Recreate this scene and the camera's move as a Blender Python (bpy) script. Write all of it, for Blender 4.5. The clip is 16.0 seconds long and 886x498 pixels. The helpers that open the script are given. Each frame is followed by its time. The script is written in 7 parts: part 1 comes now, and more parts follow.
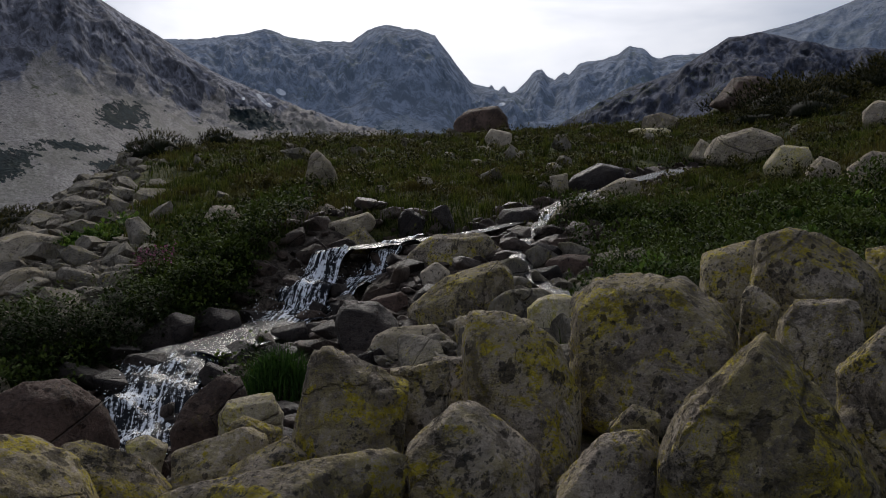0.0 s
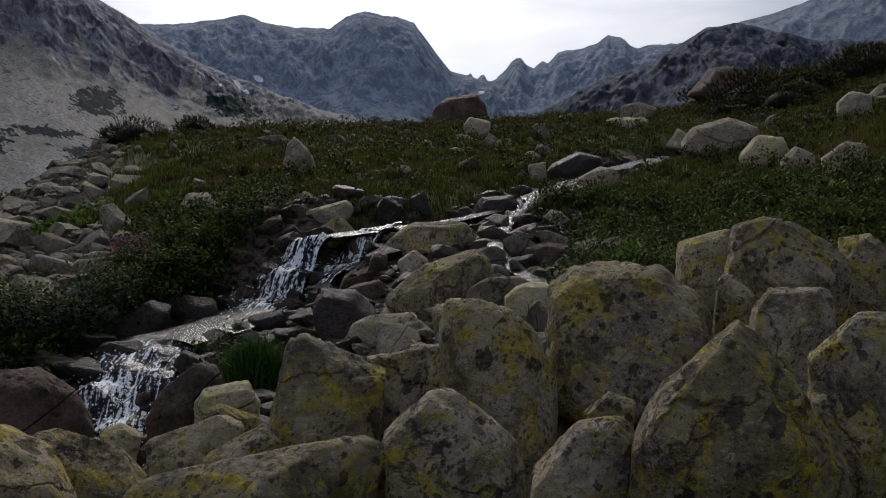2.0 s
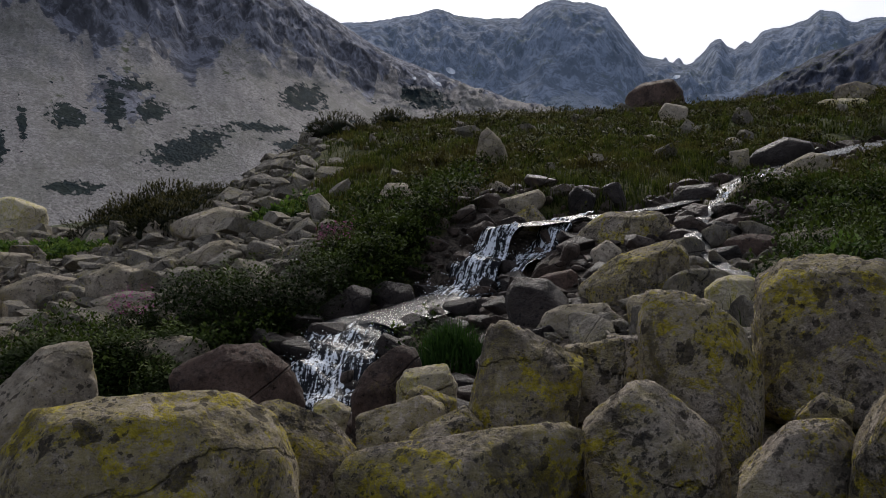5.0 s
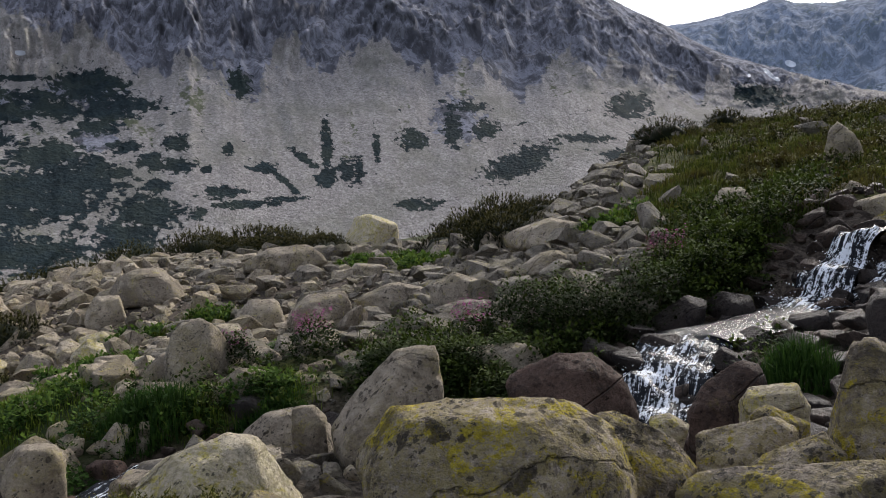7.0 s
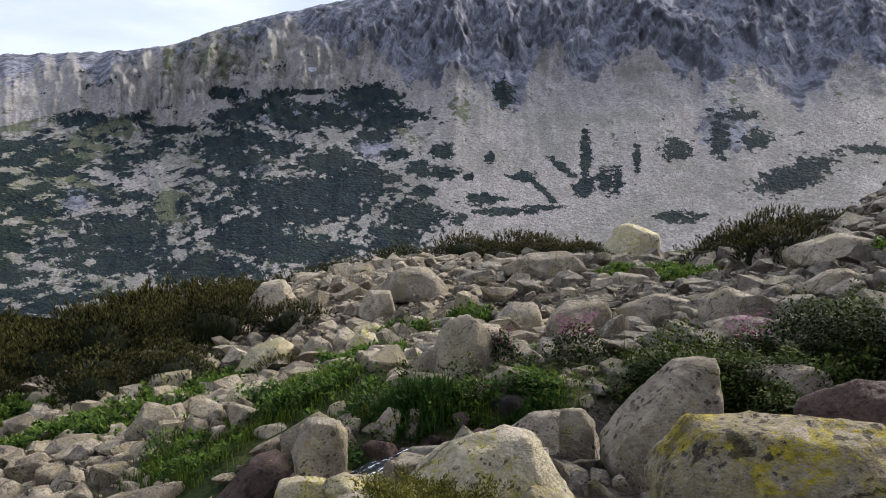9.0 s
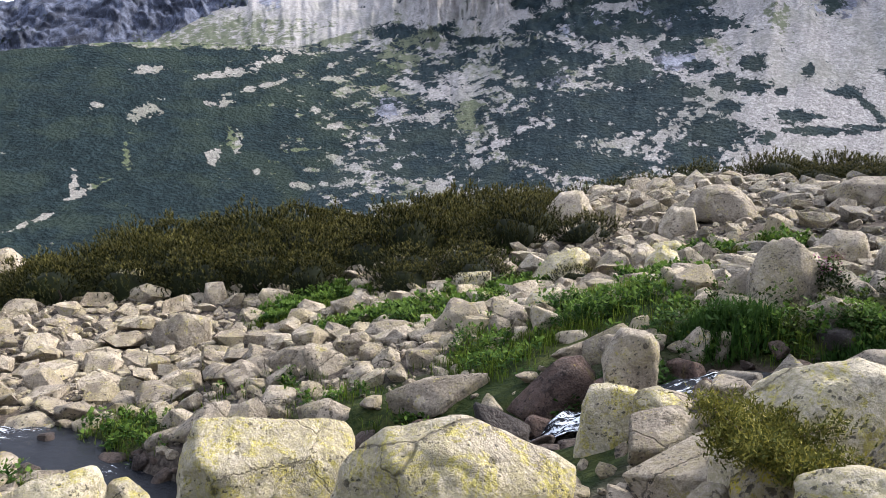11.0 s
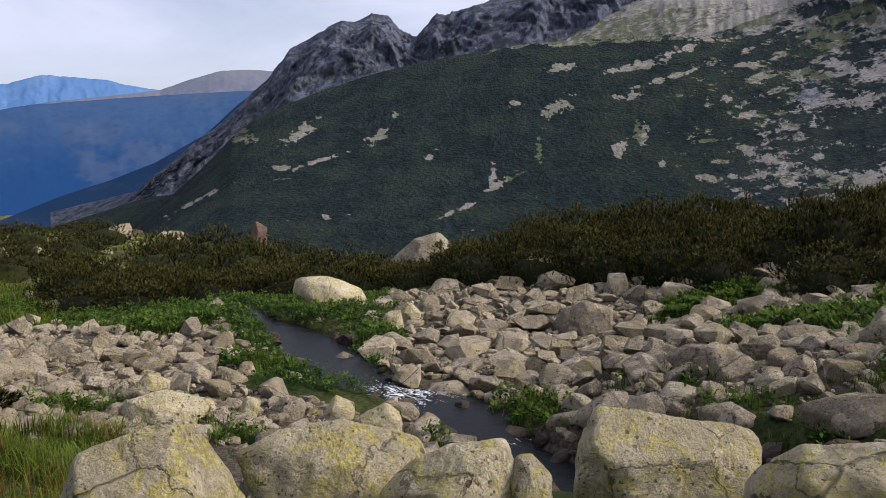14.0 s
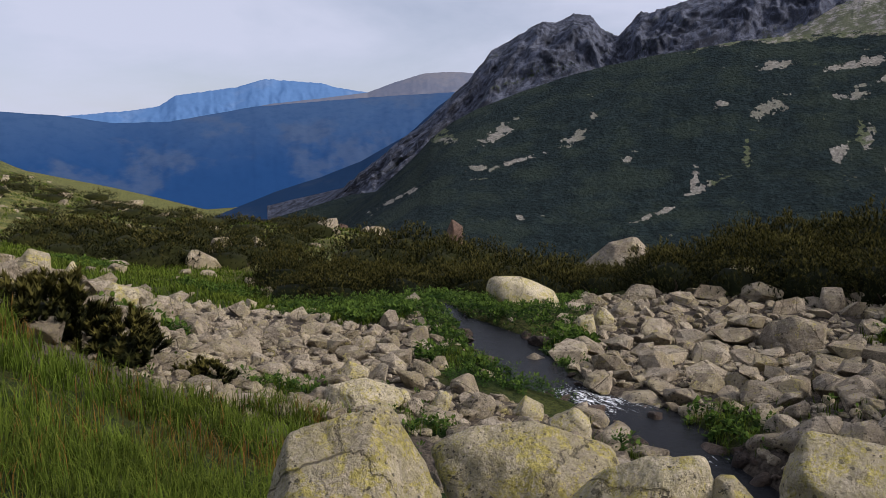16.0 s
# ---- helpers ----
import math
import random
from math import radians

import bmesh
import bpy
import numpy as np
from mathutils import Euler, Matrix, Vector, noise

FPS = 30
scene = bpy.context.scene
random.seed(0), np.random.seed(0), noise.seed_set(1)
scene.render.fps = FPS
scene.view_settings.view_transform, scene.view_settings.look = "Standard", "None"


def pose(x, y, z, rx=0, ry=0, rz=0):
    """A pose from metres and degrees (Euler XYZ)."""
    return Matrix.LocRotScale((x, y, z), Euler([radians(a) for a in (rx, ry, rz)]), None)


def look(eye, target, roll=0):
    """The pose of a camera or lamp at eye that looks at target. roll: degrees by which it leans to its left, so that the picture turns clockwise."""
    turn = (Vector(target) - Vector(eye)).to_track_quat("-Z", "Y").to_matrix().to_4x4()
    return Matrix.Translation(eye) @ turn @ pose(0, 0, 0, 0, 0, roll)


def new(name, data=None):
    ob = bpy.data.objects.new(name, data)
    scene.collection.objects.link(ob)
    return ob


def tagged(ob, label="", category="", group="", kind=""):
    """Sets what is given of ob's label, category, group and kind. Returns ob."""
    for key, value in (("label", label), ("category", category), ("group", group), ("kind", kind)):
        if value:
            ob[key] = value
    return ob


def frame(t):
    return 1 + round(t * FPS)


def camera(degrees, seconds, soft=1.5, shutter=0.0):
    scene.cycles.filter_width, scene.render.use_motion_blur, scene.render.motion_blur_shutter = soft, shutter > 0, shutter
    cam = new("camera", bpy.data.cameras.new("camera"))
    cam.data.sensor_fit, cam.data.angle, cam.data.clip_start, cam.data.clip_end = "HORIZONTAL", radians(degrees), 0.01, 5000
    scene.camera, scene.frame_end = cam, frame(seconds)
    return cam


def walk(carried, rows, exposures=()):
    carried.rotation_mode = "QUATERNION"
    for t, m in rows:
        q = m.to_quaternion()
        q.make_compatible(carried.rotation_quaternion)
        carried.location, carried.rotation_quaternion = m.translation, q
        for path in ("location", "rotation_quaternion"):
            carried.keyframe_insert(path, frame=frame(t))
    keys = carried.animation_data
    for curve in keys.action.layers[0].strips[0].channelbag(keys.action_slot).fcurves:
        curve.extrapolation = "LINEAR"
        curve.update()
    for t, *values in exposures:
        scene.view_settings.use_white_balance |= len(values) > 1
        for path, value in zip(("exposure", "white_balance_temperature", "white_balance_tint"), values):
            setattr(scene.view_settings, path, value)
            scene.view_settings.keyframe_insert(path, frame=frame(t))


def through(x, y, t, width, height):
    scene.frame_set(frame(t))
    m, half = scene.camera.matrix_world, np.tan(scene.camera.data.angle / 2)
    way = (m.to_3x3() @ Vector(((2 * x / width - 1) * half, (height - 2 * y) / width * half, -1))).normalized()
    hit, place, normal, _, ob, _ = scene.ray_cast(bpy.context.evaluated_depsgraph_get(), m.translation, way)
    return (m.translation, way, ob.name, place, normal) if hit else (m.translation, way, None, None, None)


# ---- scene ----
cam = camera(57.0, 16.0, soft=0.7)
PATH = [
    (0.0, -0.001, 0.001, 5.800, 87.80, 0.30, 0.00),
    (0.5, 0.001, -0.002, 5.800, 87.57, 0.26, -0.51),
    (1.0, 0.004, -0.002, 5.803, 87.34, 0.24, -0.92),
    (1.5, 0.003, 0.002, 5.799, 87.13, 0.16, -1.22),
    (2.0, 0.004, 0.004, 5.797, 86.98, 0.08, -1.50),
    (2.5, 0.007, 0.002, 5.797, 86.88, 0.14, -1.73),
    (3.0, 0.005, -0.001, 5.799, 86.83, 0.05, -2.06),
    (3.2, 0.005, 0.001, 5.799, 86.81, 0.08, -2.17),
    (5.3, -0.053, -0.040, 5.797, 86.20, 0.28, 14.54),
    (5.5, -0.064, -0.038, 5.793, 86.26, 0.36, 16.43),
    (6.0, -0.074, -0.040, 5.799, 86.65, 1.00, 23.91),
    (6.5, -0.077, -0.016, 5.796, 87.25, 1.65, 29.98),
    (7.0, -0.075, -0.016, 5.796, 87.40, 2.11, 34.30),
    (7.5, -0.103, -0.002, 5.801, 90.67, 2.21, 38.97),
    (8.0, -0.120, 0.007, 5.794, 91.42, 1.69, 43.19),
    (8.2, -0.132, 0.021, 5.782, 91.19, 1.44, 44.78),
    (10.3, -0.418, -0.194, 5.683, 82.93, -1.78, 64.46),
    (10.5, -0.414, -0.196, 5.681, 82.60, -1.94, 66.17),
    (11.0, -0.427, -0.195, 5.674, 82.02, -1.91, 72.36),
    (11.5, -0.483, -0.192, 5.654, 81.64, -1.87, 79.39),
    (12.0, -0.491, -0.195, 5.657, 81.59, -1.83, 84.18),
    (12.5, -0.501, -0.200, 5.654, 81.38, -1.22, 88.72),
    (13.0, -0.504, -0.208, 5.653, 81.26, -0.74, 92.07),
    (13.5, -0.513, -0.210, 5.650, 81.09, -0.19, 96.81),
    (14.0, -0.510, -0.218, 5.655, 81.01, -0.04, 100.06),
    (14.5, -0.515, -0.228, 5.654, 80.93, -0.33, 103.07),
    (15.0, -0.507, -0.233, 5.659, 80.95, -0.39, 106.30),
    (15.5, -0.506, -0.242, 5.659, 80.96, -0.25, 109.99),
    (16.0, -0.503, -0.250, 5.663, 81.06, -0.10, 113.70),
]
walk(cam, [(t, pose(x, y, z, rx, ry, rz)) for t, x, y, z, rx, ry, rz in PATH],
     [(0.0, -1.0, 6200, 12), (3.2, -1.0, 6200, 12), (5.3, -0.6, 6200, 13), (6.2, -0.05, 6200, 13), (7.5, -0.1, 6250, 13), (8.2, -0.1, 6250, 13),
      (10.3, 1.08, 6000, 14), (11.0, 1.0, 6000, 14), (12.2, 0.38, 6100, 15), (13.0, 0.15, 6200, 15), (14.0, -0.16, 6300, 16), (16.0, -0.45, 6300, 16)])

# ---- world and sun: high thin cloud, sun low behind the head of the valley ----
SUN_AZ, SUN_EL = 6.0, 34.0            # degrees to the left of +y, and above the horizon
world = bpy.data.worlds.new("sky")
scene.world = world
world.use_nodes = True
nt = world.node_tree
nt.nodes.clear()


def wnode(kind, **kw):
    n = nt.nodes.new(kind)
    for k, v in kw.items():
        n.inputs[k].default_value = v
    return n


sky = nt.nodes.new("ShaderNodeTexSky")
sky.sky_type, sky.sun_disc = "NISHITA", False
sky.sun_elevation, sky.sun_rotation = radians(SUN_EL), radians(-SUN_AZ)
sky.altitude, sky.air_density, sky.dust_density = 2000, 1.0, 2.0
coord = nt.nodes.new("ShaderNodeTexCoord")
stretch = nt.nodes.new("ShaderNodeMapping")
stretch.inputs["Scale"].default_value = (1.2, 1.2, 4.0)
puff = wnode("ShaderNodeTexNoise", Scale=1.7, Detail=6.0, Roughness=0.55, Distortion=0.35)
ramp = nt.nodes.new("ShaderNodeValToRGB")
ramp.color_ramp.elements[0].position, ramp.color_ramp.elements[0].color = 0.34, (0.45, 0.45, 0.45, 1)
ramp.color_ramp.elements[1].position, ramp.color_ramp.elements[1].color = 0.62, (0.95, 0.95, 0.95, 1)
dim = nt.nodes.new("ShaderNodeVectorMath")
dim.operation = "SCALE"
dim.inputs["Scale"].default_value = 0.10
mixc = nt.nodes.new("ShaderNodeMix")
mixc.data_type = "RGBA"
# cloud is brightest round the hidden sun
toward = nt.nodes.new("ShaderNodeVectorMath")
toward.operation = "DOT_PRODUCT"
a, e = radians(SUN_AZ), radians(SUN_EL)
SUN_WAY = (-math.sin(a) * math.cos(e), math.cos(a) * math.cos(e), math.sin(e))
toward.inputs[1].default_value = SUN_WAY
glow = nt.nodes.new("ShaderNodeValToRGB")
for k, (at_, col_) in enumerate(((0.0, (0.84, 0.90, 1.07, 1)), (0.45, (0.87, 0.93, 1.09, 1)), (0.80, (1.15, 1.18, 1.25, 1)), (1.0, (3.3, 3.2, 3.1, 1)))):
    el_ = glow.color_ramp.elements[k] if k < 2 else glow.color_ramp.elements.new(at_)
    el_.position, el_.color = at_, col_
bg = wnode("ShaderNodeBackground", Strength=1.0)
out = nt.nodes.new("ShaderNodeOutputWorld")
nt.links.new(coord.outputs["Generated"], toward.inputs[0])
nt.links.new(toward.outputs["Value"], glow.inputs[0])
nt.links.new(glow.outputs["Color"], mixc.inputs["B"])
nt.links.new(coord.outputs["Generated"], stretch.inputs[0])
nt.links.new(stretch.outputs[0], puff.inputs["Vector"])
nt.links.new(puff.outputs["Fac"], ramp.inputs[0])
nt.links.new(ramp.outputs["Color"], mixc.inputs["Factor"])
nt.links.new(sky.outputs[0], dim.inputs[0])
nt.links.new(dim.outputs[0], mixc.inputs["A"])
nt.links.new(mixc.outputs["Result"], bg.inputs["Color"])
nt.links.new(bg.outputs[0], out.inputs[0])

sun = new("sun", bpy.data.lights.new("sun", "SUN"))
sun.data.energy, sun.data.angle, sun.data.color = 4.5, radians(12), (1.0, 0.93, 0.82)
a, e = radians(SUN_AZ), radians(SUN_EL)
sun.matrix_world = look((-math.sin(a) * 50, math.cos(a) * 50, 60), (0, 0, 60 - 50 * math.tan(e)))

# ---- arithmetic: smooth noise on arrays, polar places ----
ORIGIN_Z = 5.8                        # height of the viewpoint over the datum; the pool lies at 1.6
rng = np.random.default_rng(11)
PERM = rng.permutation(512)
GRAD = rng.normal(size=(512, 3))
GRAD /= np.linalg.norm(GRAD, axis=1)[:, None]


def noise3(p):
    """Gradient noise, about -1 to 1, at the rows of p."""
    p = np.asarray(p, float)
    i = np.floor(p).astype(int)
    f = p - i
    u = f * f * f * (f * (f * 6 - 15) + 10)
    res = 0
    for dx in (0, 1):
        for dy in (0, 1):
            for dz in (0, 1):
                h = PERM[(PERM[(PERM[(i[..., 0] + dx) % 512] + i[..., 1] + dy) % 512] + i[..., 2] + dz) % 512]
                g = GRAD[h]
                d = (g * (f - (dx, dy, dz))).sum(-1)
                w = (u[..., 0] if dx else 1 - u[..., 0]) * (u[..., 1] if dy else 1 - u[..., 1]) * (u[..., 2] if dz else 1 - u[..., 2])
                res = res + w * d
    return res * 1.6


def fbm(p, octaves=4, gain=0.5, ridged=False):
    p = np.asarray(p, float)
    total, amp, norm = 0, 1.0, 0.0
    for k in range(octaves):
        n = noise3(p * 2.03 ** k + 17.3 * k)
        total = total + amp * (1 - 2 * np.abs(n) if ridged else n)
        norm += amp
        amp *= gain
    return total / norm


def smooth(a, b, x):
    t = np.clip((x - a) / (b - a), 0, 1)
    return t * t * (3 - 2 * t)


def polar(az, r):
    a = np.radians(az)
    return -np.sin(a) * r, np.cos(a) * r


def mesh_of(name, verts, faces, material, smooth_shade=True, values=None):
    """A mesh from arrays; faces all with the same number of corners. values: point attributes."""
    me = bpy.data.meshes.new(name)
    verts, faces = np.asarray(verts, np.float32), np.asarray(faces, np.int32)
    me.vertices.add(len(verts))
    me.vertices.foreach_set("co", verts.ravel())
    n, k = faces.shape
    me.loops.add(n * k)
    me.loops.foreach_set("vertex_index", faces.ravel())
    me.polygons.add(n)
    me.polygons.foreach_set("loop_start", np.arange(0, n * k, k, dtype=np.int32))
    me.polygons.foreach_set("use_smooth", np.full(n, smooth_shade))
    me.update(calc_edges=True)
    for key, arr in (values or {}).items():
        at = me.attributes.new(key, "FLOAT", "POINT")
        at.data.foreach_set("value", np.asarray(arr, np.float32).ravel())
    if material:
        me.materials.append(material)
    return me


def grid_faces(rows, cols, closed=False):
    j = np.arange(rows - 1)[:, None] * cols
    i = np.arange(cols if closed else cols - 1)[None]
    k = (i + 1) % cols
    return np.stack([j + i, j + k, j + cols + k, j + cols + i], -1).reshape(-1, 4)


# ---- materials ----
class Mat:
    """A short way to write node materials."""

    def __init__(self, name):
        self.m = bpy.data.materials.new(name)
        self.m.use_nodes = True
        self.t = self.m.node_tree
        self.b = self.t.nodes["Principled BSDF"]
        self.pos = self.t.nodes.new("ShaderNodeNewGeometry").outputs["Position"]

    def put(self, socket, value):
        if isinstance(value, bpy.types.NodeSocket):
            self.t.links.new(value, socket)
        elif isinstance(value, tuple) and len(value) == 3 and socket.type == "RGBA":
            socket.default_value = (*value, 1)
        else:
            socket.default_value = value

    def noise(self, scale, detail=4.0, rough=0.55, dist=0.0, vec=None):
        n = self.t.nodes.new("ShaderNodeTexNoise")
        self.put(n.inputs["Vector"], vec or self.pos)
        n.inputs["Scale"].default_value, n.inputs["Detail"].default_value = scale, detail
        n.inputs["Roughness"].default_value, n.inputs["Distortion"].default_value = rough, dist
        return n.outputs["Fac"]

    def cells(self, scale, feature="F1", out="Distance", vec=None, rnd=1.0):
        n = self.t.nodes.new("ShaderNodeTexVoronoi")
        n.feature = feature
        self.put(n.inputs["Vector"], vec or self.pos)
        n.inputs["Scale"].default_value, n.inputs["Randomness"].default_value = scale, rnd
        return n.outputs[out]

    def scaled(self, x, y, z):
        n = self.t.nodes.new("ShaderNodeMapping")
        self.put(n.inputs["Vector"], self.pos)
        n.inputs["Scale"].default_value = (x, y, z)
        return n.outputs[0]

    def band(self, value, lo, hi, a=0.0, b=1.0):
        n = self.t.nodes.new("ShaderNodeMapRange")
        n.interpolation_type = "SMOOTHSTEP"
        self.put(n.inputs["Value"], value)
        for key, v in (("From Min", lo), ("From Max", hi), ("To Min", a), ("To Max", b)):
            self.put(n.inputs[key], v)
        return n.outputs[0]

    def math(self, op, a, b=0.0):
        n = self.t.nodes.new("ShaderNodeMath")
        n.operation = op
        self.put(n.inputs[0], a)
        self.put(n.inputs[1], b)
        return n.outputs[0]

    def mix(self, fac, a, b, blend="MIX"):
        n = self.t.nodes.new("ShaderNodeMix")
        n.data_type, n.blend_type = "RGBA", blend
        self.put(n.inputs["Factor"], fac)
        self.put(n.inputs["A"], a)
        self.put(n.inputs["B"], b)
        return n.outputs["Result"]

    def value(self, name):
        n = self.t.nodes.new("ShaderNodeAttribute")
        n.attribute_name = name
        return n.outputs["Fac"]

    def chance(self, island=False):
        if island:
            return self.t.nodes.new("ShaderNodeNewGeometry").outputs["Random Per Island"]
        return self.t.nodes.new("ShaderNodeObjectInfo").outputs["Random"]

    def up(self):
        n = self.t.nodes.new("ShaderNodeSeparateXYZ")
        self.t.links.new(self.t.nodes.new("ShaderNodeNewGeometry").outputs["Normal"], n.inputs[0])
        return n.outputs[2]

    def bump(self, height, strength=0.5, dist=0.02):
        n = self.t.nodes.new("ShaderNodeBump")
        n.inputs["Strength"].default_value, n.inputs["Distance"].default_value = strength, dist
        self.put(n.inputs["Height"], height)
        self.t.links.new(n.outputs[0], self.b.inputs["Normal"])

    def done(self, color, rough=0.85, spec=0.3):
        self.put(self.b.inputs["Base Color"], color)
        self.put(self.b.inputs["Roughness"], rough)
        self.put(self.b.inputs["Specular IOR Level"], spec)
        return self.m


def granite(name, base, dark, lichen, crust, wet=0.0, island=False, moss=(0.46, 0.37, 0.03), pale=0.5, speck=0.6):
    """Weathered granite: crystal grain, grey and black crusts in rounded colonies, yellow-green map lichen."""
    m = Mat(name)
    tone = m.chance(island)
    shift = m.t.nodes.new("ShaderNodeVectorMath")     # no two stones share a pattern
    shift.operation = "ADD"
    step = m.t.nodes.new("ShaderNodeCombineXYZ")
    for k in range(3):
        m.put(step.inputs[k], m.math("MULTIPLY", tone, 31.0 + 17 * k))
    m.put(shift.inputs[0], m.pos), m.put(shift.inputs[1], step.outputs[0])
    p = shift.outputs[0]
    big, mid, fine, grain = m.noise(1.6, 5, 0.6, vec=p), m.noise(8, 8, 0.70, vec=p), m.noise(36, 6, 0.72, vec=p), m.noise(150, 3, 0.6, vec=p)
    times = lambda c, k: tuple(min(1, q * k) for q in c)
    col = m.mix(m.band(big, 0.36, 0.64), dark, base)
    col = m.mix(m.band(tone, 0.55, 1.0, 0.0, 0.6), col, times(base, 1.28))
    col = m.mix(m.band(tone, 0.0, 0.35, 0.55, 0.0), col, times(dark, 0.75))
    col = m.mix(m.band(mid, 0.50, 0.62, 0.0, 0.6), col, times(dark, 0.62))
    col = m.mix(m.band(fine, 0.53, 0.60, 0.0, 0.75 * speck), col, times(dark, 0.40))
    col = m.mix(m.band(fine, 0.36, 0.45, 0.6 * speck, 0.0), col, times(base, 1.45))
    col = m.mix(m.band(grain, 0.56, 0.64, 0.0, 0.45 * speck), col, times(dark, 0.45))
    bent = m.mix(0.16, p, m.noise(11, 6, 0.76, vec=p), "ADD")
    bent2 = m.mix(0.07, p, m.noise(26, 6, 0.76, vec=p), "ADD")

    def colonies(scale, vec, share, size, clump):
        """Rounded spots of unequal size, some cells left empty, thicker in some areas."""
        pick = m.t.nodes.new("ShaderNodeSeparateColor")
        m.put(pick.inputs[0], m.cells(scale, out="Color", vec=vec))
        room = m.math("MULTIPLY", m.band(pick.outputs[0], 1 - share, 1.0, 0.0, size), m.band(clump, 0.42, 0.58, 0.35, 1.1))
        return m.band(m.math("SUBTRACT", room, m.cells(scale, vec=vec)), 0.0, 0.05)
    col = m.mix(m.math("MULTIPLY", colonies(7.0, bent, 0.6, 0.75, m.noise(2.7, 4, vec=p)), 0.75 * pale), col, times(base, 1.5))
    if lichen:
        film = m.band(m.noise(1.9, 8, 0.70, 0.5, vec=p), 0.58 - 0.16 * lichen, 0.72 - 0.16 * lichen)
        broken = m.band(m.noise(34, 9, 0.82, 0.3, vec=p), 0.42, 0.54)
        col = m.mix(m.math("MULTIPLY", m.math("MULTIPLY", film, broken), 0.55), col, tuple(0.44 * a + 0.32 * b for a, b in zip(moss, base)))
        area = m.band(m.noise(5.2, 10, 0.78, 0.6, vec=p), 0.645 - 0.11 * lichen, 0.700 - 0.11 * lichen)
        flecks = m.band(m.noise(38, 10, 0.84, 0.5, vec=p), 0.45, 0.50)
        col = m.mix(m.math("MULTIPLY", m.math("MULTIPLY", area, flecks), 0.95), col, m.mix(m.band(fine, 0.40, 0.60), moss, times(moss, 0.62)))
    if crust:
        grey = m.mix(m.band(fine, 0.4, 0.6), times(dark, 0.36), times(dark, 0.15))
        if crust > 0.5:
            col = m.mix(m.math("MULTIPLY", m.band(m.noise(4.0, 10, 0.80, 0.5, vec=p), 0.53, 0.58), 0.62 * crust), col, times(dark, 0.36))
            col = m.mix(m.math("MULTIPLY", colonies(10.0, bent, 0.26 * crust, 0.55, m.noise(1.9, 5, vec=p)), 0.8), col, grey)
        col = m.mix(m.math("MULTIPLY", colonies(26.0, bent2, 0.42 * crust, 0.58, m.noise(2.3, 5, vec=p)), 0.8), col, grey)
        col = m.mix(m.math("MULTIPLY", colonies(60.0, bent2, 0.55 * crust, 0.6, m.noise(3.3, 5, vec=p)), 0.75), col, (0.035, 0.034, 0.031))
    cracks = m.band(m.cells(0.75, "DISTANCE_TO_EDGE", vec=m.mix(0.4, p, m.noise(2.5, 7, 0.68, vec=p), "ADD")), 0.0, 0.008)
    col = m.mix(m.band(cracks, 0.0, 1.0, 0.55, 0.0), col, times(dark, 0.25))
    h = m.math("ADD", m.math("MULTIPLY", mid, 0.9), m.math("ADD", m.math("MULTIPLY", fine, 0.40), m.math("MULTIPLY", grain, 0.10)))
    h = m.math("ADD", h, m.math("MULTIPLY", cracks, 0.5))
    m.bump(h, 1.0, 0.11)
    return m.done(col, m.band(mid, 0.3, 0.7, 0.85 - 0.6 * wet, 0.95 - 0.55 * wet), 0.15 + 0.15 * wet)


ROCK_NEAR = granite("lichen_granite", (0.46, 0.388, 0.305), (0.222, 0.183, 0.140), 1.2, 1.0, moss=(0.56, 0.45, 0.035), speck=0.95)
ROCK_PALE = granite("pale_granite", (0.65, 0.570, 0.43), (0.48, 0.412, 0.30), 1.3, 0.38, moss=(0.64, 0.55, 0.16), speck=0.6)
ROCK_FIELD = granite("field_granite", (0.44, 0.374, 0.285), (0.25, 0.208, 0.156), 0.7, 0.5, moss=(0.48, 0.41, 0.14), speck=0.55)
ROCK_RUBBLE = granite("rubble_granite", (0.455, 0.385, 0.288), (0.238, 0.195, 0.142), 0.75, 0.4, island=True, moss=(0.50, 0.43, 0.15), speck=0.55)
ROCK_MORAINE = granite("moraine_granite", (0.275, 0.243, 0.195), (0.145, 0.127, 0.10), 0.7, 0.5, island=True, moss=(0.36, 0.31, 0.09), speck=0.55)
ROCK_WET = granite("wet_granite", (0.060, 0.046, 0.038), (0.026, 0.020, 0.017), 0.0, 0.4, wet=0.5, pale=0.3)
ROCK_BROWN = granite("brown_granite", (0.15, 0.098, 0.074), (0.065, 0.044, 0.034), 0.1, 0.4, wet=0.2, pale=0.3)


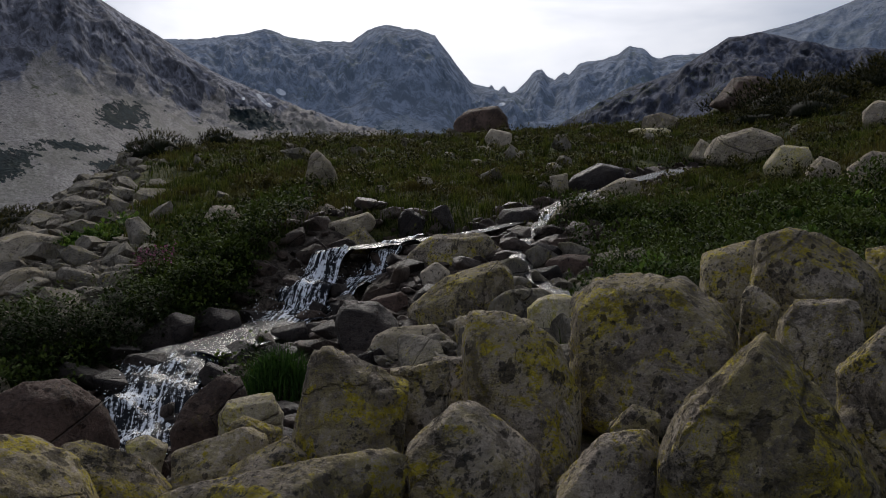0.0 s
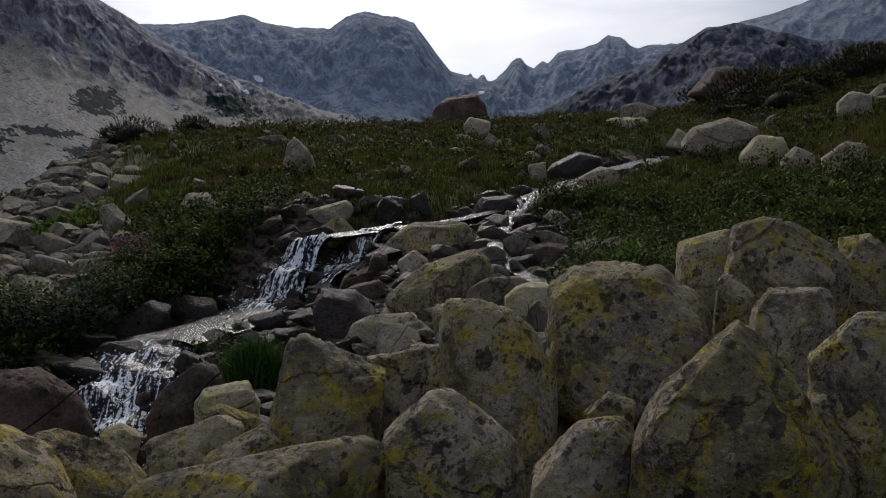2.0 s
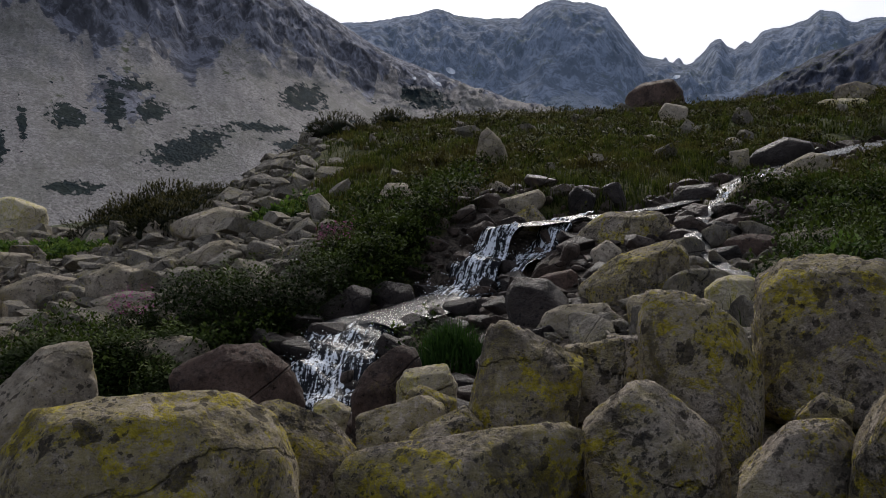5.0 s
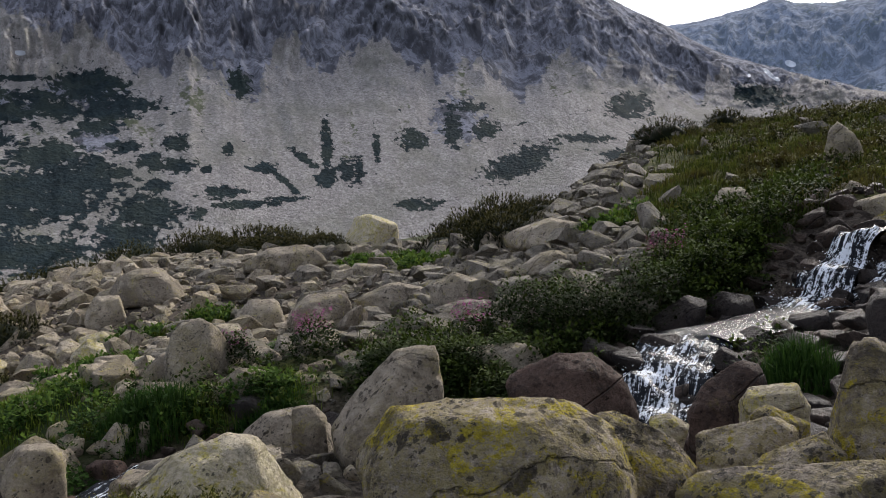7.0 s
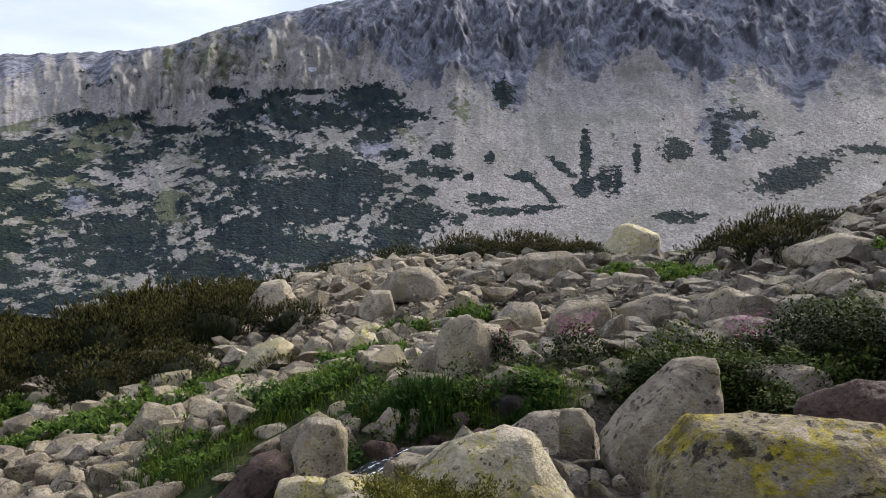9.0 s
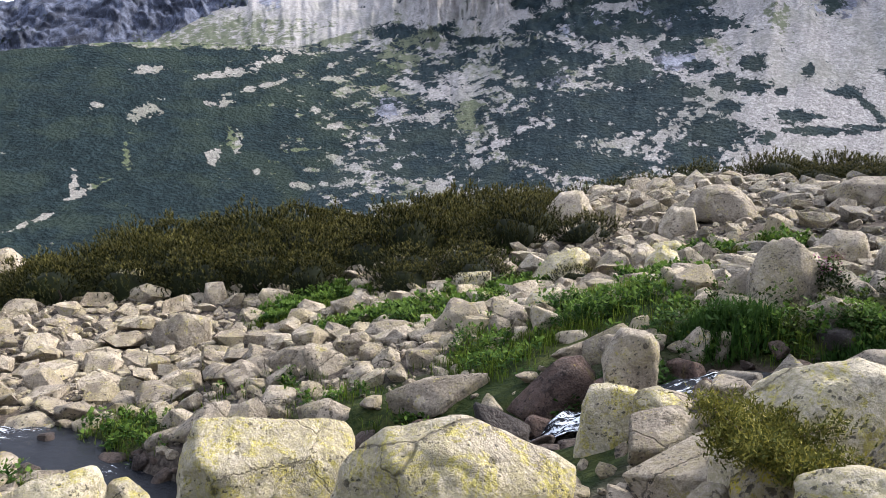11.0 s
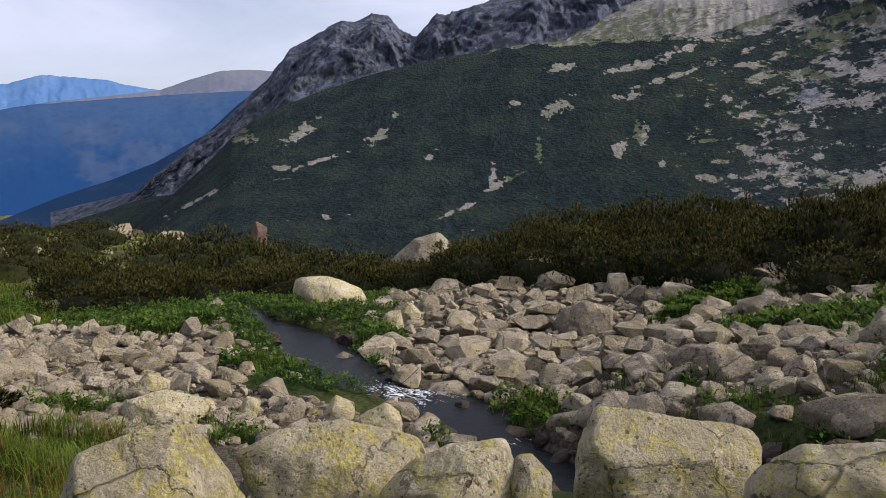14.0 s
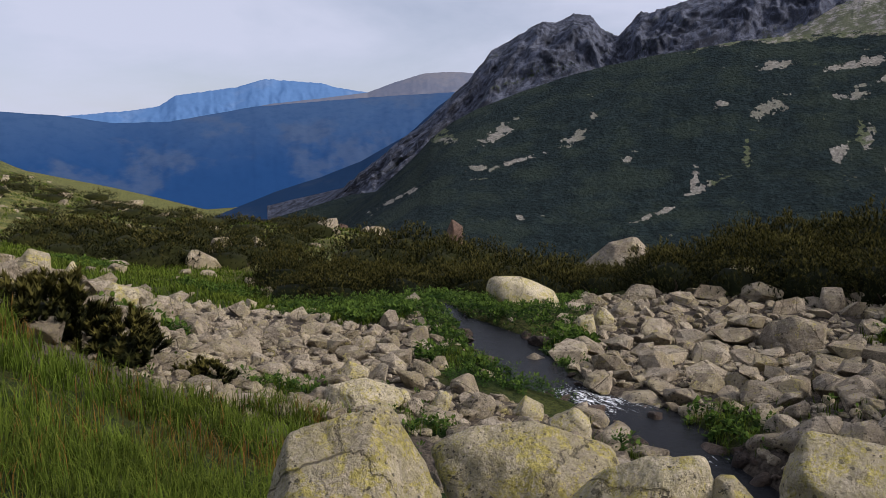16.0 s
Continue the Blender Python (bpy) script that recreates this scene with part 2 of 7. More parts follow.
def ground_material():
    m = Mat("meadow_soil")
    moss = m.mix(m.band(m.noise(0.6, 6), 0.38, 0.62), (0.018, 0.030, 0.007), (0.060, 0.066, 0.016))
    moss = m.mix(m.band(m.noise(0.12, 5), 0.42, 0.62, 0.0, 0.7), moss, (0.11, 0.10, 0.035))
    moss = m.mix(m.math("MULTIPLY", m.value("dry"), m.band(m.noise(0.35, 7, 0.7), 0.40, 0.52, 0.2, 1.0)), moss, m.mix(m.band(m.noise(1.1, 6, 0.7), 0.45, 0.55), (0.28, 0.25, 0.085), (0.13, 0.15, 0.045)))
    moss = m.mix(m.band(m.noise(14, 5), 0.35, 0.7), moss, (0.012, 0.022, 0.006))
    soil = m.mix(m.band(m.noise(6, 5), 0.3, 0.7), (0.03, 0.022, 0.016), (0.075, 0.058, 0.042))
    # dark gravel paints shade into the gaps between the stones
    stony = m.mix(m.band(m.noise(18, 6), 0.35, 0.65), (0.11, 0.09, 0.07), (0.035, 0.028, 0.022))
    col = m.mix(m.band(m.value("soil"), 0.3, 0.7), moss, soil)
    col = m.mix(m.band(m.value("stone"), 0.35, 0.65), col, stony)
    m.bump(m.math("ADD", m.noise(12, 6), m.math("MULTIPLY", m.noise(40, 4), 0.5)), 0.9, 0.06)
    return m.done(col, 0.95, 0.1)


def mountain_material(name, rock, scree, veg, grass, scale, haze_glow=None):
    """Cliff, scree, dwarf-pine scrub and turf, told apart by the mesh's own values."""
    m = Mat(name)
    n2, n3 = m.noise(0.1 * scale, 7, 0.68), m.noise(0.5 * scale, 6, 0.75)
    way = m.t.nodes.new("ShaderNodeCombineXYZ")     # down the slope, in the camera's view angles: bearing against angle above the eye
    m.put(way.inputs[0], m.math("ADD", m.value("bearing"), m.math("MULTIPLY", m.noise(0.006 * scale, 4), 3.0)))
    m.put(way.inputs[1], m.math("MULTIPLY", m.value("rise"), 0.38))
    runs, threads = m.noise(1.3, 7, 0.62, 0.3, vec=way.outputs[0]), m.noise(5.0, 6, 0.66, 0.2, vec=way.outputs[0])
    crag = m.noise(0.045 * scale, 9, 0.74, 0.5, vec=m.scaled(1, 1, 0.55))
    cliff = m.mix(m.band(crag, 0.42, 0.58), tuple(c * 0.48 for c in rock), tuple(c * 1.38 for c in rock))
    cliff = m.mix(m.band(m.noise(0.16 * scale, 9, 0.76, 0.4, vec=m.scaled(1, 1, 0.6)), 0.50, 0.58, 0.0, 0.6), cliff, tuple(c * 0.42 for c in rock))
    cliff = m.mix(m.band(threads, 0.56, 0.68, 0.0, 0.20), cliff, tuple(0.5 * a + 0.35 * b for a, b in zip(rock, scree)))
    stones = m.mix(m.band(n3, 0.40, 0.60), tuple(c * 0.72 for c in scree), tuple(min(1, c * 1.15) for c in scree))
    piece = m.t.nodes.new("ShaderNodeRGBToBW")
    m.put(piece.inputs[0], m.cells(0.55 * scale, out="Color"))
    stones = m.mix(0.32, stones, m.mix(1.0, tuple(min(1, 2.0 * c) for c in scree), piece.outputs[0], "MULTIPLY"))
    stones = m.mix(m.band(m.noise(0.018 * scale, 9, 0.72), 0.46, 0.60, 0.0, 0.5), stones, tuple(0.35 * a + 0.55 * b for a, b in zip(scree, grass)))
    stones = m.mix(m.band(runs, 0.46, 0.62, 0.0, 0.32), stones, tuple(c * 0.60 for c in scree))
    stones = m.mix(m.band(threads, 0.52, 0.66, 0.0, 0.16), stones, tuple(min(1, c * 1.25) for c in scree))
    stones = m.mix(m.band(m.noise(0.22 * scale, 8, 0.78), 0.58, 0.63, 0.0, 0.6), stones, tuple(c * 0.42 for c in scree))
    col = m.mix(m.band(m.math("ADD", m.value("rock"), m.math("MULTIPLY", m.math("SUBTRACT", m.noise(0.05 * scale, 9, 0.74), 0.5), 1.4)), 0.42, 0.58), stones, cliff)
    turf = m.mix(m.band(n3, 0.3, 0.7), grass, tuple(c * 0.62 for c in grass))
    col = m.mix(m.band(m.math("ADD", m.value("turf"), m.math("MULTIPLY", m.math("SUBTRACT", m.noise(0.14 * scale, 9, 0.76), 0.5), 1.6)), 0.40, 0.60, 0.0, 0.85), col, turf)
    edge = m.math("ADD", m.value("veg"), m.math("MULTIPLY", m.math("SUBTRACT", m.noise(0.13 * scale, 9, 0.78), 0.5), 1.9))
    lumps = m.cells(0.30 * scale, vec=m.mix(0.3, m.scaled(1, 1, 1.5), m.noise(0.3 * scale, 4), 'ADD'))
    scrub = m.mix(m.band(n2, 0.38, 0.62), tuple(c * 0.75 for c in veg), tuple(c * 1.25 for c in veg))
    # scrub darkened between lumps: shade of the gaps put into its colour
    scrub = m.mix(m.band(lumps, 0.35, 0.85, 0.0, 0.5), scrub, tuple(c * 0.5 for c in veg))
    scrub = m.mix(m.band(m.noise(0.022 * scale, 6, 0.65), 0.46, 0.60, 0.0, 0.45), scrub, tuple(0.7 * a + 0.25 * b for a, b in zip(veg, grass)))
    isveg = m.band(edge, 0.485, 0.515)
    col = m.mix(isveg, col, scrub)
    col = m.mix(m.band(m.value("snow"), 0.45, 0.55), col, (0.80, 0.82, 0.85))
    h = m.math("ADD", m.math("MULTIPLY", n2, 0.9), m.math("ADD", m.math("MULTIPLY", n3, 0.5), m.math("MULTIPLY", m.math("MULTIPLY", isveg, m.band(lumps, 0.0, 0.8, 1.0, 0.2)), 0.3)))
    m.bump(h, 0.9, 7.0 / scale)
    # haze painted on as a faint bluish glow of the surface
    if haze_glow:
        m.put(m.b.inputs["Emission Color"], haze_glow[0])
        m.b.inputs["Emission Strength"].default_value = haze_glow[1]
    return m.done(col, 0.95, 0.05)


GROUND = ground_material()

# ---- the lie of the land: heights (x, y, z) fitted to the camera's view at guessed distances, and a ring far out ----
STREAM_SIDE = [(-2.5, 6.6, 3.86), (-2.6, 7.8, 4.60), (-1.7, 9.2, 4.59), (-1.6, 10.2, 5.42), (-0.7, 10.8, 5.47), (2.1, 14.3, 6.06), (5.3, 18.3, 6.85), (5.4, 11.8, 5.92), (2.8, 8.6, 5.16), (10.0, 21.8, 8.23), (15.2, 28.2, 10.25), (4.7, 31.6, 9.07), (1.4, 27.0, 8.29), (-1.9, 20.9, 7.25), (-3.6, 15.6, 6.22), (-10.8, 24.7, 6.94), (-6.8, 13.4, 5.14), (-4.7, 12.7, 5.23), (-3.7, 7.7, 4.28), (2.3, 4.7, 5.13), (1.3, 5.9, 5.05), (0.1, 7.0, 4.75)]
MORAINE = [(-9.5, 7.3, 3.74), (-8.7, 5.0, 3.92), (-9.3, 8.4, 3.66), (-8.7, 11.0, 3.93), (-14.0, 15.7, 4.53), (-10.6, 17.0, 4.77), (-21.4, 21.1, 4.50), (-20.9, 13.8, 4.36), (-11.8, 24.3, 5.78), (-6.2, 7.3, 4.28), (-5.0, 3.2, 4.07), (-6.0, 3.7, 3.86), (-6.0, 2.7, 3.39), (-11.6, 4.0, 2.99), (-12.6, 2.5, 2.51), (-10.9, 0.7, 2.32), (-14.1, 6.0, 2.80), (-18.3, 1.4, 1.81), (-24.9, 11.3, 3.24), (-25.8, 15.8, 4.08)]
BASIN = [(-10.3, -1.2, 1.70), (-13.7, -4.4, 1.70), (-15.7, -6.5, 1.70), (-26.3, -8.3, -0.44), (-37.0, -16.7, -0.85), (-29.5, 0.7, 1.51), (-28.7, 6.6, 1.99), (-17.0, 0.4, 1.55), (-20.7, -3.8, 1.43), (-13.8, -2.6, 1.48), (-10.5, 0.5, 2.07), (-16.7, -8.1, 1.62), (-12.4, -7.9, 1.75), (-18.1, -7.4, 1.40)]
GRASS_SIDE = [(-9.3, -10.5, 3.16), (-7.1, -6.4, 2.88), (-8.7, -4.8, 2.36), (-3.4, -3.3, 3.63), (-5.2, -6.5, 3.87), (-20.2, -12.1, 0.47), (-18.2, -16.5, 1.13), (-50.0, -63.1, 1.43), (-53.7, -45.7, -2.53), (-53.6, -32.2, -2.53), (-11.5, -14.5, 2.87), (-26.2, -33.5, 1.00), (-29.3, -21.8, -0.19)]
UNDERFOOT = [(0, 0, 4.2), (-0.6, 1.8, 4.3), (-2.0, 0.8, 4.2), (1.5, 1.5, 4.6), (-2.4, -0.8, 3.9), (0, -6, 5.2), (5, -3, 6.4), (6, 4, 6.0), (12, 0, 8.5), (14, 14, 9.0), (-1.0, 3.6, 4.35), (-3.6, 2.0, 3.95), (-4.2, 0.3, 3.35), (-4.6, -1.6, 3.0), (-7, -14, 4.4), (-2, -20, 6.5), (20, -20, 12)]
RING = [(-60, 28), (-40, 17), (-20, 12), (-5, 9), (8, 8), (18, 4), (30, -3), (45, -8), (60, -14), (80, -22), (100, -26), (118, -22), (132, -12), (150, 8), (180, 24), (-150, 32), (-100, 34)]
ring = [(*polar(az, 150.0), z) for az, z in RING]
FITTED = np.array(STREAM_SIDE + MORAINE + BASIN + GRASS_SIDE + UNDERFOOT + ring, float)


def fold(x, y):
    """The plan with far places drawn in, so that near ground is modelled finer."""
    r = np.hypot(x, y) + 1e-9
    k = np.log1p(r / 5.0) / r
    return np.stack([x * k, y * k], -1)


def spline_kernel(d):
    return d * d * np.log(d + 1e-9)


FS = fold(FITTED[:, 0], FITTED[:, 1])
n_fitted = len(FITTED)
K = np.zeros((n_fitted + 3, n_fitted + 3))
K[:n_fitted, :n_fitted] = spline_kernel(np.linalg.norm(FS[:, None] - FS[None], axis=-1)) + 0.004 * np.eye(n_fitted)
K[:n_fitted, n_fitted:] = np.c_[np.ones(n_fitted), FS]
K[n_fitted:, :n_fitted] = K[:n_fitted, n_fitted:].T
COEF = np.linalg.solve(K, np.r_[FITTED[:, 2], 0, 0, 0])

# stream: x, y, surface height, half width; from the upper meadow down to the pool and out of the basin
STREAM = [(6.6, 20.0, 6.98, 0.3), (5.2, 18.2, 6.85, 0.4), (3.6, 16.1, 6.51, 0.25), (2.2, 14.3, 6.08, 0.32), (1.5, 12.9, 5.80, 0.14), (0.4, 11.5, 5.60, 0.16),
          (-0.7, 10.8, 5.48, 0.25), (-1.35, 10.35, 5.43, 0.3), (-1.55, 10.0, 5.16, 0.26), (-1.69, 9.6, 4.86, 0.34), (-1.9, 9.15, 4.65, 0.42), (-2.2, 8.5, 4.57, 0.42), (-2.6, 7.85, 4.53, 0.46),
          (-2.58, 7.1, 4.30, 0.40), (-2.45, 6.45, 3.98, 0.34), (-3.3, 5.7, 3.94, 0.3), (-4.6, 4.9, 3.92, 0.35), (-5.6, 4.0, 3.86, 0.42), (-6.05, 2.9, 3.5, 0.24), (-6.6, 2.3, 3.05, 0.18),
          (-7.8, 1.2, 2.3, 0.25), (-8.6, 0.3, 1.75, 0.3), (-9.3, -0.4, 1.6, 0.3)]
BRANCH = [(-0.35, 11.0, 5.55, 0.2), (-0.72, 10.75, 5.5, 0.22), (-0.86, 10.3, 5.17, 0.22), (-1.18, 9.75, 4.9, 0.26), (-1.75, 9.2, 4.66, 0.25)]
SIDE = [(1.57, 12.5, 5.80, 0.10), (1.2, 11.3, 5.56, 0.09), (0.83, 9.9, 5.34, 0.12), (0.97, 8.95, 5.2, 0.08), (1.18, 7.5, 5.12, 0.12), (1.0, 6.7, 4.95, 0.06)]
POOL = [(-9.2, -0.3, 0.26), (-9.8, -0.8, 0.30), (-10.4, -1.25, 0.38), (-11.15, -1.75, 0.46), (-11.65, -2.35, 0.34), (-11.95, -2.9, 0.18), (-12.1, -3.4, 0.24), (-12.6, -3.95, 0.44), (-13.5, -4.65, 0.58), (-14.4, -5.2, 0.62), (-15.1, -5.85, 0.36), (-15.7, -6.5, 0.16), (-17.0, -7.6, 0.08)]
POOL_Z = 1.6


def along(path, step):
    """A polyline drawn smooth and cut into even steps."""
    p = np.array(path, float)
    s = np.r_[0, np.cumsum(np.hypot(*np.diff(p[:, :2], axis=0).T))]
    t = np.arange(0, s[-1], step)
    q = np.stack([np.interp(t, s, p[:, k]) for k in range(p.shape[1])], -1)
    ker = np.ones(5) / 5
    for k in range(q.shape[1]):
        q[:, k] = np.convolve(np.pad(q[:, k], 2, mode="edge"), ker, mode="valid")
    return q


def stepped(z):
    """Falls drop in steps between quiet lips."""
    for lo, hi, n in ((4.66, 5.43, 2),):
        u = np.clip((z - lo) / (hi - lo), 0, 1) * n
        k = np.floor(np.minimum(u, n - 1e-6))
        f = smooth(0.25, 0.75, u - k)
        z = np.where((z > lo) & (z < hi), lo + (hi - lo) * (k + f) / n, z)
    return z


FLOW = along(STREAM, 0.08)
FORK = along(BRANCH, 0.06)
RILL = along(SIDE, 0.08)
STILL = along(POOL, 0.12)


def near_path(x, y, path, wide):
    """Distance from the path's edge, and the path's row number, for arrays of places."""
    x, y = np.atleast_1d(x), np.atleast_1d(y)
    best, row = np.full(x.shape, 1e9), np.zeros(x.shape, int)
    for k in range(0, len(path), 2):
        d = np.hypot(x - path[k, 0], y - path[k, 1]) - path[k, wide]
        closer = d < best
        best[closer], row[closer] = d[closer], k
    return best, row


def land(x, y, fine=True):
    """Height of the ground."""
    x, y = np.atleast_1d(np.asarray(x, float)), np.atleast_1d(np.asarray(y, float))
    shape = x.shape
    x, y = x.ravel(), y.ravel()
    f = fold(x, y)
    z = np.empty(len(x))
    for s in range(0, len(x), 20000):
        d = np.linalg.norm(f[s:s + 20000, None] - FS[None], axis=-1)
        z[s:s + 20000] = spline_kernel(d) @ COEF[:n_fitted] + COEF[n_fitted] + f[s:s + 20000] @ COEF[n_fitted + 1:]
    r = np.hypot(x, y)
    near = r < 60
    if fine:
        z = z + fbm(np.stack([x / 2.5, y / 2.5, 0 * x], -1), 4) * 0.16 * smooth(1, 5, r) * (1 + smooth(20, 60, r))
        az = np.degrees(np.arctan2(-x, y))
        hump = smooth(-40, -30, az) * (1 - smooth(16, 26, az)) * smooth(9.5, 12, r) * (1 - smooth(36, 60, r))
        z = z + hump * (0.20 * fbm(np.stack([x / 1.1, y / 1.1, 0 * x + 9], -1), 3) + 0.05)
    if near.any():
        d, k = near_path(x[near], y[near], FLOW, 3)
        zn = z[near]
        bed = FLOW[k, 2] - 0.16
        d = d + 0.14 * noise3(np.stack([x[near] / 0.5, y[near] / 0.5, 0 * x[near] + 7], -1))
        zn = zn + (bed - zn) * (1 - smooth(-0.1, 0.8, d))
        for way in (FORK, RILL):
            d, k = near_path(x[near], y[near], way, 3)
            zn = zn + (np.minimum(zn, way[k, 2] - 0.1) - zn) * (1 - smooth(-0.05, 0.35, d))
        d, k = near_path(x[near], y[near], STILL, 2)
        d = d + 0.32 * fbm(np.stack([x[near] / 0.8, y[near] / 0.8, 0 * x[near] + 2], -1), 3)
        zn = zn + (np.minimum(zn, POOL_Z - 0.20) - zn) * (1 - smooth(-0.10, 0.30, d))
        z[near] = zn
    return z.reshape(shape)


# ---- cover of the ground: where rubble, turf and herbs lie (on the plan, placed to fit the camera's view) ----
GREEN = [(-13.8, 4.0, 1.07), (-14.3, 2.7, 0.59), (-15.1, 5.8, 0.99), (-9.1, 4.6, 0.69), (-11.5, 7.0, 0.64), (-13.2, 9.1, 0.66), (-6.1, 4.6, 0.44), (-7.1, 4.2, 0.22), (-9.4, 3.2, 0.37), (-8.2, 3.2, 0.23), (-5.7, 5.4, 0.32), (-17.0, 1.8, 0.64), (-6.9, 4.8, 0.34), (-6.2, 4.7, 0.43), (-12.9, 16.6, 1.31), (-11.6, 7.4, 0.57), (-13.0, 10.7, 0.46), (-8.1, 4.5, 0.51), (-6.0, 14.2, 0.64), (-11.4, -0.9, 0.57), (-9.5, 1.5, 0.32), (-8.2, 2.0, 0.33), (-15.1, -4.0, 0.47), (-9.9, -1.9, 0.23), (-17.0, 1.9, 0.58), (-17.6, 2.8, 0.84), (-8.7, 3.2, 0.37), (-10.6, 1.1, 0.25), (-9.7, -9.2, 0.53), (-8.2, -5.8, 0.36), (-8.2, -3.8, 0.29), (-18.5, -14.8, 1.12), (-12.1, -5.2, 0.52), (-15.1, -8.3, 0.92), (-18.1, -19.6, 1.09)]


def green(x, y):
    """Depth inside the green patches between the stones, in metres; negative outside."""
    best = np.full(np.shape(x), -9.0)
    for px, py, pr in GREEN:
        best = np.maximum(best, pr - np.hypot(x - px, y - py))
    return best + 0.45 * fbm(np.stack([x / 0.9, y / 0.9, 0 * x + 60], -1), 3)


def cover(x, y):
    """Share of loose stone, 0 to 1, at places on the plan."""
    x, y = np.asarray(x, float), np.asarray(y, float)
    az, r = np.degrees(np.arctan2(-x, y)), np.hypot(x, y)
    n = fbm(np.stack([x / 3.2, y / 3.2, 0 * x + 5], -1), 3)
    w = fbm(np.stack([x / 1.6, y / 1.6, 0 * x + 25], -1), 3)
    az, r = az + w * 60 / np.maximum(r, 4), r + 1.1 * n
    field = smooth(66, 76, az) * smooth(8.5, 10.5, r) * (1 - smooth(20, 22, r)) * (1 - smooth(103, 106, az))
    moraine = smooth(17, 24, az) * (1 - smooth(70, 78, az)) * smooth(8.3, 9.6, r) * (1 - smooth(30, 34, r))
    turn_ = 98.0 + 15.5 * smooth(10.8, 11.8, r)
    spill = smooth(0, 2, az - turn_) * (1 - smooth(138, 150, az)) * smooth(6.8, 7.8, r) * (1 - smooth(17.5, 20.5, r + 0.25 * (118 - np.minimum(az, 118))))
    bank = smooth(-12, 12, az) * (1 - smooth(60, 75, az)) * (1 - smooth(7.5, 9, r))
    ledge = smooth(-15, -10, az) * (1 - smooth(9, 13, az)) * (1 - smooth(11, 12.5, r))
    s = np.maximum.reduce([field, ledge, moraine * (0.88 + 0.40 * n), spill * (0.95 + 0.2 * n), 0.6 * bank])
    s = s * (1 - 0.9 * smooth(-0.1, 0.15, green(x, y)))
    return np.clip(s, 0, 1)


az_col = np.r_[np.arange(-180, -42, 3.0), np.arange(-42, 152, 0.45), np.arange(152, 180, 3.0)]
r_row = np.r_[0.0, np.exp(np.arange(math.log(0.5), math.log(75), 0.024)), np.exp(np.linspace(math.log(78), math.log(4900), 60))]
A, R_ = np.meshgrid(az_col, r_row)
gx, gy = polar(A, R_)
gz = land(gx, gy)
# past the fitted heights the ground drops into the valley or runs up to the slopes
drop = np.interp(az_col, [-180, -40, -10, 20, 45, 70, 100, 130, 150, 180], [40, 10, -20, -45, -70, -110, -200, -260, -40, 40])[None]
gz = gz + (drop - gz) * smooth(130, 900, R_)
stone = cover(gx, gy)
soil = np.clip(1 - np.abs(near_path(gx.ravel(), gy.ravel(), FLOW, 3)[0].reshape(gx.shape)) / 0.5, 0, 1)
tagged(new("ground", mesh_of("ground", np.stack([gx, gy, gz], -1).reshape(-1, 3), grid_faces(len(r_row), len(az_col), True), GROUND,
       values={"stone": stone, "soil": soil, "dry": smooth(24, 36, R_) * smooth(108, 118, A)})), "mossy alpine ground of turf, soil and stones", "ground", kind="structure")


# ---- mountains ----
def patches(S, v, size, seed, up=2.6):
    return fbm(np.stack([S / size, v * up * 300 / size, 0 * S + seed], -1), 4, 0.55)


def spots_of(rows, az, el, ragged):
    """1 inside ellipses of (bearing, angle above the eye, half widths, slant), fading outwards."""
    best = np.full(az.shape, -9.0)
    for a0, e0, wa, we, slant in rows:
        da, de = az - a0, el - e0
        de = de - slant * da
        best = np.maximum(best, 1 - np.sqrt((da / wa) ** 2 + (de / we) ** 2))
    return np.clip(best + 0.95 * ragged, -1.0, 1.0)


SNOW = [(12.4, 8.1, 0.36, 0.20, 0.90), (11.9, 7.7, 0.24, 0.12, 0.30), (11.1, 8.6, 0.36, 0.20, 0.30), (-4.1, 7.8, 0.32, 0.12, -0.20), (61.1, 10.7, 0.36, 0.16, 0.00), (13.6, 8.1, 0.12, 0.12, 0.00)]


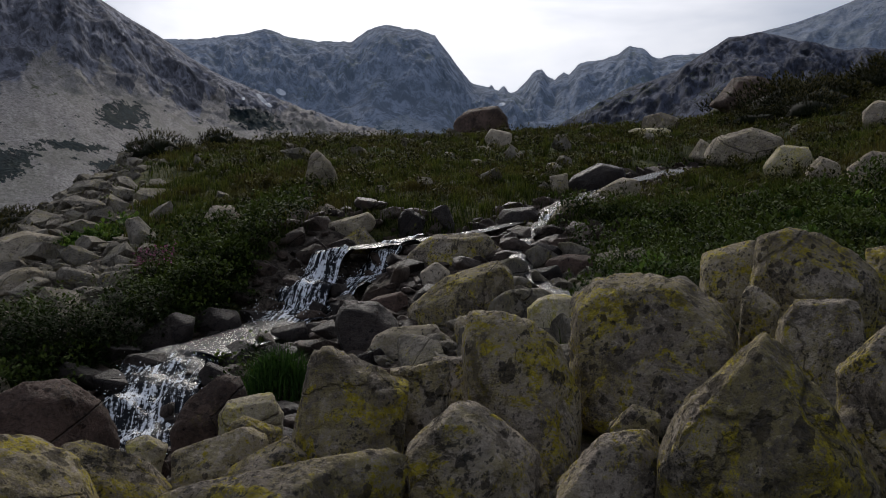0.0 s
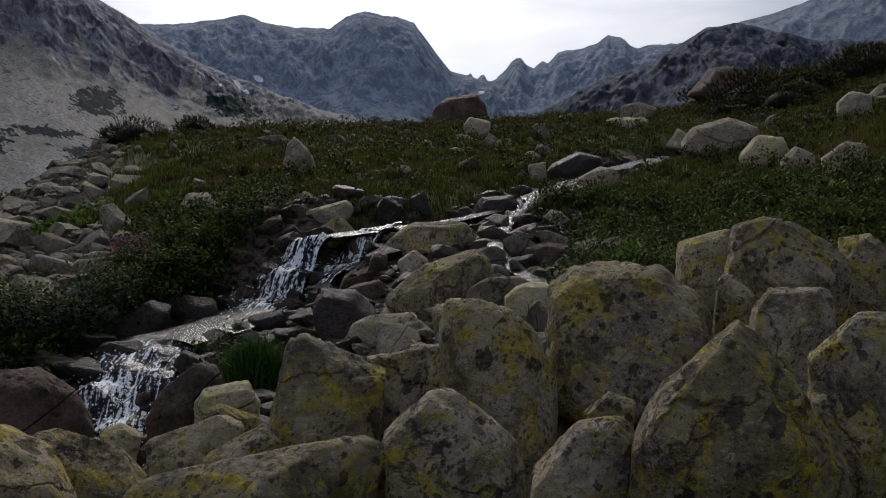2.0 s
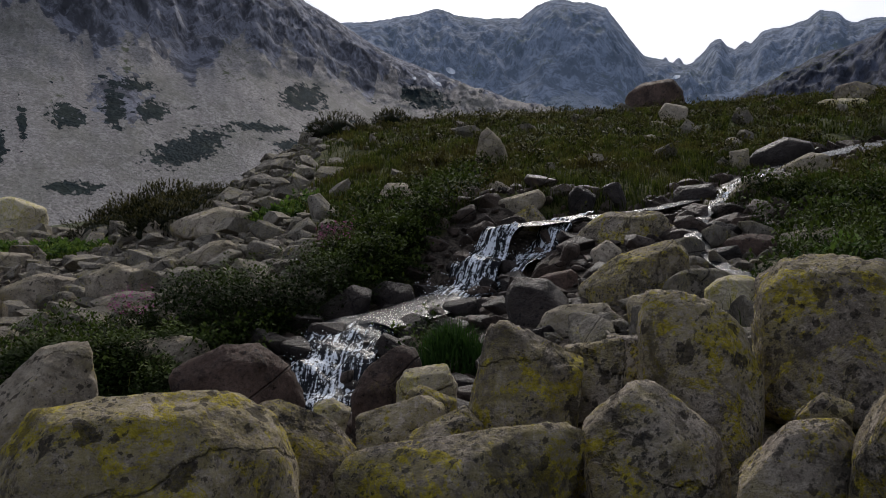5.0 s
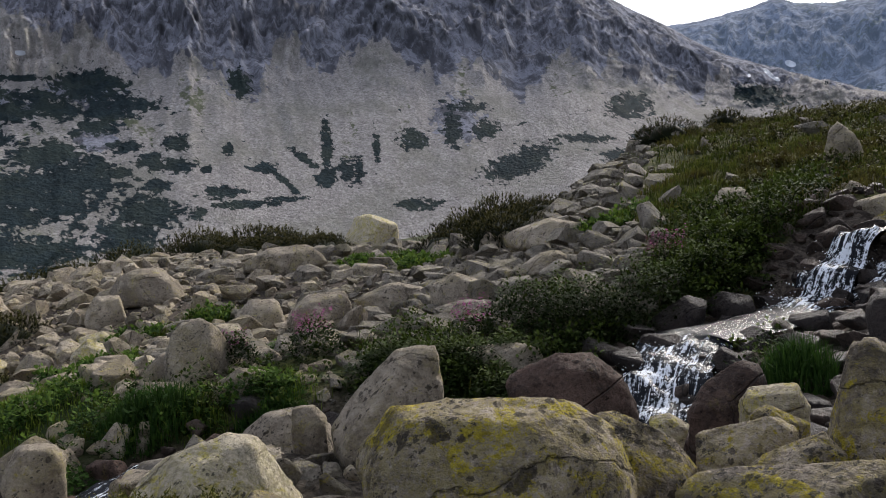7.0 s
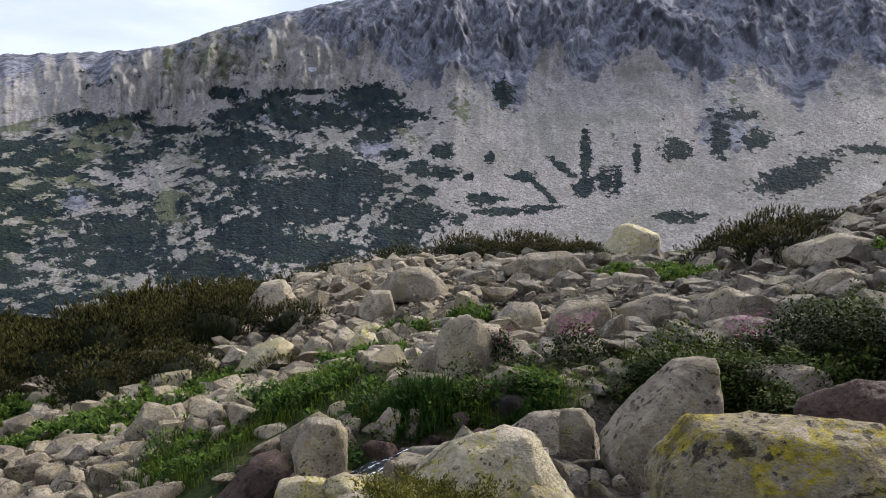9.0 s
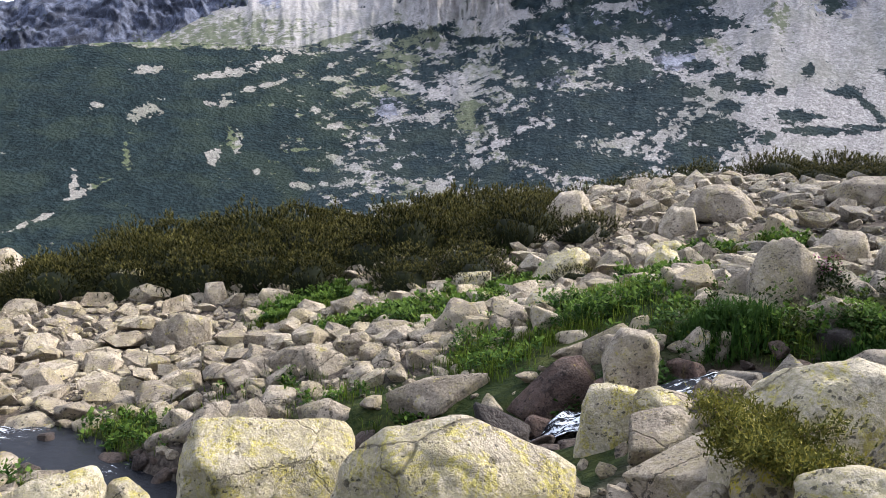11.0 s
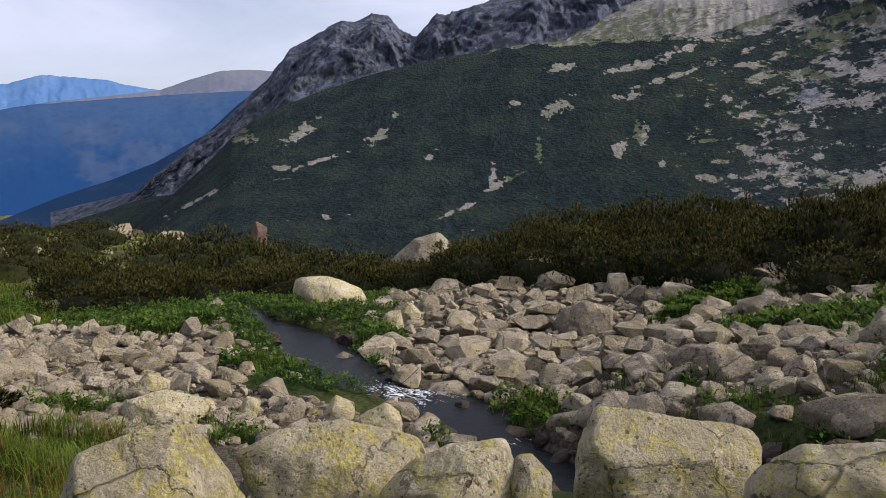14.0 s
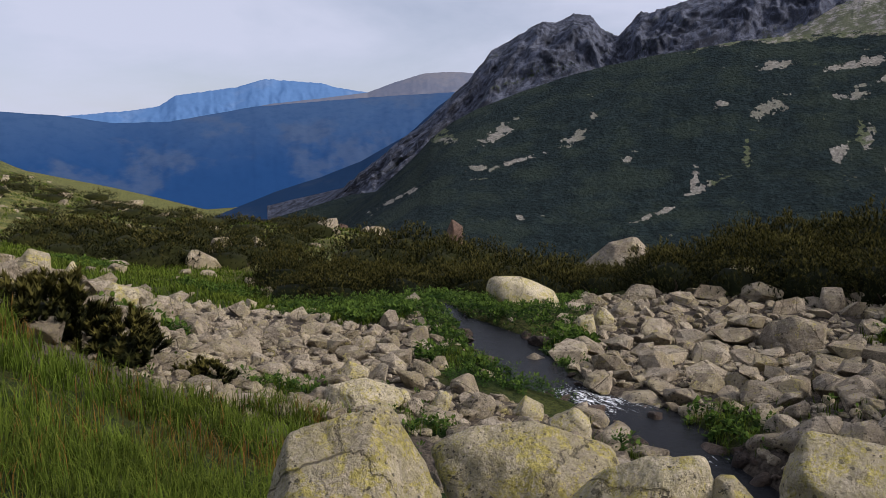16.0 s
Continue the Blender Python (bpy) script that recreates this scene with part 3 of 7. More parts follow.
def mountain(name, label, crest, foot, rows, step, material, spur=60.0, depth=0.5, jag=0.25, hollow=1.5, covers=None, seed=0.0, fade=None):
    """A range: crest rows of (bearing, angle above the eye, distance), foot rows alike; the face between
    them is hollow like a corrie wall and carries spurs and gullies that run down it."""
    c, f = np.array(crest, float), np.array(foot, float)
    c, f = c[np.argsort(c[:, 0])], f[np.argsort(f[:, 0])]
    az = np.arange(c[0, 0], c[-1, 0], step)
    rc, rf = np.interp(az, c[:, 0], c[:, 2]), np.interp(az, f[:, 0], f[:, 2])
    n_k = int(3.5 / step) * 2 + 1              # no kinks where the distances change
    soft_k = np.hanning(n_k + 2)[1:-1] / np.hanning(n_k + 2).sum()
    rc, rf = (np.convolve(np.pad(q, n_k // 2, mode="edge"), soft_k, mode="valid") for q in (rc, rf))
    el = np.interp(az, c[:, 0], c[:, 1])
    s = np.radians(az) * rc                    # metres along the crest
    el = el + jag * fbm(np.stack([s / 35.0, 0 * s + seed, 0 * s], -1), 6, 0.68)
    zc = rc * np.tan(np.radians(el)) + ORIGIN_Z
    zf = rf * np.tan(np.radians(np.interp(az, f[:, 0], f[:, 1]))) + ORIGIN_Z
    v = np.linspace(0, 1, rows)[:, None]
    S = s[None] + 0 * v
    warp = fbm(np.stack([S / (spur * 3), v * 2 + 0 * S, 0 * S + seed], -1), 3) * spur * 0.8
    slant = spur * 1.2 * v * noise3(np.stack([S / (spur * 4.5), 0 * S, 0 * S + 13 + seed], -1))
    ribs = fbm(np.stack([(S + warp + slant) / spur, v * 2.2 + 0 * S, 0 * S + 7 + seed], -1), 6, 0.6, True)
    rough = fbm(np.stack([S / (spur * 0.3), v * rows / 14 + 0 * S, 0 * S + 3 + seed], -1), 5, 0.6)
    r = rf[None] + (rc - rf)[None] * v
    z = zf[None] + (zc - zf)[None] * v ** hollow
    bell = np.clip(v * 1.6, 0, 1) * (1 - v ** 6)
    steep = smooth(0.35, 0.75, v + 0.12 * rough)
    crag = fbm(np.stack([S / (spur * 0.45), v * (zc - zf).mean() / (spur * 0.45) + 0 * S, 0 * S + 21 + seed], -1), 6, 0.62, True)
    if fade:
        keep_ = (1 - 0.85 * smooth(*fade, az))[None]
        ribs, rough, crag = ribs * keep_, rough * keep_, crag * keep_
    calm = min(1.0, 2.2 * depth)
    rough, crag = rough * calm, crag * calm
    z = z + ribs * spur * depth * 0.26 * bell * (0.15 + 0.85 * steep) + rough * spur * 0.08 * bell * (0.4 + steep) + crag * spur * 0.05 * bell * steep
    r = r - 1.0 * ribs * spur * depth * bell * (0.12 + 0.88 * steep) - crag * spur * 0.20 * bell * steep
    back_r = rc[None] + (rc - rf)[None] * np.array([[0.04], [0.4]])
    back_z = zc[None] - (zc - zf)[None] * np.array([[0.03], [0.9]])
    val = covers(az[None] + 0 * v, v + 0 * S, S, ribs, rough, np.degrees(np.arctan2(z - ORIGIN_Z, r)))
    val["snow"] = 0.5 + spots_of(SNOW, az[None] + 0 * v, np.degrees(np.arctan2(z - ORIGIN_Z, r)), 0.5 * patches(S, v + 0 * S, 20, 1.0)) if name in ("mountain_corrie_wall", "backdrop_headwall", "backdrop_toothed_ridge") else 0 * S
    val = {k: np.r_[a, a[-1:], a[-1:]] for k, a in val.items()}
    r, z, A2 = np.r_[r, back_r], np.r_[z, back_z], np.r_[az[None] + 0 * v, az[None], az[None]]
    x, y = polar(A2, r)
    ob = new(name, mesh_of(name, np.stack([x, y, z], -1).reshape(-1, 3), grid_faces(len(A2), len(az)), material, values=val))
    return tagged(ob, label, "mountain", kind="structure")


# bluish cast in rock and scrub paints thin haze into the colours
MT_WALL = mountain_material("corrie_wall", (0.235, 0.24, 0.275), (0.395, 0.368, 0.345), (0.026, 0.040, 0.045), (0.13, 0.15, 0.08), 1.0)
MT_RIDGE = mountain_material("hazy_dark_ridge", (0.098, 0.108, 0.145), (0.17, 0.165, 0.175), (0.036, 0.05, 0.044), (0.08, 0.10, 0.045), 1.2)
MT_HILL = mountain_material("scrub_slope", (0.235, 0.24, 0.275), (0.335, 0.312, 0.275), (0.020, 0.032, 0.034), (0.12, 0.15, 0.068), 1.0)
# headwall haze: blue-tinted colours and a weak glow
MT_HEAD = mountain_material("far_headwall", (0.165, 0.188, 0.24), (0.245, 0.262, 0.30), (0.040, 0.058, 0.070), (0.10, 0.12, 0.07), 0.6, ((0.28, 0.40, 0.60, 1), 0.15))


def distance_material(name, low, high, patch, haze_glow):
    """Wooded or bare ranges far off: soft tones, with haze painted in as blue colours and a faint glow."""
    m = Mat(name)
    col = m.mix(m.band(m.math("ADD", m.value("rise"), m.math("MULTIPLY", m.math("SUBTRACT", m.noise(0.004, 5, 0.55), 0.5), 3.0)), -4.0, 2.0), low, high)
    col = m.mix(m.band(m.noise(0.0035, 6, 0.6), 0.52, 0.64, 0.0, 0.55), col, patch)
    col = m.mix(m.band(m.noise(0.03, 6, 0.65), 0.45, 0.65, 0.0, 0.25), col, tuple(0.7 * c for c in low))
    m.put(m.b.inputs["Emission Color"], (*haze_glow[0], 1))
    m.b.inputs["Emission Strength"].default_value = haze_glow[1]
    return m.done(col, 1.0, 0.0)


# base blues and glow strengths below stand in for distance haze
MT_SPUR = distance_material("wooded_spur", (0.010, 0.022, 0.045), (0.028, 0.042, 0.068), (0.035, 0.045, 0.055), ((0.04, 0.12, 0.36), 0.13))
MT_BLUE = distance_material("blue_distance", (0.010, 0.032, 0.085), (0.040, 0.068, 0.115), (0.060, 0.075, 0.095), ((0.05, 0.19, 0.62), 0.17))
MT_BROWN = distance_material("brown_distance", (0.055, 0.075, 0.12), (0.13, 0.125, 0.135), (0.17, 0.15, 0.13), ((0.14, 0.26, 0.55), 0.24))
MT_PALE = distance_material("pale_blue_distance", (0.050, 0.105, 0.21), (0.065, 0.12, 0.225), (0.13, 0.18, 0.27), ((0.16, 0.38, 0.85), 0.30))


# stands of dwarf pine, clearings and turf on the faces: bearing, angle above the eye, half widths, slant
WALL_SCRUB_NORTH = [(66.3, 7.4, 2.0, 0.5, -0.1), (66.8, 8.9, 1.2, 0.5, 0), (63.3, 8.0, 1.3, 0.9, 0), (60.2, 8.0, 1.7, 0.5, 0), (61.2, 9.2, 1.7, 0.2, 0), (59.2, 7.3, 1.8, 0.5, 0), (57.0, 8.6, 1.5, 0.3, 0), (56.3, 7.1, 1.8, 0.5, 0), (65.3, 6.0, 1.9, 0.7, 0), (66.3, 4.5, 1.9, 0.8, 0), (63.4, 5.1, 1.0, 0.4, 0), (59.3, 4.7, 1.4, 0.7, 0), (57.2, 3.9, 1.1, 0.6, 0), (53.7, 4.0, 1.0, 0.6, 0), (53.5, 2.4, 1.1, 0.4, 0), (48.4, 1.9, 0.8, 0.2, 0), (50.3, 3.4, 0.4, 0.25, 0), (61.8, 2.0, 6.0, 1.2, 0.1), (65.2, -0.5, 3.7, 1.6, 0), (55.5, -0.9, 2.2, 1.3, 0)]
WALL_SCRUB_HEAD = [(50.9, 0.5, 0.7, 0.4, 0.1), (47.9, 9.1, 0.7, 1.0, 0), (42.2, 4.9, 0.4, 1.8, 0), (42.3, 2.7, 0.8, 0.7, 0), (45.4, 2.7, 1.2, 0.3, 0.9), (46.4, 3.5, 0.7, 0.3, 0), (32.6, 7.3, 1.6, 0.4, 0.1), (36.2, 5.1, 1.0, 0.7, 0.1), (33.4, 5.7, 0.7, 1.2, 0), (31.1, 5.6, 0.9, 0.6, 0), (21.3, 6.7, 1.4, 0.9, 0), (28.9, 3.2, 2.4, 1.0, -0.3), (24.3, 4.7, 1.8, 0.3, 0.1), (22.1, 3.4, 1.1, 0.4, 0), (18.9, 4.1, 2.2, 1.0, 0), (15.3, 5.3, 0.8, 0.4, 0), (12.8, 6.7, 1.8, 0.7, 0.2), (13.0, 3.5, 1.9, 0.6, 0), (40.1, 3.2, 0.4, 1.0, 0), (36.0, 0.6, 1.6, 0.4, 0)]
SLOPE_SCRUB_HIGH = [(75.8, 6.8, 1.8, 0.5, 0), (65.3, 8.1, 2.8, 0.5, -0.4), (62.2, 7.1, 1.9, 0.7, 0), (57.3, 8.8, 2.2, 1.1, 0), (55.4, 7.8, 2.3, 0.5, 0), (70.3, 6.4, 1.5, 0.3, -0.1), (71.1, 5.4, 1.0, 0.4, 0), (72.6, 4.5, 1.2, 0.3, 0), (67.2, 5.5, 2.3, 0.7, -0.1), (63.3, 5.4, 1.5, 0.6, 0), (66.4, 3.0, 2.0, 0.4, 0), (60.2, 4.3, 2.3, 0.7, 0), (58.6, 2.9, 3.5, 1.1, 0), (62.4, 2.6, 2.3, 0.7, -0.1), (55.9, 3.3, 1.0, 0.5, 0), (67.9, 1.0, 1.6, 0.8, 0), (62.4, 0.8, 2.8, 0.8, 0), (59.2, 1.0, 2.3, 0.7, 0), (64.7, -0.3, 2.8, 0.5, -0.1), (61.9, -1.6, 4.7, 1.0, 0)]
SLOPE_SCRUB_LOW = [(54.2, 0.7, 2.2, 1.2, 0), (52.2, 5.2, 0.9, 0.6, 0), (52.1, 3.7, 1.1, 0.5, 0), (55.2, 5.0, 1.1, 0.4, 0), (49.5, 1.9, 1.1, 0.5, 0), (48.8, 4.7, 0.4, 0.4, 0), (46.9, 3.3, 0.9, 0.15, 0.3), (43.8, 4.0, 1.0, 0.3, 0.7), (40.8, 3.3, 0.6, 1.0, 0), (73.3, -0.5, 2.7, 1.6, 0), (72.6, 2.0, 1.2, 0.4, 0), (74.0, -2.3, 3.1, 1.0, 0), (56.8, 6.3, 1.5, 0.5, 0), (63.4, 8.9, 1.1, 0.4, 0), (68.5, -2.9, 4.3, 1.1, 0), (38.8, 4.6, 0.25, 1.3, 0.2), (65.6, 4.5, 1.0, 0.3, -0.1), (69.1, 3.6, 0.8, 0.3, -0.1), (48.0, 1.0, 2.2, 0.3, 0), (45.2, 1.3, 1.4, 0.2, 0)]
SLOPE_SCREE_WEST = [(91.9, 3.5, 1.2, 0.3, -0.1), (86.9, 3.6, 2.3, 0.3, -0.2), (84.9, 2.8, 2.3, 0.2, -0.3), (87.4, 1.6, 1.1, 0.3, -0.1), (92.3, 0.8, 1.1, 0.7, -0.3), (95.2, 1.1, 0.6, 0.3, 0), (76.1, 1.4, 0.8, 1.0, -0.1), (80.4, 3.5, 1.0, 0.15, -0.1), (81.4, 1.4, 0.4, 0.3, -0.1), (109.9, -0.9, 1.2, 0.5, -0.6), (104.5, -1.1, 1.0, 0.4, -0.4), (103.4, 0.3, 0.3, 0.3, -0.1), (101.0, -2.5, 0.5, 0.4, -0.5), (111.1, -3.3, 1.1, 0.25, 0), (108.7, -2.8, 1.8, 0.2, -0.3), (116.6, -5.2, 1.6, 0.2, -0.5), (108.3, -6.7, 0.5, 0.2, 0), (96.6, -3.9, 0.3, 1.0, 0), (96.2, -4.5, 1.0, 0.3, -0.5), (98.9, -6.2, 1.6, 0.2, -0.4)]
SLOPE_SCREE_EAST = [(87.9, -1.9, 0.6, 0.8, -0.1), (86.4, -0.9, 0.4, 1.0, -0.1), (85.1, -3.0, 0.3, 0.4, 0), (79.9, -1.9, 0.8, 0.4, 0), (78.4, -2.3, 0.5, 0.4, 0), (82.0, -3.9, 0.9, 0.3, 0), (80.4, -3.7, 0.7, 0.2, 0), (75.4, -2.3, 0.5, 0.2, 0), (73.7, 3.0, 2.0, 0.4, 0.3), (71.5, 3.0, 1.4, 1.0, 0), (72.4, -3.4, 0.8, 0.5, -0.4), (70.1, -1.8, 0.4, 0.5, 0), (68.5, -0.5, 1.4, 0.3, -0.4), (66.5, 0.7, 1.1, 0.2, -0.3), (73.2, 1.1, 0.5, 0.5, 0), (81.2, 6.2, 2.2, 0.2, -0.4), (79.0, 6.7, 2.2, 0.2, -0.3), (83.8, 4.7, 2.2, 0.3, -0.3), (114.5, -0.2, 0.7, 0.4, 0), (113.7, -1.3, 1.0, 0.3, 0)]
SLOPE_TURF = [(93.4, -2.0, 0.45, 1.6, -0.2), (74.6, 6.2, 2.5, 0.7, -0.4), (75.6, 4.8, 1.5, 0.7, 0), (70.7, 1.5, 1.0, 1.5, 0), (86.8, -0.7, 0.7, 1.0, 0), (79.7, 6.2, 2.6, 0.3, -0.4), (75.5, 2.6, 2.2, 0.3, 0.4), (82.5, -1.4, 1.6, 0.2, -0.1), (113.9, -0.9, 1.4, 0.7, 0), (95.0, -3.9, 1.2, 0.2, -0.5), (40.6, 5.0, 1.2, 2.4, 0.2), (54.5, 6.3, 1.6, 0.8, 0.6), (50.5, 7.5, 1.0, 1.6, 0.9), (33.0, 8.3, 0.8, 1.8, -0.4), (36.5, 6.8, 0.8, 1.6, -0.5)]
WALL_CRAGS = [(62.5, 7.6, 2.6, 0.9, 0), (57.5, 8.6, 2.4, 0.9, 0), (56.4, 7.5, 1.6, 0.7, 0), (59.0, 4.6, 1.0, 0.5, 0), (47.6, 9.4, 1.3, 1.3, 0), (33.0, 6.5, 1.6, 1.6, 0), (36.0, 5.0, 0.8, 0.5, 0), (76.5, 1.8, 0.9, 0.8, 0), (57.0, 5.4, 1.4, 0.7, 0), (65.0, 4.0, 1.2, 0.5, 0)]


def lenses(az, el, S, seed, wide, high, level):
    """Small lens-shaped stands, longer across the slope than down it."""
    return fbm(np.stack([(az + 0.5 * el) / wide, el / high, 0 * az + seed], -1), 4, 0.55) - level


def face_cover(az, S, el):
    """Shares of scrub, turf and crag on the valley's long north-east side, matched across both of its meshes in the
    camera's view.
    """
    fray = fbm(np.stack([az * 1.5, el * 2.6, 0 * az + 7], -1), 5, 0.62)
    fine = fbm(np.stack([az * 6.0, el * 9.0, 0 * az + 17], -1), 3, 0.6)
    ragged = 1.15 * fray + 0.55 * fine
    low = 1 - smooth(6.5, 9.0, el)
    under_crest = 1 - smooth(4.4, 6.0, el + 0.06 * (az - 90))
    # from bare scree at the head of the valley to closed scrub towards its mouth
    bare = np.interp(az, [0, 24, 34, 46, 52, 60, 70, 78, 86, 95], [0.42, 0.46, 0.60, 0.58, 0.40, 0.16, 0.12, -0.10, -0.50, -0.62])
    bare = bare + 0.30 * smooth(6.5, 9.0, el) + 1.3 * (1 - under_crest) * smooth(74, 84, az)
    veg = 1.2 * (lenses(az, el, S, 2.0, 1.7, 0.62, 0.0) - bare) + 0.25 * fine
    for stand in (WALL_SCRUB_NORTH, WALL_SCRUB_HEAD, SLOPE_SCRUB_HIGH, SLOPE_SCRUB_LOW):
        veg = np.maximum(veg, 0.75 * spots_of(stand, az, el, ragged))
    open_ = np.maximum(spots_of(SLOPE_SCREE_WEST, az, el, 1.6 * ragged), spots_of(SLOPE_SCREE_EAST, az, el, 1.6 * ragged))
    veg = np.minimum(veg, 0.34 - 1.05 * open_)
    glade = spots_of(SLOPE_TURF, az, el, ragged)
    veg = np.minimum(veg, 0.5 - 0.8 * glade)
    # cliffs: a ragged lower edge, cut by gullies full of scree
    edge = np.interp(az, [-10, 12, 18, 24, 32, 38, 44, 50, 56, 62, 70, 78, 86, 94, 100], [7.5, 7.5, 8.0, 8.6, 9.3, 10.2, 10.0, 9.6, 10.4, 12.6, 11.2, 9.0, 8.0, 5.4, 4.0])
    gully = fbm(np.stack([az * 0.42 + 0.05 * el, el * 0.05, 0 * az + 31], -1), 4, 0.55, True)
    tongue = fbm(np.stack([az * 0.30 - 0.03 * el, el * 0.03, 0 * az + 51], -1), 3, 0.6)
    rock = 0.5 + 0.42 * (el - edge - 3.2 * tongue) - 1.5 * np.clip(gully - 0.42, 0, 1) * smooth(16.8, 12, el) + 0.35 * fray
    rock = np.maximum(rock, 0.5 + 1.1 * spots_of(WALL_CRAGS, az, el, ragged))
    rock = np.clip(rock, -0.6, 1.6)
    turf = -0.05 + 0.5 * fray + 0.5 * np.clip(glade + 0.2, 0, 0.8) + 0.50 * smooth(48, 66, az) * low + 0.12 * smooth(80, 86, az) * low - 0.45 * np.clip(open_ + 0.3, 0, 1)
    turf = turf + 0.40 * smooth(0.05, 0.4, tongue) * smooth(6, 8, el) * (1 - smooth(10, 12.5, el)) + 0.5 * smooth(60, 66, az) * smooth(8.5, 10.5, el) * (1 - smooth(70, 76, az))
    return {"veg": 0.5 + 0.75 * veg, "rock": rock, "turf": turf, "bearing": az, "rise": el}


def cover_wall(az, v, S, ribs, rough, el):
    return face_cover(az, S, el)


def cover_hill(az, v, S, ribs, rough, el):
    return face_cover(az, S, el)


def cover_ridge(az, v, S, ribs, rough, el):
    rock = 0.5 + 1.2 * (smooth(0.2, 0.5, v + 0.15 * ribs) - 0.3) + 0.2 * rough
    return {"veg": 0.20 + 0.5 * patches(S, v, 120, 3.0), "rock": rock, "turf": 0.2 + 0.5 * patches(S, v, 60, 5.0), "bearing": az, "rise": el}


def cover_head(az, v, S, ribs, rough, el):
    veg = 0.5 + 0.9 * (patches(S, v, 170, 5.0) - 0.08 - 0.6 * smooth(0.25, 0.6, v))
    rock = 0.5 + 1.3 * (smooth(0.3, 0.6, v + 0.15 * ribs) - 0.5)
    return {"veg": veg, "rock": rock, "turf": 0.3 + 0.6 * patches(S, v, 150, 2.0), "bearing": az, "rise": el}


def cover_blue(az, v, S, ribs, rough, el):
    return {"veg": 0.75 - 0.5 * smooth(0.8, 1.0, v + 0.1 * rough), "rock": 0.3 + 0.3 * rough, "turf": 0.5 + 0.4 * rough, "bearing": az, "rise": el}


def cover_bare(az, v, S, ribs, rough, el):
    return {"veg": 0.2 + 0 * v + 0.3 * rough, "rock": 0.5 + 0.6 * rough, "turf": 0.3 + 0.4 * rough, "bearing": az, "rise": el}


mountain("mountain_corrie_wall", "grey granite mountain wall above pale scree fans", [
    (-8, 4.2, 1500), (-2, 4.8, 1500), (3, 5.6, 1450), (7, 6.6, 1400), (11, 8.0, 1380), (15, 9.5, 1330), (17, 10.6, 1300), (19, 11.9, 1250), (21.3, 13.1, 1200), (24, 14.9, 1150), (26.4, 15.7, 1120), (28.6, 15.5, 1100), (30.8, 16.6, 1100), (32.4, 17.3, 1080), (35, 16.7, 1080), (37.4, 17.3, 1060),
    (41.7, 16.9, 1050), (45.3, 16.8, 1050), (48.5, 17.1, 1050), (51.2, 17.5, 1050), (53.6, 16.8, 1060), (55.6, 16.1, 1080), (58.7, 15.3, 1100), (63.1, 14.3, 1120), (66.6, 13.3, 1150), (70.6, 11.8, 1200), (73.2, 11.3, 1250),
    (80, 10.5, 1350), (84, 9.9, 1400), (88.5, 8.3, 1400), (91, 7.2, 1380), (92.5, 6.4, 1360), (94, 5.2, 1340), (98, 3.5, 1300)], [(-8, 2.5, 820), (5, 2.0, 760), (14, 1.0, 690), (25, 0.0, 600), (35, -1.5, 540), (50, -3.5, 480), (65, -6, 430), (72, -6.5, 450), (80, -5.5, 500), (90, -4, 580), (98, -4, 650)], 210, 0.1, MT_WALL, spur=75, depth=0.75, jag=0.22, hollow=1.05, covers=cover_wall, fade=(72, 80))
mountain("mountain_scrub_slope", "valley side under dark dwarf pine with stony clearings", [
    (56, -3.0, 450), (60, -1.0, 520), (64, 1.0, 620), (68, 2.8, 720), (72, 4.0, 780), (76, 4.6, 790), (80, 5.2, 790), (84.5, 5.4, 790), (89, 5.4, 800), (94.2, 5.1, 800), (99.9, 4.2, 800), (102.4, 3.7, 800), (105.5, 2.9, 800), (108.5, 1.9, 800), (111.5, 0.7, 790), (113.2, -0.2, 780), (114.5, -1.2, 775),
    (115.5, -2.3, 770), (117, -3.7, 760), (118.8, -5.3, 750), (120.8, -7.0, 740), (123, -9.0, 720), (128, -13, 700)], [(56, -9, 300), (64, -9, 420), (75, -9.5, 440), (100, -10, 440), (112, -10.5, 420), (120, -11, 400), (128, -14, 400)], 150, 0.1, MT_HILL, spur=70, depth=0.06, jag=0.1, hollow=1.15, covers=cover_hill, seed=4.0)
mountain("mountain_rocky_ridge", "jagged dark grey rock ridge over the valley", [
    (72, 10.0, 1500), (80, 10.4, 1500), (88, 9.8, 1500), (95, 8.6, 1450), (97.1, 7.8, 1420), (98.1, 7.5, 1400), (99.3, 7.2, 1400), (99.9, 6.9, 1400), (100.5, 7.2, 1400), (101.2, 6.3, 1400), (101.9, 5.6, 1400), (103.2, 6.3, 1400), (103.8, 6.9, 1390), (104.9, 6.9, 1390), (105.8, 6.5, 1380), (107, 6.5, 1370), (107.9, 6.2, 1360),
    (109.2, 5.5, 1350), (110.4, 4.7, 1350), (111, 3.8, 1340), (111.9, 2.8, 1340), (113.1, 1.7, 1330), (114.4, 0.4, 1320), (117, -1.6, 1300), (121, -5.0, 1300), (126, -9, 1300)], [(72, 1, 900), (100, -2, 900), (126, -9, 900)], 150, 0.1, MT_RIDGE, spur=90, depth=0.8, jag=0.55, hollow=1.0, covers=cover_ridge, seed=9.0)
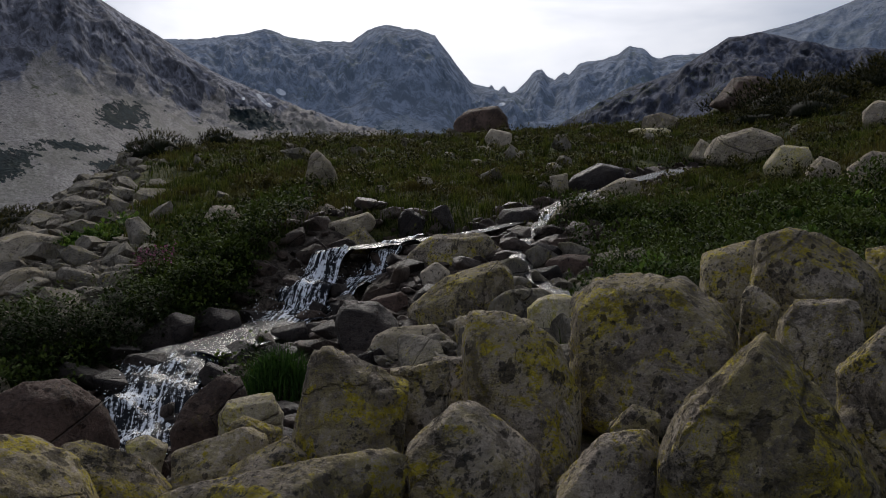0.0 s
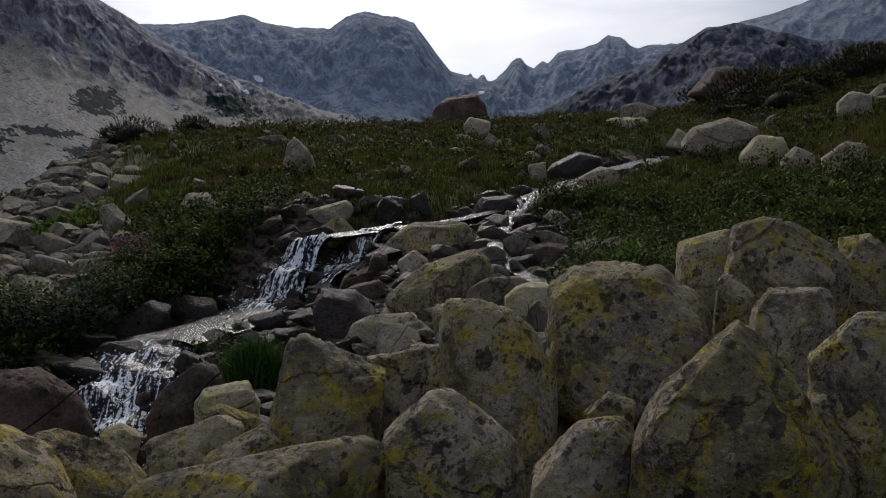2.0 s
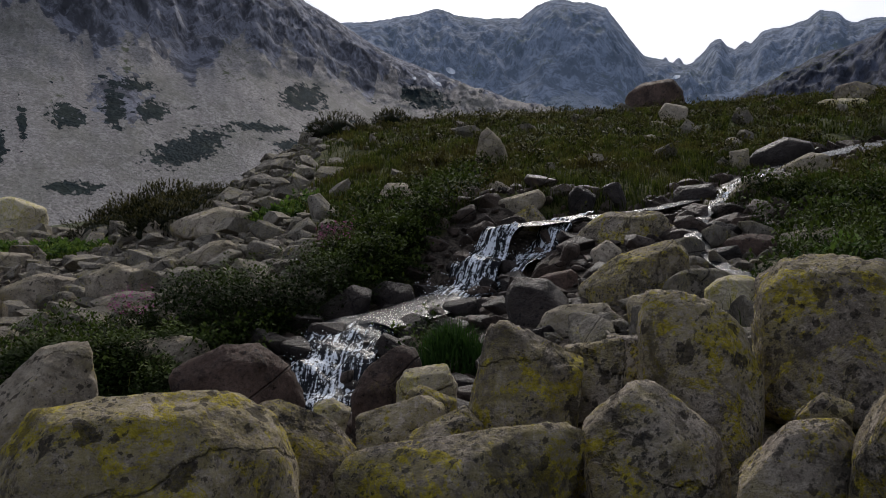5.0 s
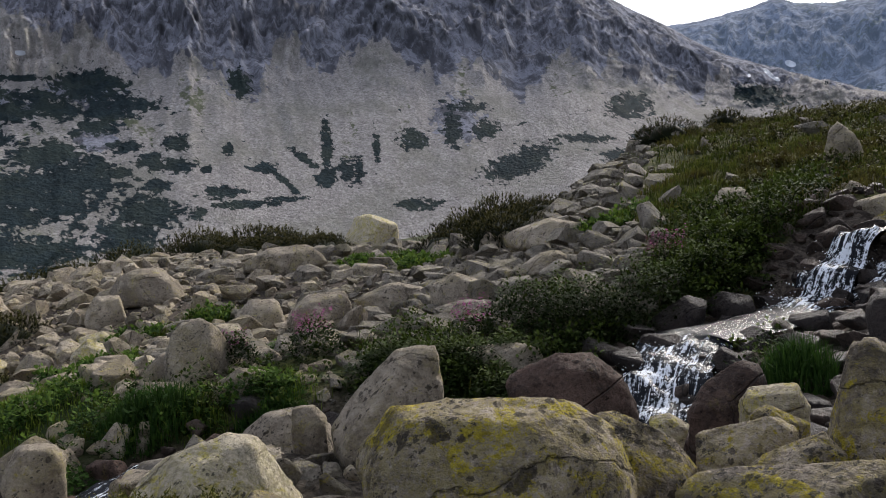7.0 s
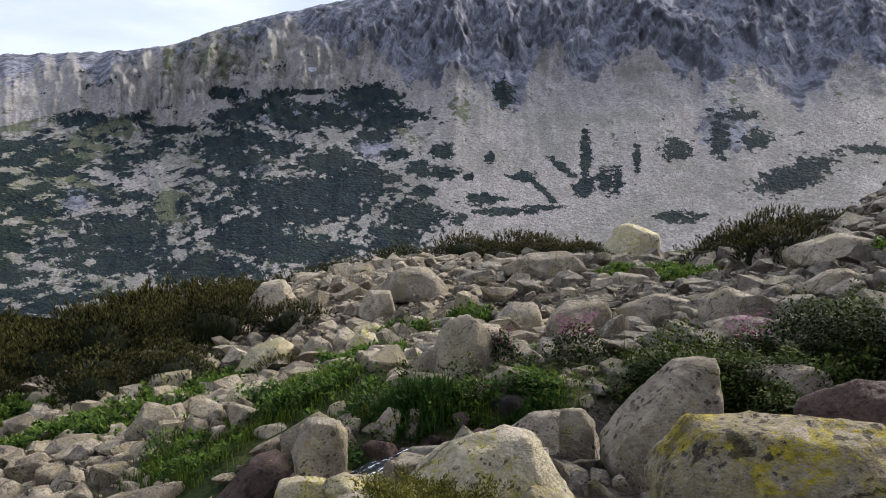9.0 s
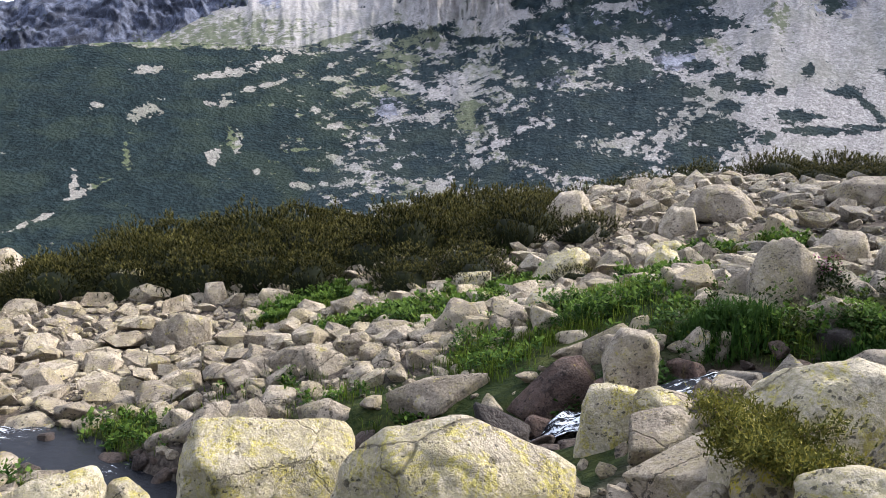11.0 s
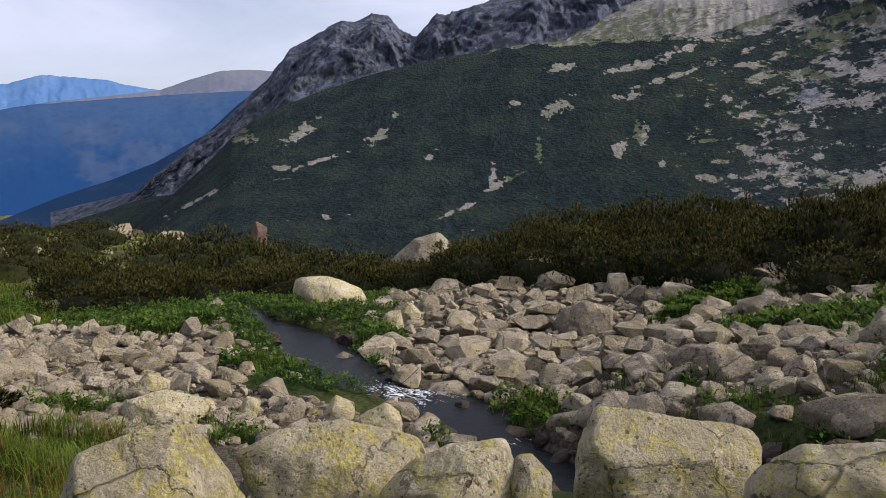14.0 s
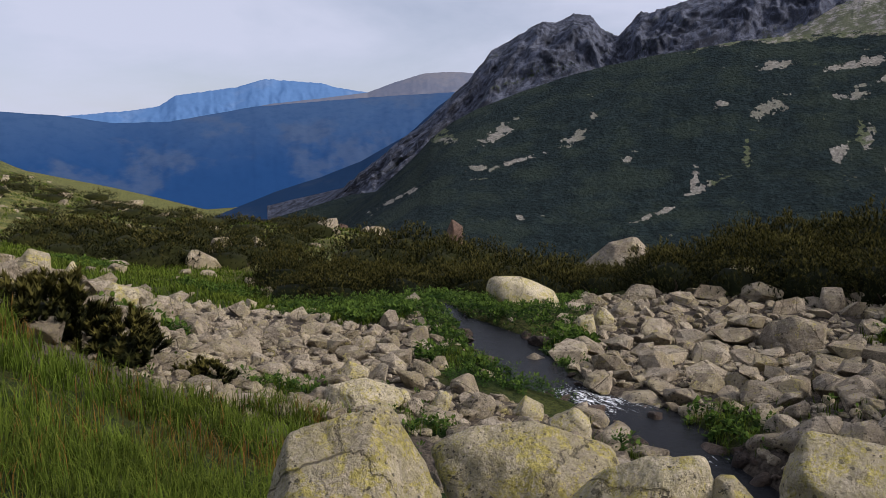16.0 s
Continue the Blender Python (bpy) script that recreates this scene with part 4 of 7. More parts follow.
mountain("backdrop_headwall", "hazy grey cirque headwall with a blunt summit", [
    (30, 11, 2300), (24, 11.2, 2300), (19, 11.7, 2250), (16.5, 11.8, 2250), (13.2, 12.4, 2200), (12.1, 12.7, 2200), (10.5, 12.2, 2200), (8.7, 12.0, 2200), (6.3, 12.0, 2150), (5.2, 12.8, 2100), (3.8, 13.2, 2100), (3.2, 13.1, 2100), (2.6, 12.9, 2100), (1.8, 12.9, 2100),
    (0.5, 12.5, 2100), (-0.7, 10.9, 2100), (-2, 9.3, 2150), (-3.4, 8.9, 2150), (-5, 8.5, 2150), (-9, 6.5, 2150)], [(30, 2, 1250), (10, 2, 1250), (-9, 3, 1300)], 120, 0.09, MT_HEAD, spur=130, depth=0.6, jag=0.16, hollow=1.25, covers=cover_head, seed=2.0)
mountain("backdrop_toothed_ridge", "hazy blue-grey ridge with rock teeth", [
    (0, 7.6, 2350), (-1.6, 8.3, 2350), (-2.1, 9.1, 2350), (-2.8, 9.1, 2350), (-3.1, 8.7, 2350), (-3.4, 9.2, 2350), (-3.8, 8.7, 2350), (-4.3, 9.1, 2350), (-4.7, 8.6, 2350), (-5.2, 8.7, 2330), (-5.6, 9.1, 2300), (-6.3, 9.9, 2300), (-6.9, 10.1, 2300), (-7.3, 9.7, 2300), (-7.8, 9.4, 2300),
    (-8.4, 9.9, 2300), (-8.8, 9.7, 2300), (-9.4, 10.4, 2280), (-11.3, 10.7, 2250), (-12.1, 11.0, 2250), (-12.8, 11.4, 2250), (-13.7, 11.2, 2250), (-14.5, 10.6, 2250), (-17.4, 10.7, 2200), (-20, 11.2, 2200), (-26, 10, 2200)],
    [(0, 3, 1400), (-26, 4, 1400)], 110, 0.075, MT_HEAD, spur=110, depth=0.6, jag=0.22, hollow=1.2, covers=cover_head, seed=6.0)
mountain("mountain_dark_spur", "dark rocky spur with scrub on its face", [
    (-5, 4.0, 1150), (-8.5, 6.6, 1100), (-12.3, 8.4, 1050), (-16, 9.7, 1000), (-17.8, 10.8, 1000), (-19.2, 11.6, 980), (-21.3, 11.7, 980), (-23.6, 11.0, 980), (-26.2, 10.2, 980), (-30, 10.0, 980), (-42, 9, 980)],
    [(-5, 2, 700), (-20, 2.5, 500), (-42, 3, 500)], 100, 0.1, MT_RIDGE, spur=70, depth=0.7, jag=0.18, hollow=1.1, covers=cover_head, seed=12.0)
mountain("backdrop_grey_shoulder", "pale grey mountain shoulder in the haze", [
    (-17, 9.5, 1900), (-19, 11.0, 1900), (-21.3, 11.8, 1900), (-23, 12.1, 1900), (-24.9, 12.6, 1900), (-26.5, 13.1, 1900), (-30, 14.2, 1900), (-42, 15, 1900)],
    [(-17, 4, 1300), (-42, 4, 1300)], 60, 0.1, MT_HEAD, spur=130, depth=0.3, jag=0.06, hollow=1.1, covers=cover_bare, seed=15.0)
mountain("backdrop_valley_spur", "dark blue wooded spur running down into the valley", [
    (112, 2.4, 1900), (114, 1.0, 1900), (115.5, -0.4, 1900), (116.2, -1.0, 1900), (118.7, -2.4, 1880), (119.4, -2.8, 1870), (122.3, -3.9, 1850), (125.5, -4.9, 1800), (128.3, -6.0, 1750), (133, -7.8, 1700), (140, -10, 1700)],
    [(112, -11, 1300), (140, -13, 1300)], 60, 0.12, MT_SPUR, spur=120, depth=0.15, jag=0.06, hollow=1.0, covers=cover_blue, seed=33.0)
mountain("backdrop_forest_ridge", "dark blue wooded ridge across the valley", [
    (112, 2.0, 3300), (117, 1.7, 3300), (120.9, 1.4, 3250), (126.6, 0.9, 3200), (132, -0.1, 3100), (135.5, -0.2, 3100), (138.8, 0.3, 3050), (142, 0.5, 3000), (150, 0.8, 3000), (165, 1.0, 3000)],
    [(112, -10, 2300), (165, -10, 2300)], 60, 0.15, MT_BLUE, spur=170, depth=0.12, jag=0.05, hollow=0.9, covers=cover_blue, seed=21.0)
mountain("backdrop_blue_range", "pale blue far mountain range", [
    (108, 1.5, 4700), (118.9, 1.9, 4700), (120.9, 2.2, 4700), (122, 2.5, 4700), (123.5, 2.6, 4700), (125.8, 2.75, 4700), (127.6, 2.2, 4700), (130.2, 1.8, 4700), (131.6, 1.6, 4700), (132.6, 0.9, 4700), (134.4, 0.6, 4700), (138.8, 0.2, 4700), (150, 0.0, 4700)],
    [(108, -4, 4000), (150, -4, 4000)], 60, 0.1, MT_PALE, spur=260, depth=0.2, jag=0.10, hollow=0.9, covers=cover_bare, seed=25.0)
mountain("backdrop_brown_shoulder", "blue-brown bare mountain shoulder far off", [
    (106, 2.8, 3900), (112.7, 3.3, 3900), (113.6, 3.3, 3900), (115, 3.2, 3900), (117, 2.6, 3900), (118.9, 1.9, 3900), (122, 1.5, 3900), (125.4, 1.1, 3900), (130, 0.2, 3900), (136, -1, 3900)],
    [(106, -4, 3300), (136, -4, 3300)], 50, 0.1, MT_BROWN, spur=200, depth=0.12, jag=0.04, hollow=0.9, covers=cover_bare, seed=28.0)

# ---- boulders ----
def icosphere(level):
    bm = bmesh.new()
    bmesh.ops.create_icosphere(bm, subdivisions=level, radius=1.0)
    v = np.array([p.co[:] for p in bm.verts])
    f = np.array([[q.index for q in p.verts] for p in bm.faces])
    bm.free()
    return v / np.linalg.norm(v, axis=1)[:, None], f


BALL = {k: icosphere(k) for k in (2, 3, 4, 5, 6)}
FOOTPRINT = []                        # x, y, radius of every boulder, to keep other things off it
LOOKS = {"lichen_granite": ("grey granite boulder with yellow lichen and dark crusts", "lichen boulders at the stream"),
         "pale_granite": ("pale granite boulder with faint yellow lichen", "pale boulders on the bank"),
         "field_granite": ("weathered grey granite boulder among smaller stones", "grey boulders of the moraine"),
         "wet_granite": ("wet dark granite rock beside the running water", "wet rocks in the stream"),
         "brown_granite": ("rust-brown granite boulder, damp from the stream", "brown rocks by the stream")}


def boulder(centre, facing, deep, cuts, material, level, seed):
    """A boulder cut to its outline in the camera's view: cuts are (slope of the cut's normal in degrees, distance)
    round the face turned to the camera, each cut bevelled to both sides; then weathered."""
    g = np.random.default_rng(seed)
    x, y, z = centre
    floor = float(land(x, y)[0])
    normals, offs = [], []
    for deg, off in cuts:
        c, s = math.cos(radians(deg)), math.sin(radians(deg))
        if s < -0.3 and off < (z - floor + 0.12) / -s:
            if s > -0.8:
                continue              # the side cuts carry on down into the ground
            off = (z - floor + 0.12) / -s
        lean = radians(g.uniform(10, 34) if s > 0.35 else g.uniform(3, 16))
        back = radians(g.uniform(5, 30))
        normals += [(c * math.cos(lean), -math.sin(lean), s * math.cos(lean)), (c * math.cos(back), math.sin(back), s * math.cos(back))]
        offs += [off * math.cos(lean), off * math.cos(back)]
    for side in (-1, 1):
        for part_ in range(3):
            # one broad face, and two facets beside it
            n = np.array([g.normal(0, 0.14), side, g.normal(0.55, 0.12)]) if part_ == 0 else np.array([(-1) ** part_ * g.uniform(0.3, 0.8), side, g.normal(0.15, 0.25)])
            n /= np.linalg.norm(n)
            normals.append(tuple(n))
            offs.append(deep * (0.36 if part_ == 0 else 0.5 * g.uniform(0.85, 1.05)))
    normals, offs = np.array(normals), np.maximum(np.array(offs), 0.02)
    d, faces = BALL[level]
    power = 110
    first = d[::7] * ((np.maximum(d[::7] @ normals.T / offs, 1e-4) ** power).sum(1) ** (-1 / power))[:, None]
    chips = g.normal(size=(6, 3)) + (0, -0.3, 0.15)
    chips /= np.linalg.norm(chips, axis=1)[:, None]
    normals = np.r_[normals, chips]
    offs = np.r_[offs, (first @ chips.T).max(0) * g.uniform(0.91, 0.985, 6)]
    rad = (np.maximum(d @ normals.T / offs, 1e-4) ** power).sum(1) ** (-1 / power)
    size = float(np.median(rad))
    v = d * rad[:, None]
    q = v / size + seed * 3.7
    bite = fbm(q * 1.3, 3) * 0.035 + fbm(q * 3.6, 6, 0.66) * 0.055 - np.clip(fbm(q * 1.9 + 9, 3, 0.5, True) - 0.6, 0, 1) * 0.16
    v = v * (1 + bite)[:, None]
    # bottom of the stone is buried
    a = radians(facing)
    ca, sa = math.cos(a), math.sin(a)
    w = np.stack([ca * v[:, 0] - sa * v[:, 1], sa * v[:, 0] + ca * v[:, 1], v[:, 2] + z - floor], -1)
    ob = new("boulder", mesh_of("boulder", w, faces, material))
    ob.location = (x, y, floor)
    FOOTPRINT.append((x, y, 0.5 * min(np.ptp(v[:, 0]), deep * 1.3), floor + float(w[:, 2].max())))
    look_, group = LOOKS[material.name]
    return tagged(ob, look_, "boulder", group)


boulder((0.06, 4.00, 4.99), -1, 0.26, ((-90, 0.12), (10, 0.13), (93, 0.13), (175, 0.13), (0, 0.14)), ROCK_NEAR, 5, 1)
boulder((-0.37, 3.18, 5.05), 7, 0.44, ((-138, 0.25), (-78, 0.20), (-8, 0.24), (63, 0.20), (104, 0.27), (167, 0.20), (180, 0.25)), ROCK_NEAR, 5, 2)
boulder((-0.11, 3.45, 5.05), 2, 0.26, ((-102, 0.18), (-37, 0.11), (15, 0.17), (99, 0.13), (180, 0.12), (0, 0.14)), ROCK_NEAR, 5, 3)
boulder((0.35, 3.68, 5.08), -5, 0.50, ((-178, 0.27), (-127, 0.21), (-120, 0.22), (-55, 0.37), (-2, 0.28), (24, 0.22), (48, 0.23), (73, 0.26), (90, 0.30), (169, 0.30)), ROCK_NEAR, 5, 4)
boulder((1.02, 4.08, 5.19), -15, 0.78, ((-132, 0.38), (-87, 0.34), (-54, 0.35), (-20, 0.44), (33, 0.40), (56, 0.35), (78, 0.33), (95, 0.34), (129, 0.40), (179, 0.39), (0, 0.43)), ROCK_NEAR, 5, 5)
boulder((0.10, 2.70, 4.98), -3, 0.45, ((-173, 0.23), (-89, 0.15), (-21, 0.26), (22, 0.23), (52, 0.17), (80, 0.20), (131, 0.20), (0, 0.25)), ROCK_NEAR, 5, 6)
boulder((0.92, 2.38, 5.12), -22, 0.58, ((-82, 0.21), (7, 0.32), (31, 0.25), (40, 0.25), (43, 0.26), (134, 0.24), (155, 0.25), (175, 0.28)), ROCK_NEAR, 5, 7)
boulder((0.53, 2.55, 4.99), -12, 0.31, ((-86, 0.11), (-10, 0.14), (37, 0.18), (99, 0.13), (139, 0.11), (174, 0.17), (0, 0.17)), ROCK_NEAR, 5, 8)
boulder((1.49, 2.72, 5.30), -29, 0.29, ((-123, 0.14), (-82, 0.11), (5, 0.12), (89, 0.14), (136, 0.10), (180, 0.16)), ROCK_NEAR, 5, 9)
boulder((1.42, 2.64, 5.08), -28, 0.25, ((-172, 0.12), (-124, 0.11), (-52, 0.12), (30, 0.11), (82, 0.12), (119, 0.13), (0, 0.14)), ROCK_NEAR, 5, 10)
boulder((1.68, 3.63, 5.29), -25, 0.34, ((-147, 0.18), (-90, 0.16), (-42, 0.16), (11, 0.18), (93, 0.14), (145, 0.17), (173, 0.18), (0, 0.19)), ROCK_NEAR, 5, 11)
boulder((2.06, 4.56, 5.50), -25, 0.60, ((-120, 0.23), (-88, 0.20), (-9, 0.37), (41, 0.24), (58, 0.20), (79, 0.21), (111, 0.28), (174, 0.31), (0, 0.34)), ROCK_NEAR, 5, 12)
boulder((1.59, 4.10, 5.32), -21, 0.18, ((-147, 0.09), (-87, 0.11), (-11, 0.10), (47, 0.09), (91, 0.13), (176, 0.09), (0, 0.10)), ROCK_NEAR, 5, 13)
boulder((2.67, 4.81, 5.50), -29, 0.29, ((-155, 0.10), (-118, 0.12), (-33, 0.13), (50, 0.11), (99, 0.13), (0, 0.16), (180, 0.16)), ROCK_NEAR, 5, 14)
boulder((2.00, 5.66, 5.51), -19, 0.32, ((-147, 0.19), (-89, 0.09), (5, 0.17), (106, 0.09), (180, 0.21)), ROCK_NEAR, 4, 15)
boulder((0.78, 3.31, 4.95), -13, 0.19, ((-171, 0.11), (-80, 0.06), (-7, 0.10), (75, 0.08), (131, 0.07), (180, 0.11)), ROCK_NEAR, 5, 16)
boulder((-1.61, 2.53, 4.85), 31, 0.74, ((-174, 0.52), (-96, 0.23), (-5, 0.51), (25, 0.45), (62, 0.33), (89, 0.26), (96, 0.28), (142, 0.46)), ROCK_NEAR, 5, 17)
boulder((-1.31, 3.23, 4.76), 21, 0.41, ((-146, 0.12), (-119, 0.11), (-19, 0.21), (37, 0.13), (64, 0.11), (105, 0.21), (0, 0.23), (180, 0.23)), ROCK_NEAR, 5, 18)
boulder((-0.46, 2.33, 4.95), 9, 0.45, ((-87, 0.12), (-8, 0.49), (38, 0.39), (68, 0.28), (99, 0.14), (105, 0.17), (179, 0.51)), ROCK_NEAR, 5, 19)
boulder((-1.07, 4.47, 4.72), 14, 0.30, ((-149, 0.16), (-90, 0.10), (-37, 0.15), (27, 0.16), (98, 0.10), (146, 0.15), (0, 0.18), (180, 0.18)), ROCK_PALE, 5, 20)
boulder((-0.93, 3.37, 4.82), 15, 0.27, ((-95, 0.09), (-67, 0.09), (17, 0.20), (65, 0.14), (106, 0.08), (179, 0.20), (0, 0.21)), ROCK_NEAR, 5, 21)
boulder((-0.64, 2.88, 4.92), 13, 0.25, ((-160, 0.15), (-94, 0.07), (-35, 0.09), (42, 0.13), (116, 0.06), (0, 0.15), (180, 0.15)), ROCK_NEAR, 5, 22)
boulder((-1.45, 3.94, 4.67), 20, 0.19, ((-164, 0.09), (-111, 0.06), (-14, 0.09), (60, 0.07), (104, 0.08), (0, 0.10), (180, 0.10)), ROCK_PALE, 5, 23)
boulder((-0.98, 4.19, 4.71), 13, 0.18, ((-152, 0.10), (-94, 0.05), (-1, 0.14), (67, 0.05), (119, 0.09), (180, 0.14)), ROCK_NEAR, 5, 24)
boulder((-1.56, 5.38, 4.54), 16, 0.46, ((-161, 0.28), (-78, 0.18), (-42, 0.14), (14, 0.26), (87, 0.23), (126, 0.14), (151, 0.16), (0, 0.25), (180, 0.25)), ROCK_BROWN, 4, 25)
boulder((-2.72, 5.45, 4.48), 26, 0.63, ((-169, 0.47), (-99, 0.19), (-73, 0.28), (25, 0.38), (51, 0.29), (91, 0.24), (114, 0.26), (0, 0.49), (180, 0.49)), ROCK_BROWN, 5, 26)
boulder((-4.15, 6.72, 4.30), 31, 0.59, ((-170, 0.49), (-91, 0.23), (-69, 0.25), (-16, 0.48), (90, 0.21), (96, 0.20), (0, 0.54), (180, 0.54)), ROCK_FIELD, 5, 27)
boulder((-3.50, 4.25, 4.60), 39, 0.70, ((-167, 0.45), (-58, 0.15), (6, 0.38), (96, 0.28), (133, 0.16), (147, 0.20), (180, 0.39)), ROCK_FIELD, 5, 28)
boulder((-3.97, 3.97, 4.40), 44, 0.23, ((-82, 0.12), (-27, 0.12), (42, 0.12), (96, 0.12), (178, 0.11), (0, 0.13)), ROCK_FIELD, 4, 29)
boulder((-1.16, 11.14, 5.48), 6, 0.54, ((-99, 0.14), (-36, 0.24), (39, 0.19), (123, 0.16), (137, 0.18), (0, 0.30), (180, 0.30)), ROCK_NEAR, 4, 30)
boulder((-1.29, 11.42, 5.73), 7, 0.49, ((-141, 0.36), (-76, 0.09), (12, 0.38), (105, 0.09), (0, 0.41), (180, 0.41)), ROCK_FIELD, 4, 31)
boulder((-1.72, 11.98, 5.87), 8, 0.38, ((-161, 0.23), (-90, 0.11), (-17, 0.22), (60, 0.15), (124, 0.14), (0, 0.25), (180, 0.25)), ROCK_FIELD, 4, 32)
boulder((-0.46, 11.72, 5.71), 2, 0.38, ((-177, 0.19), (-93, 0.20), (-15, 0.19), (60, 0.19), (139, 0.21), (0, 0.21)), ROCK_WET, 4, 33)
boulder((-0.00, 12.10, 5.81), 0, 0.32, ((-162, 0.13), (-72, 0.18), (19, 0.13), (113, 0.18), (0, 0.18), (180, 0.18)), ROCK_WET, 4, 34)
boulder((1.15, 12.71, 5.76), -5, 0.56, ((-92, 0.19), (-58, 0.24), (31, 0.38), (94, 0.19), (141, 0.28), (0, 0.47), (180, 0.47)), ROCK_WET, 4, 35)
boulder((1.95, 12.60, 5.88), -9, 0.53, ((-113, 0.27), (-80, 0.14), (-14, 0.26), (79, 0.19), (141, 0.18), (0, 0.32), (180, 0.32)), ROCK_FIELD, 4, 36)
boulder((3.01, 16.01, 6.55), -11, 0.87, ((-155, 0.49), (-77, 0.23), (-36, 0.39), (76, 0.32), (116, 0.26), (0, 0.58), (180, 0.58)), ROCK_WET, 4, 37)
boulder((2.23, 15.73, 6.47), -8, 0.34, ((-174, 0.17), (-70, 0.14), (5, 0.18), (100, 0.15)), ROCK_FIELD, 4, 38)
boulder((3.15, 14.72, 6.30), -12, 0.60, ((-138, 0.47), (-78, 0.13), (-36, 0.32), (81, 0.22), (119, 0.16), (0, 0.52), (180, 0.52)), ROCK_FIELD, 4, 39)
boulder((0.11, 10.11, 5.39), -1, 0.56, ((-162, 0.59), (-90, 0.20), (-59, 0.32), (50, 0.44), (91, 0.21), (124, 0.32), (0, 0.63), (180, 0.63)), ROCK_NEAR, 5, 40)
boulder((0.15, 7.97, 5.09), -1, 0.84, ((-169, 0.54), (-90, 0.32), (-62, 0.14), (-24, 0.40), (72, 0.40), (108, 0.17), (129, 0.19), (0, 0.53), (180, 0.53)), ROCK_NEAR, 5, 41)
boulder((-0.59, 8.55, 4.91), 4, 0.33, ((-159, 0.24), (-87, 0.10), (6, 0.22), (101, 0.09), (180, 0.25)), ROCK_BROWN, 4, 42)
boulder((-0.74, 7.85, 4.77), 5, 0.60, ((-168, 0.31), (-91, 0.20), (-35, 0.34), (48, 0.24), (87, 0.23), (140, 0.32), (0, 0.36), (180, 0.36)), ROCK_WET, 4, 43)
boulder((-0.10, 9.38, 5.16), 1, 0.32, ((-159, 0.15), (-87, 0.11), (-41, 0.13), (56, 0.13), (125, 0.11), (0, 0.18), (180, 0.18)), ROCK_FIELD, 4, 44)
boulder((-0.34, 7.21, 4.72), 3, 0.37, ((-140, 0.30), (-91, 0.13), (-58, 0.17), (44, 0.29), (94, 0.12), (116, 0.16), (0, 0.38), (180, 0.38)), ROCK_FIELD, 4, 45)
boulder((0.39, 8.02, 4.98), -3, 0.38, ((-148, 0.33), (-82, 0.10), (-65, 0.14), (58, 0.25), (95, 0.11), (132, 0.20), (0, 0.38), (180, 0.38)), ROCK_FIELD, 4, 46)
boulder((1.26, 10.26, 5.37), -7, 0.31, ((-142, 0.19), (-85, 0.10), (22, 0.24), (77, 0.10), (108, 0.14), (0, 0.28), (180, 0.28)), ROCK_WET, 4, 47)
boulder((1.48, 9.22, 5.27), -9, 0.35, ((-124, 0.17), (-79, 0.12), (37, 0.23), (84, 0.11), (111, 0.15), (0, 0.33), (180, 0.33)), ROCK_BROWN, 4, 48)
boulder((1.11, 9.05, 5.18), -7, 0.25, ((-141, 0.21), (-84, 0.06), (28, 0.20), (101, 0.06), (0, 0.26), (180, 0.26)), ROCK_WET, 4, 49)
boulder((0.83, 6.15, 5.11), -8, 0.35, ((-131, 0.16), (-72, 0.11), (-5, 0.17), (92, 0.11), (129, 0.13), (180, 0.20)), ROCK_PALE, 4, 50)
boulder((0.24, 6.73, 4.87), -2, 0.33, ((-163, 0.16), (-80, 0.11), (26, 0.15), (90, 0.12), (149, 0.16), (0, 0.19), (180, 0.19)), ROCK_NEAR, 4, 51)
boulder((-1.60, 8.71, 4.57), 10, 0.35, ((-147, 0.17), (-81, 0.11), (33, 0.17), (100, 0.11), (0, 0.25), (180, 0.25)), ROCK_WET, 4, 52)
boulder((-2.54, 9.13, 4.63), 16, 0.50, ((-167, 0.25), (-84, 0.15), (15, 0.25), (80, 0.17), (126, 0.21), (0, 0.28), (180, 0.28)), ROCK_WET, 4, 53)
boulder((-2.93, 8.59, 4.60), 19, 0.55, ((-128, 0.33), (-81, 0.14), (-7, 0.27), (71, 0.24), (124, 0.14), (180, 0.35)), ROCK_WET, 4, 54)
boulder((-2.25, 15.12, 6.69), 8, 0.58, ((-120, 0.28), (-65, 0.30), (26, 0.24), (51, 0.25), (135, 0.33), (168, 0.26), (0, 0.32), (180, 0.32)), ROCK_FIELD, 4, 55)
boulder((1.63, 33.72, 9.88), -2, 1.38, ((-135, 1.04), (-86, 0.39), (18, 0.99), (97, 0.44), (125, 0.62), (0, 1.22), (180, 1.22)), ROCK_BROWN, 4, 56)
boulder((1.60, 23.59, 8.08), -4, 0.73, ((-165, 0.39), (-91, 0.23), (-5, 0.40), (74, 0.24), (134, 0.34), (180, 0.42)), ROCK_FIELD, 4, 57)
boulder((6.34, 17.28, 7.25), -20, 1.04, ((-132, 0.73), (-91, 0.34), (-64, 0.43), (29, 0.76), (69, 0.46), (104, 0.37), (145, 0.61), (0, 0.89), (180, 0.89)), ROCK_FIELD, 4, 58)
boulder((6.36, 15.09, 6.82), -23, 0.81, ((-172, 0.45), (-97, 0.28), (-56, 0.28), (24, 0.41), (82, 0.28), (142, 0.30), (0, 0.45)), ROCK_PALE, 4, 59)
boulder((6.33, 13.66, 6.60), -25, 0.51, ((-103, 0.15), (-29, 0.20), (67, 0.17), (135, 0.17), (0, 0.29), (180, 0.29)), ROCK_FIELD, 4, 60)
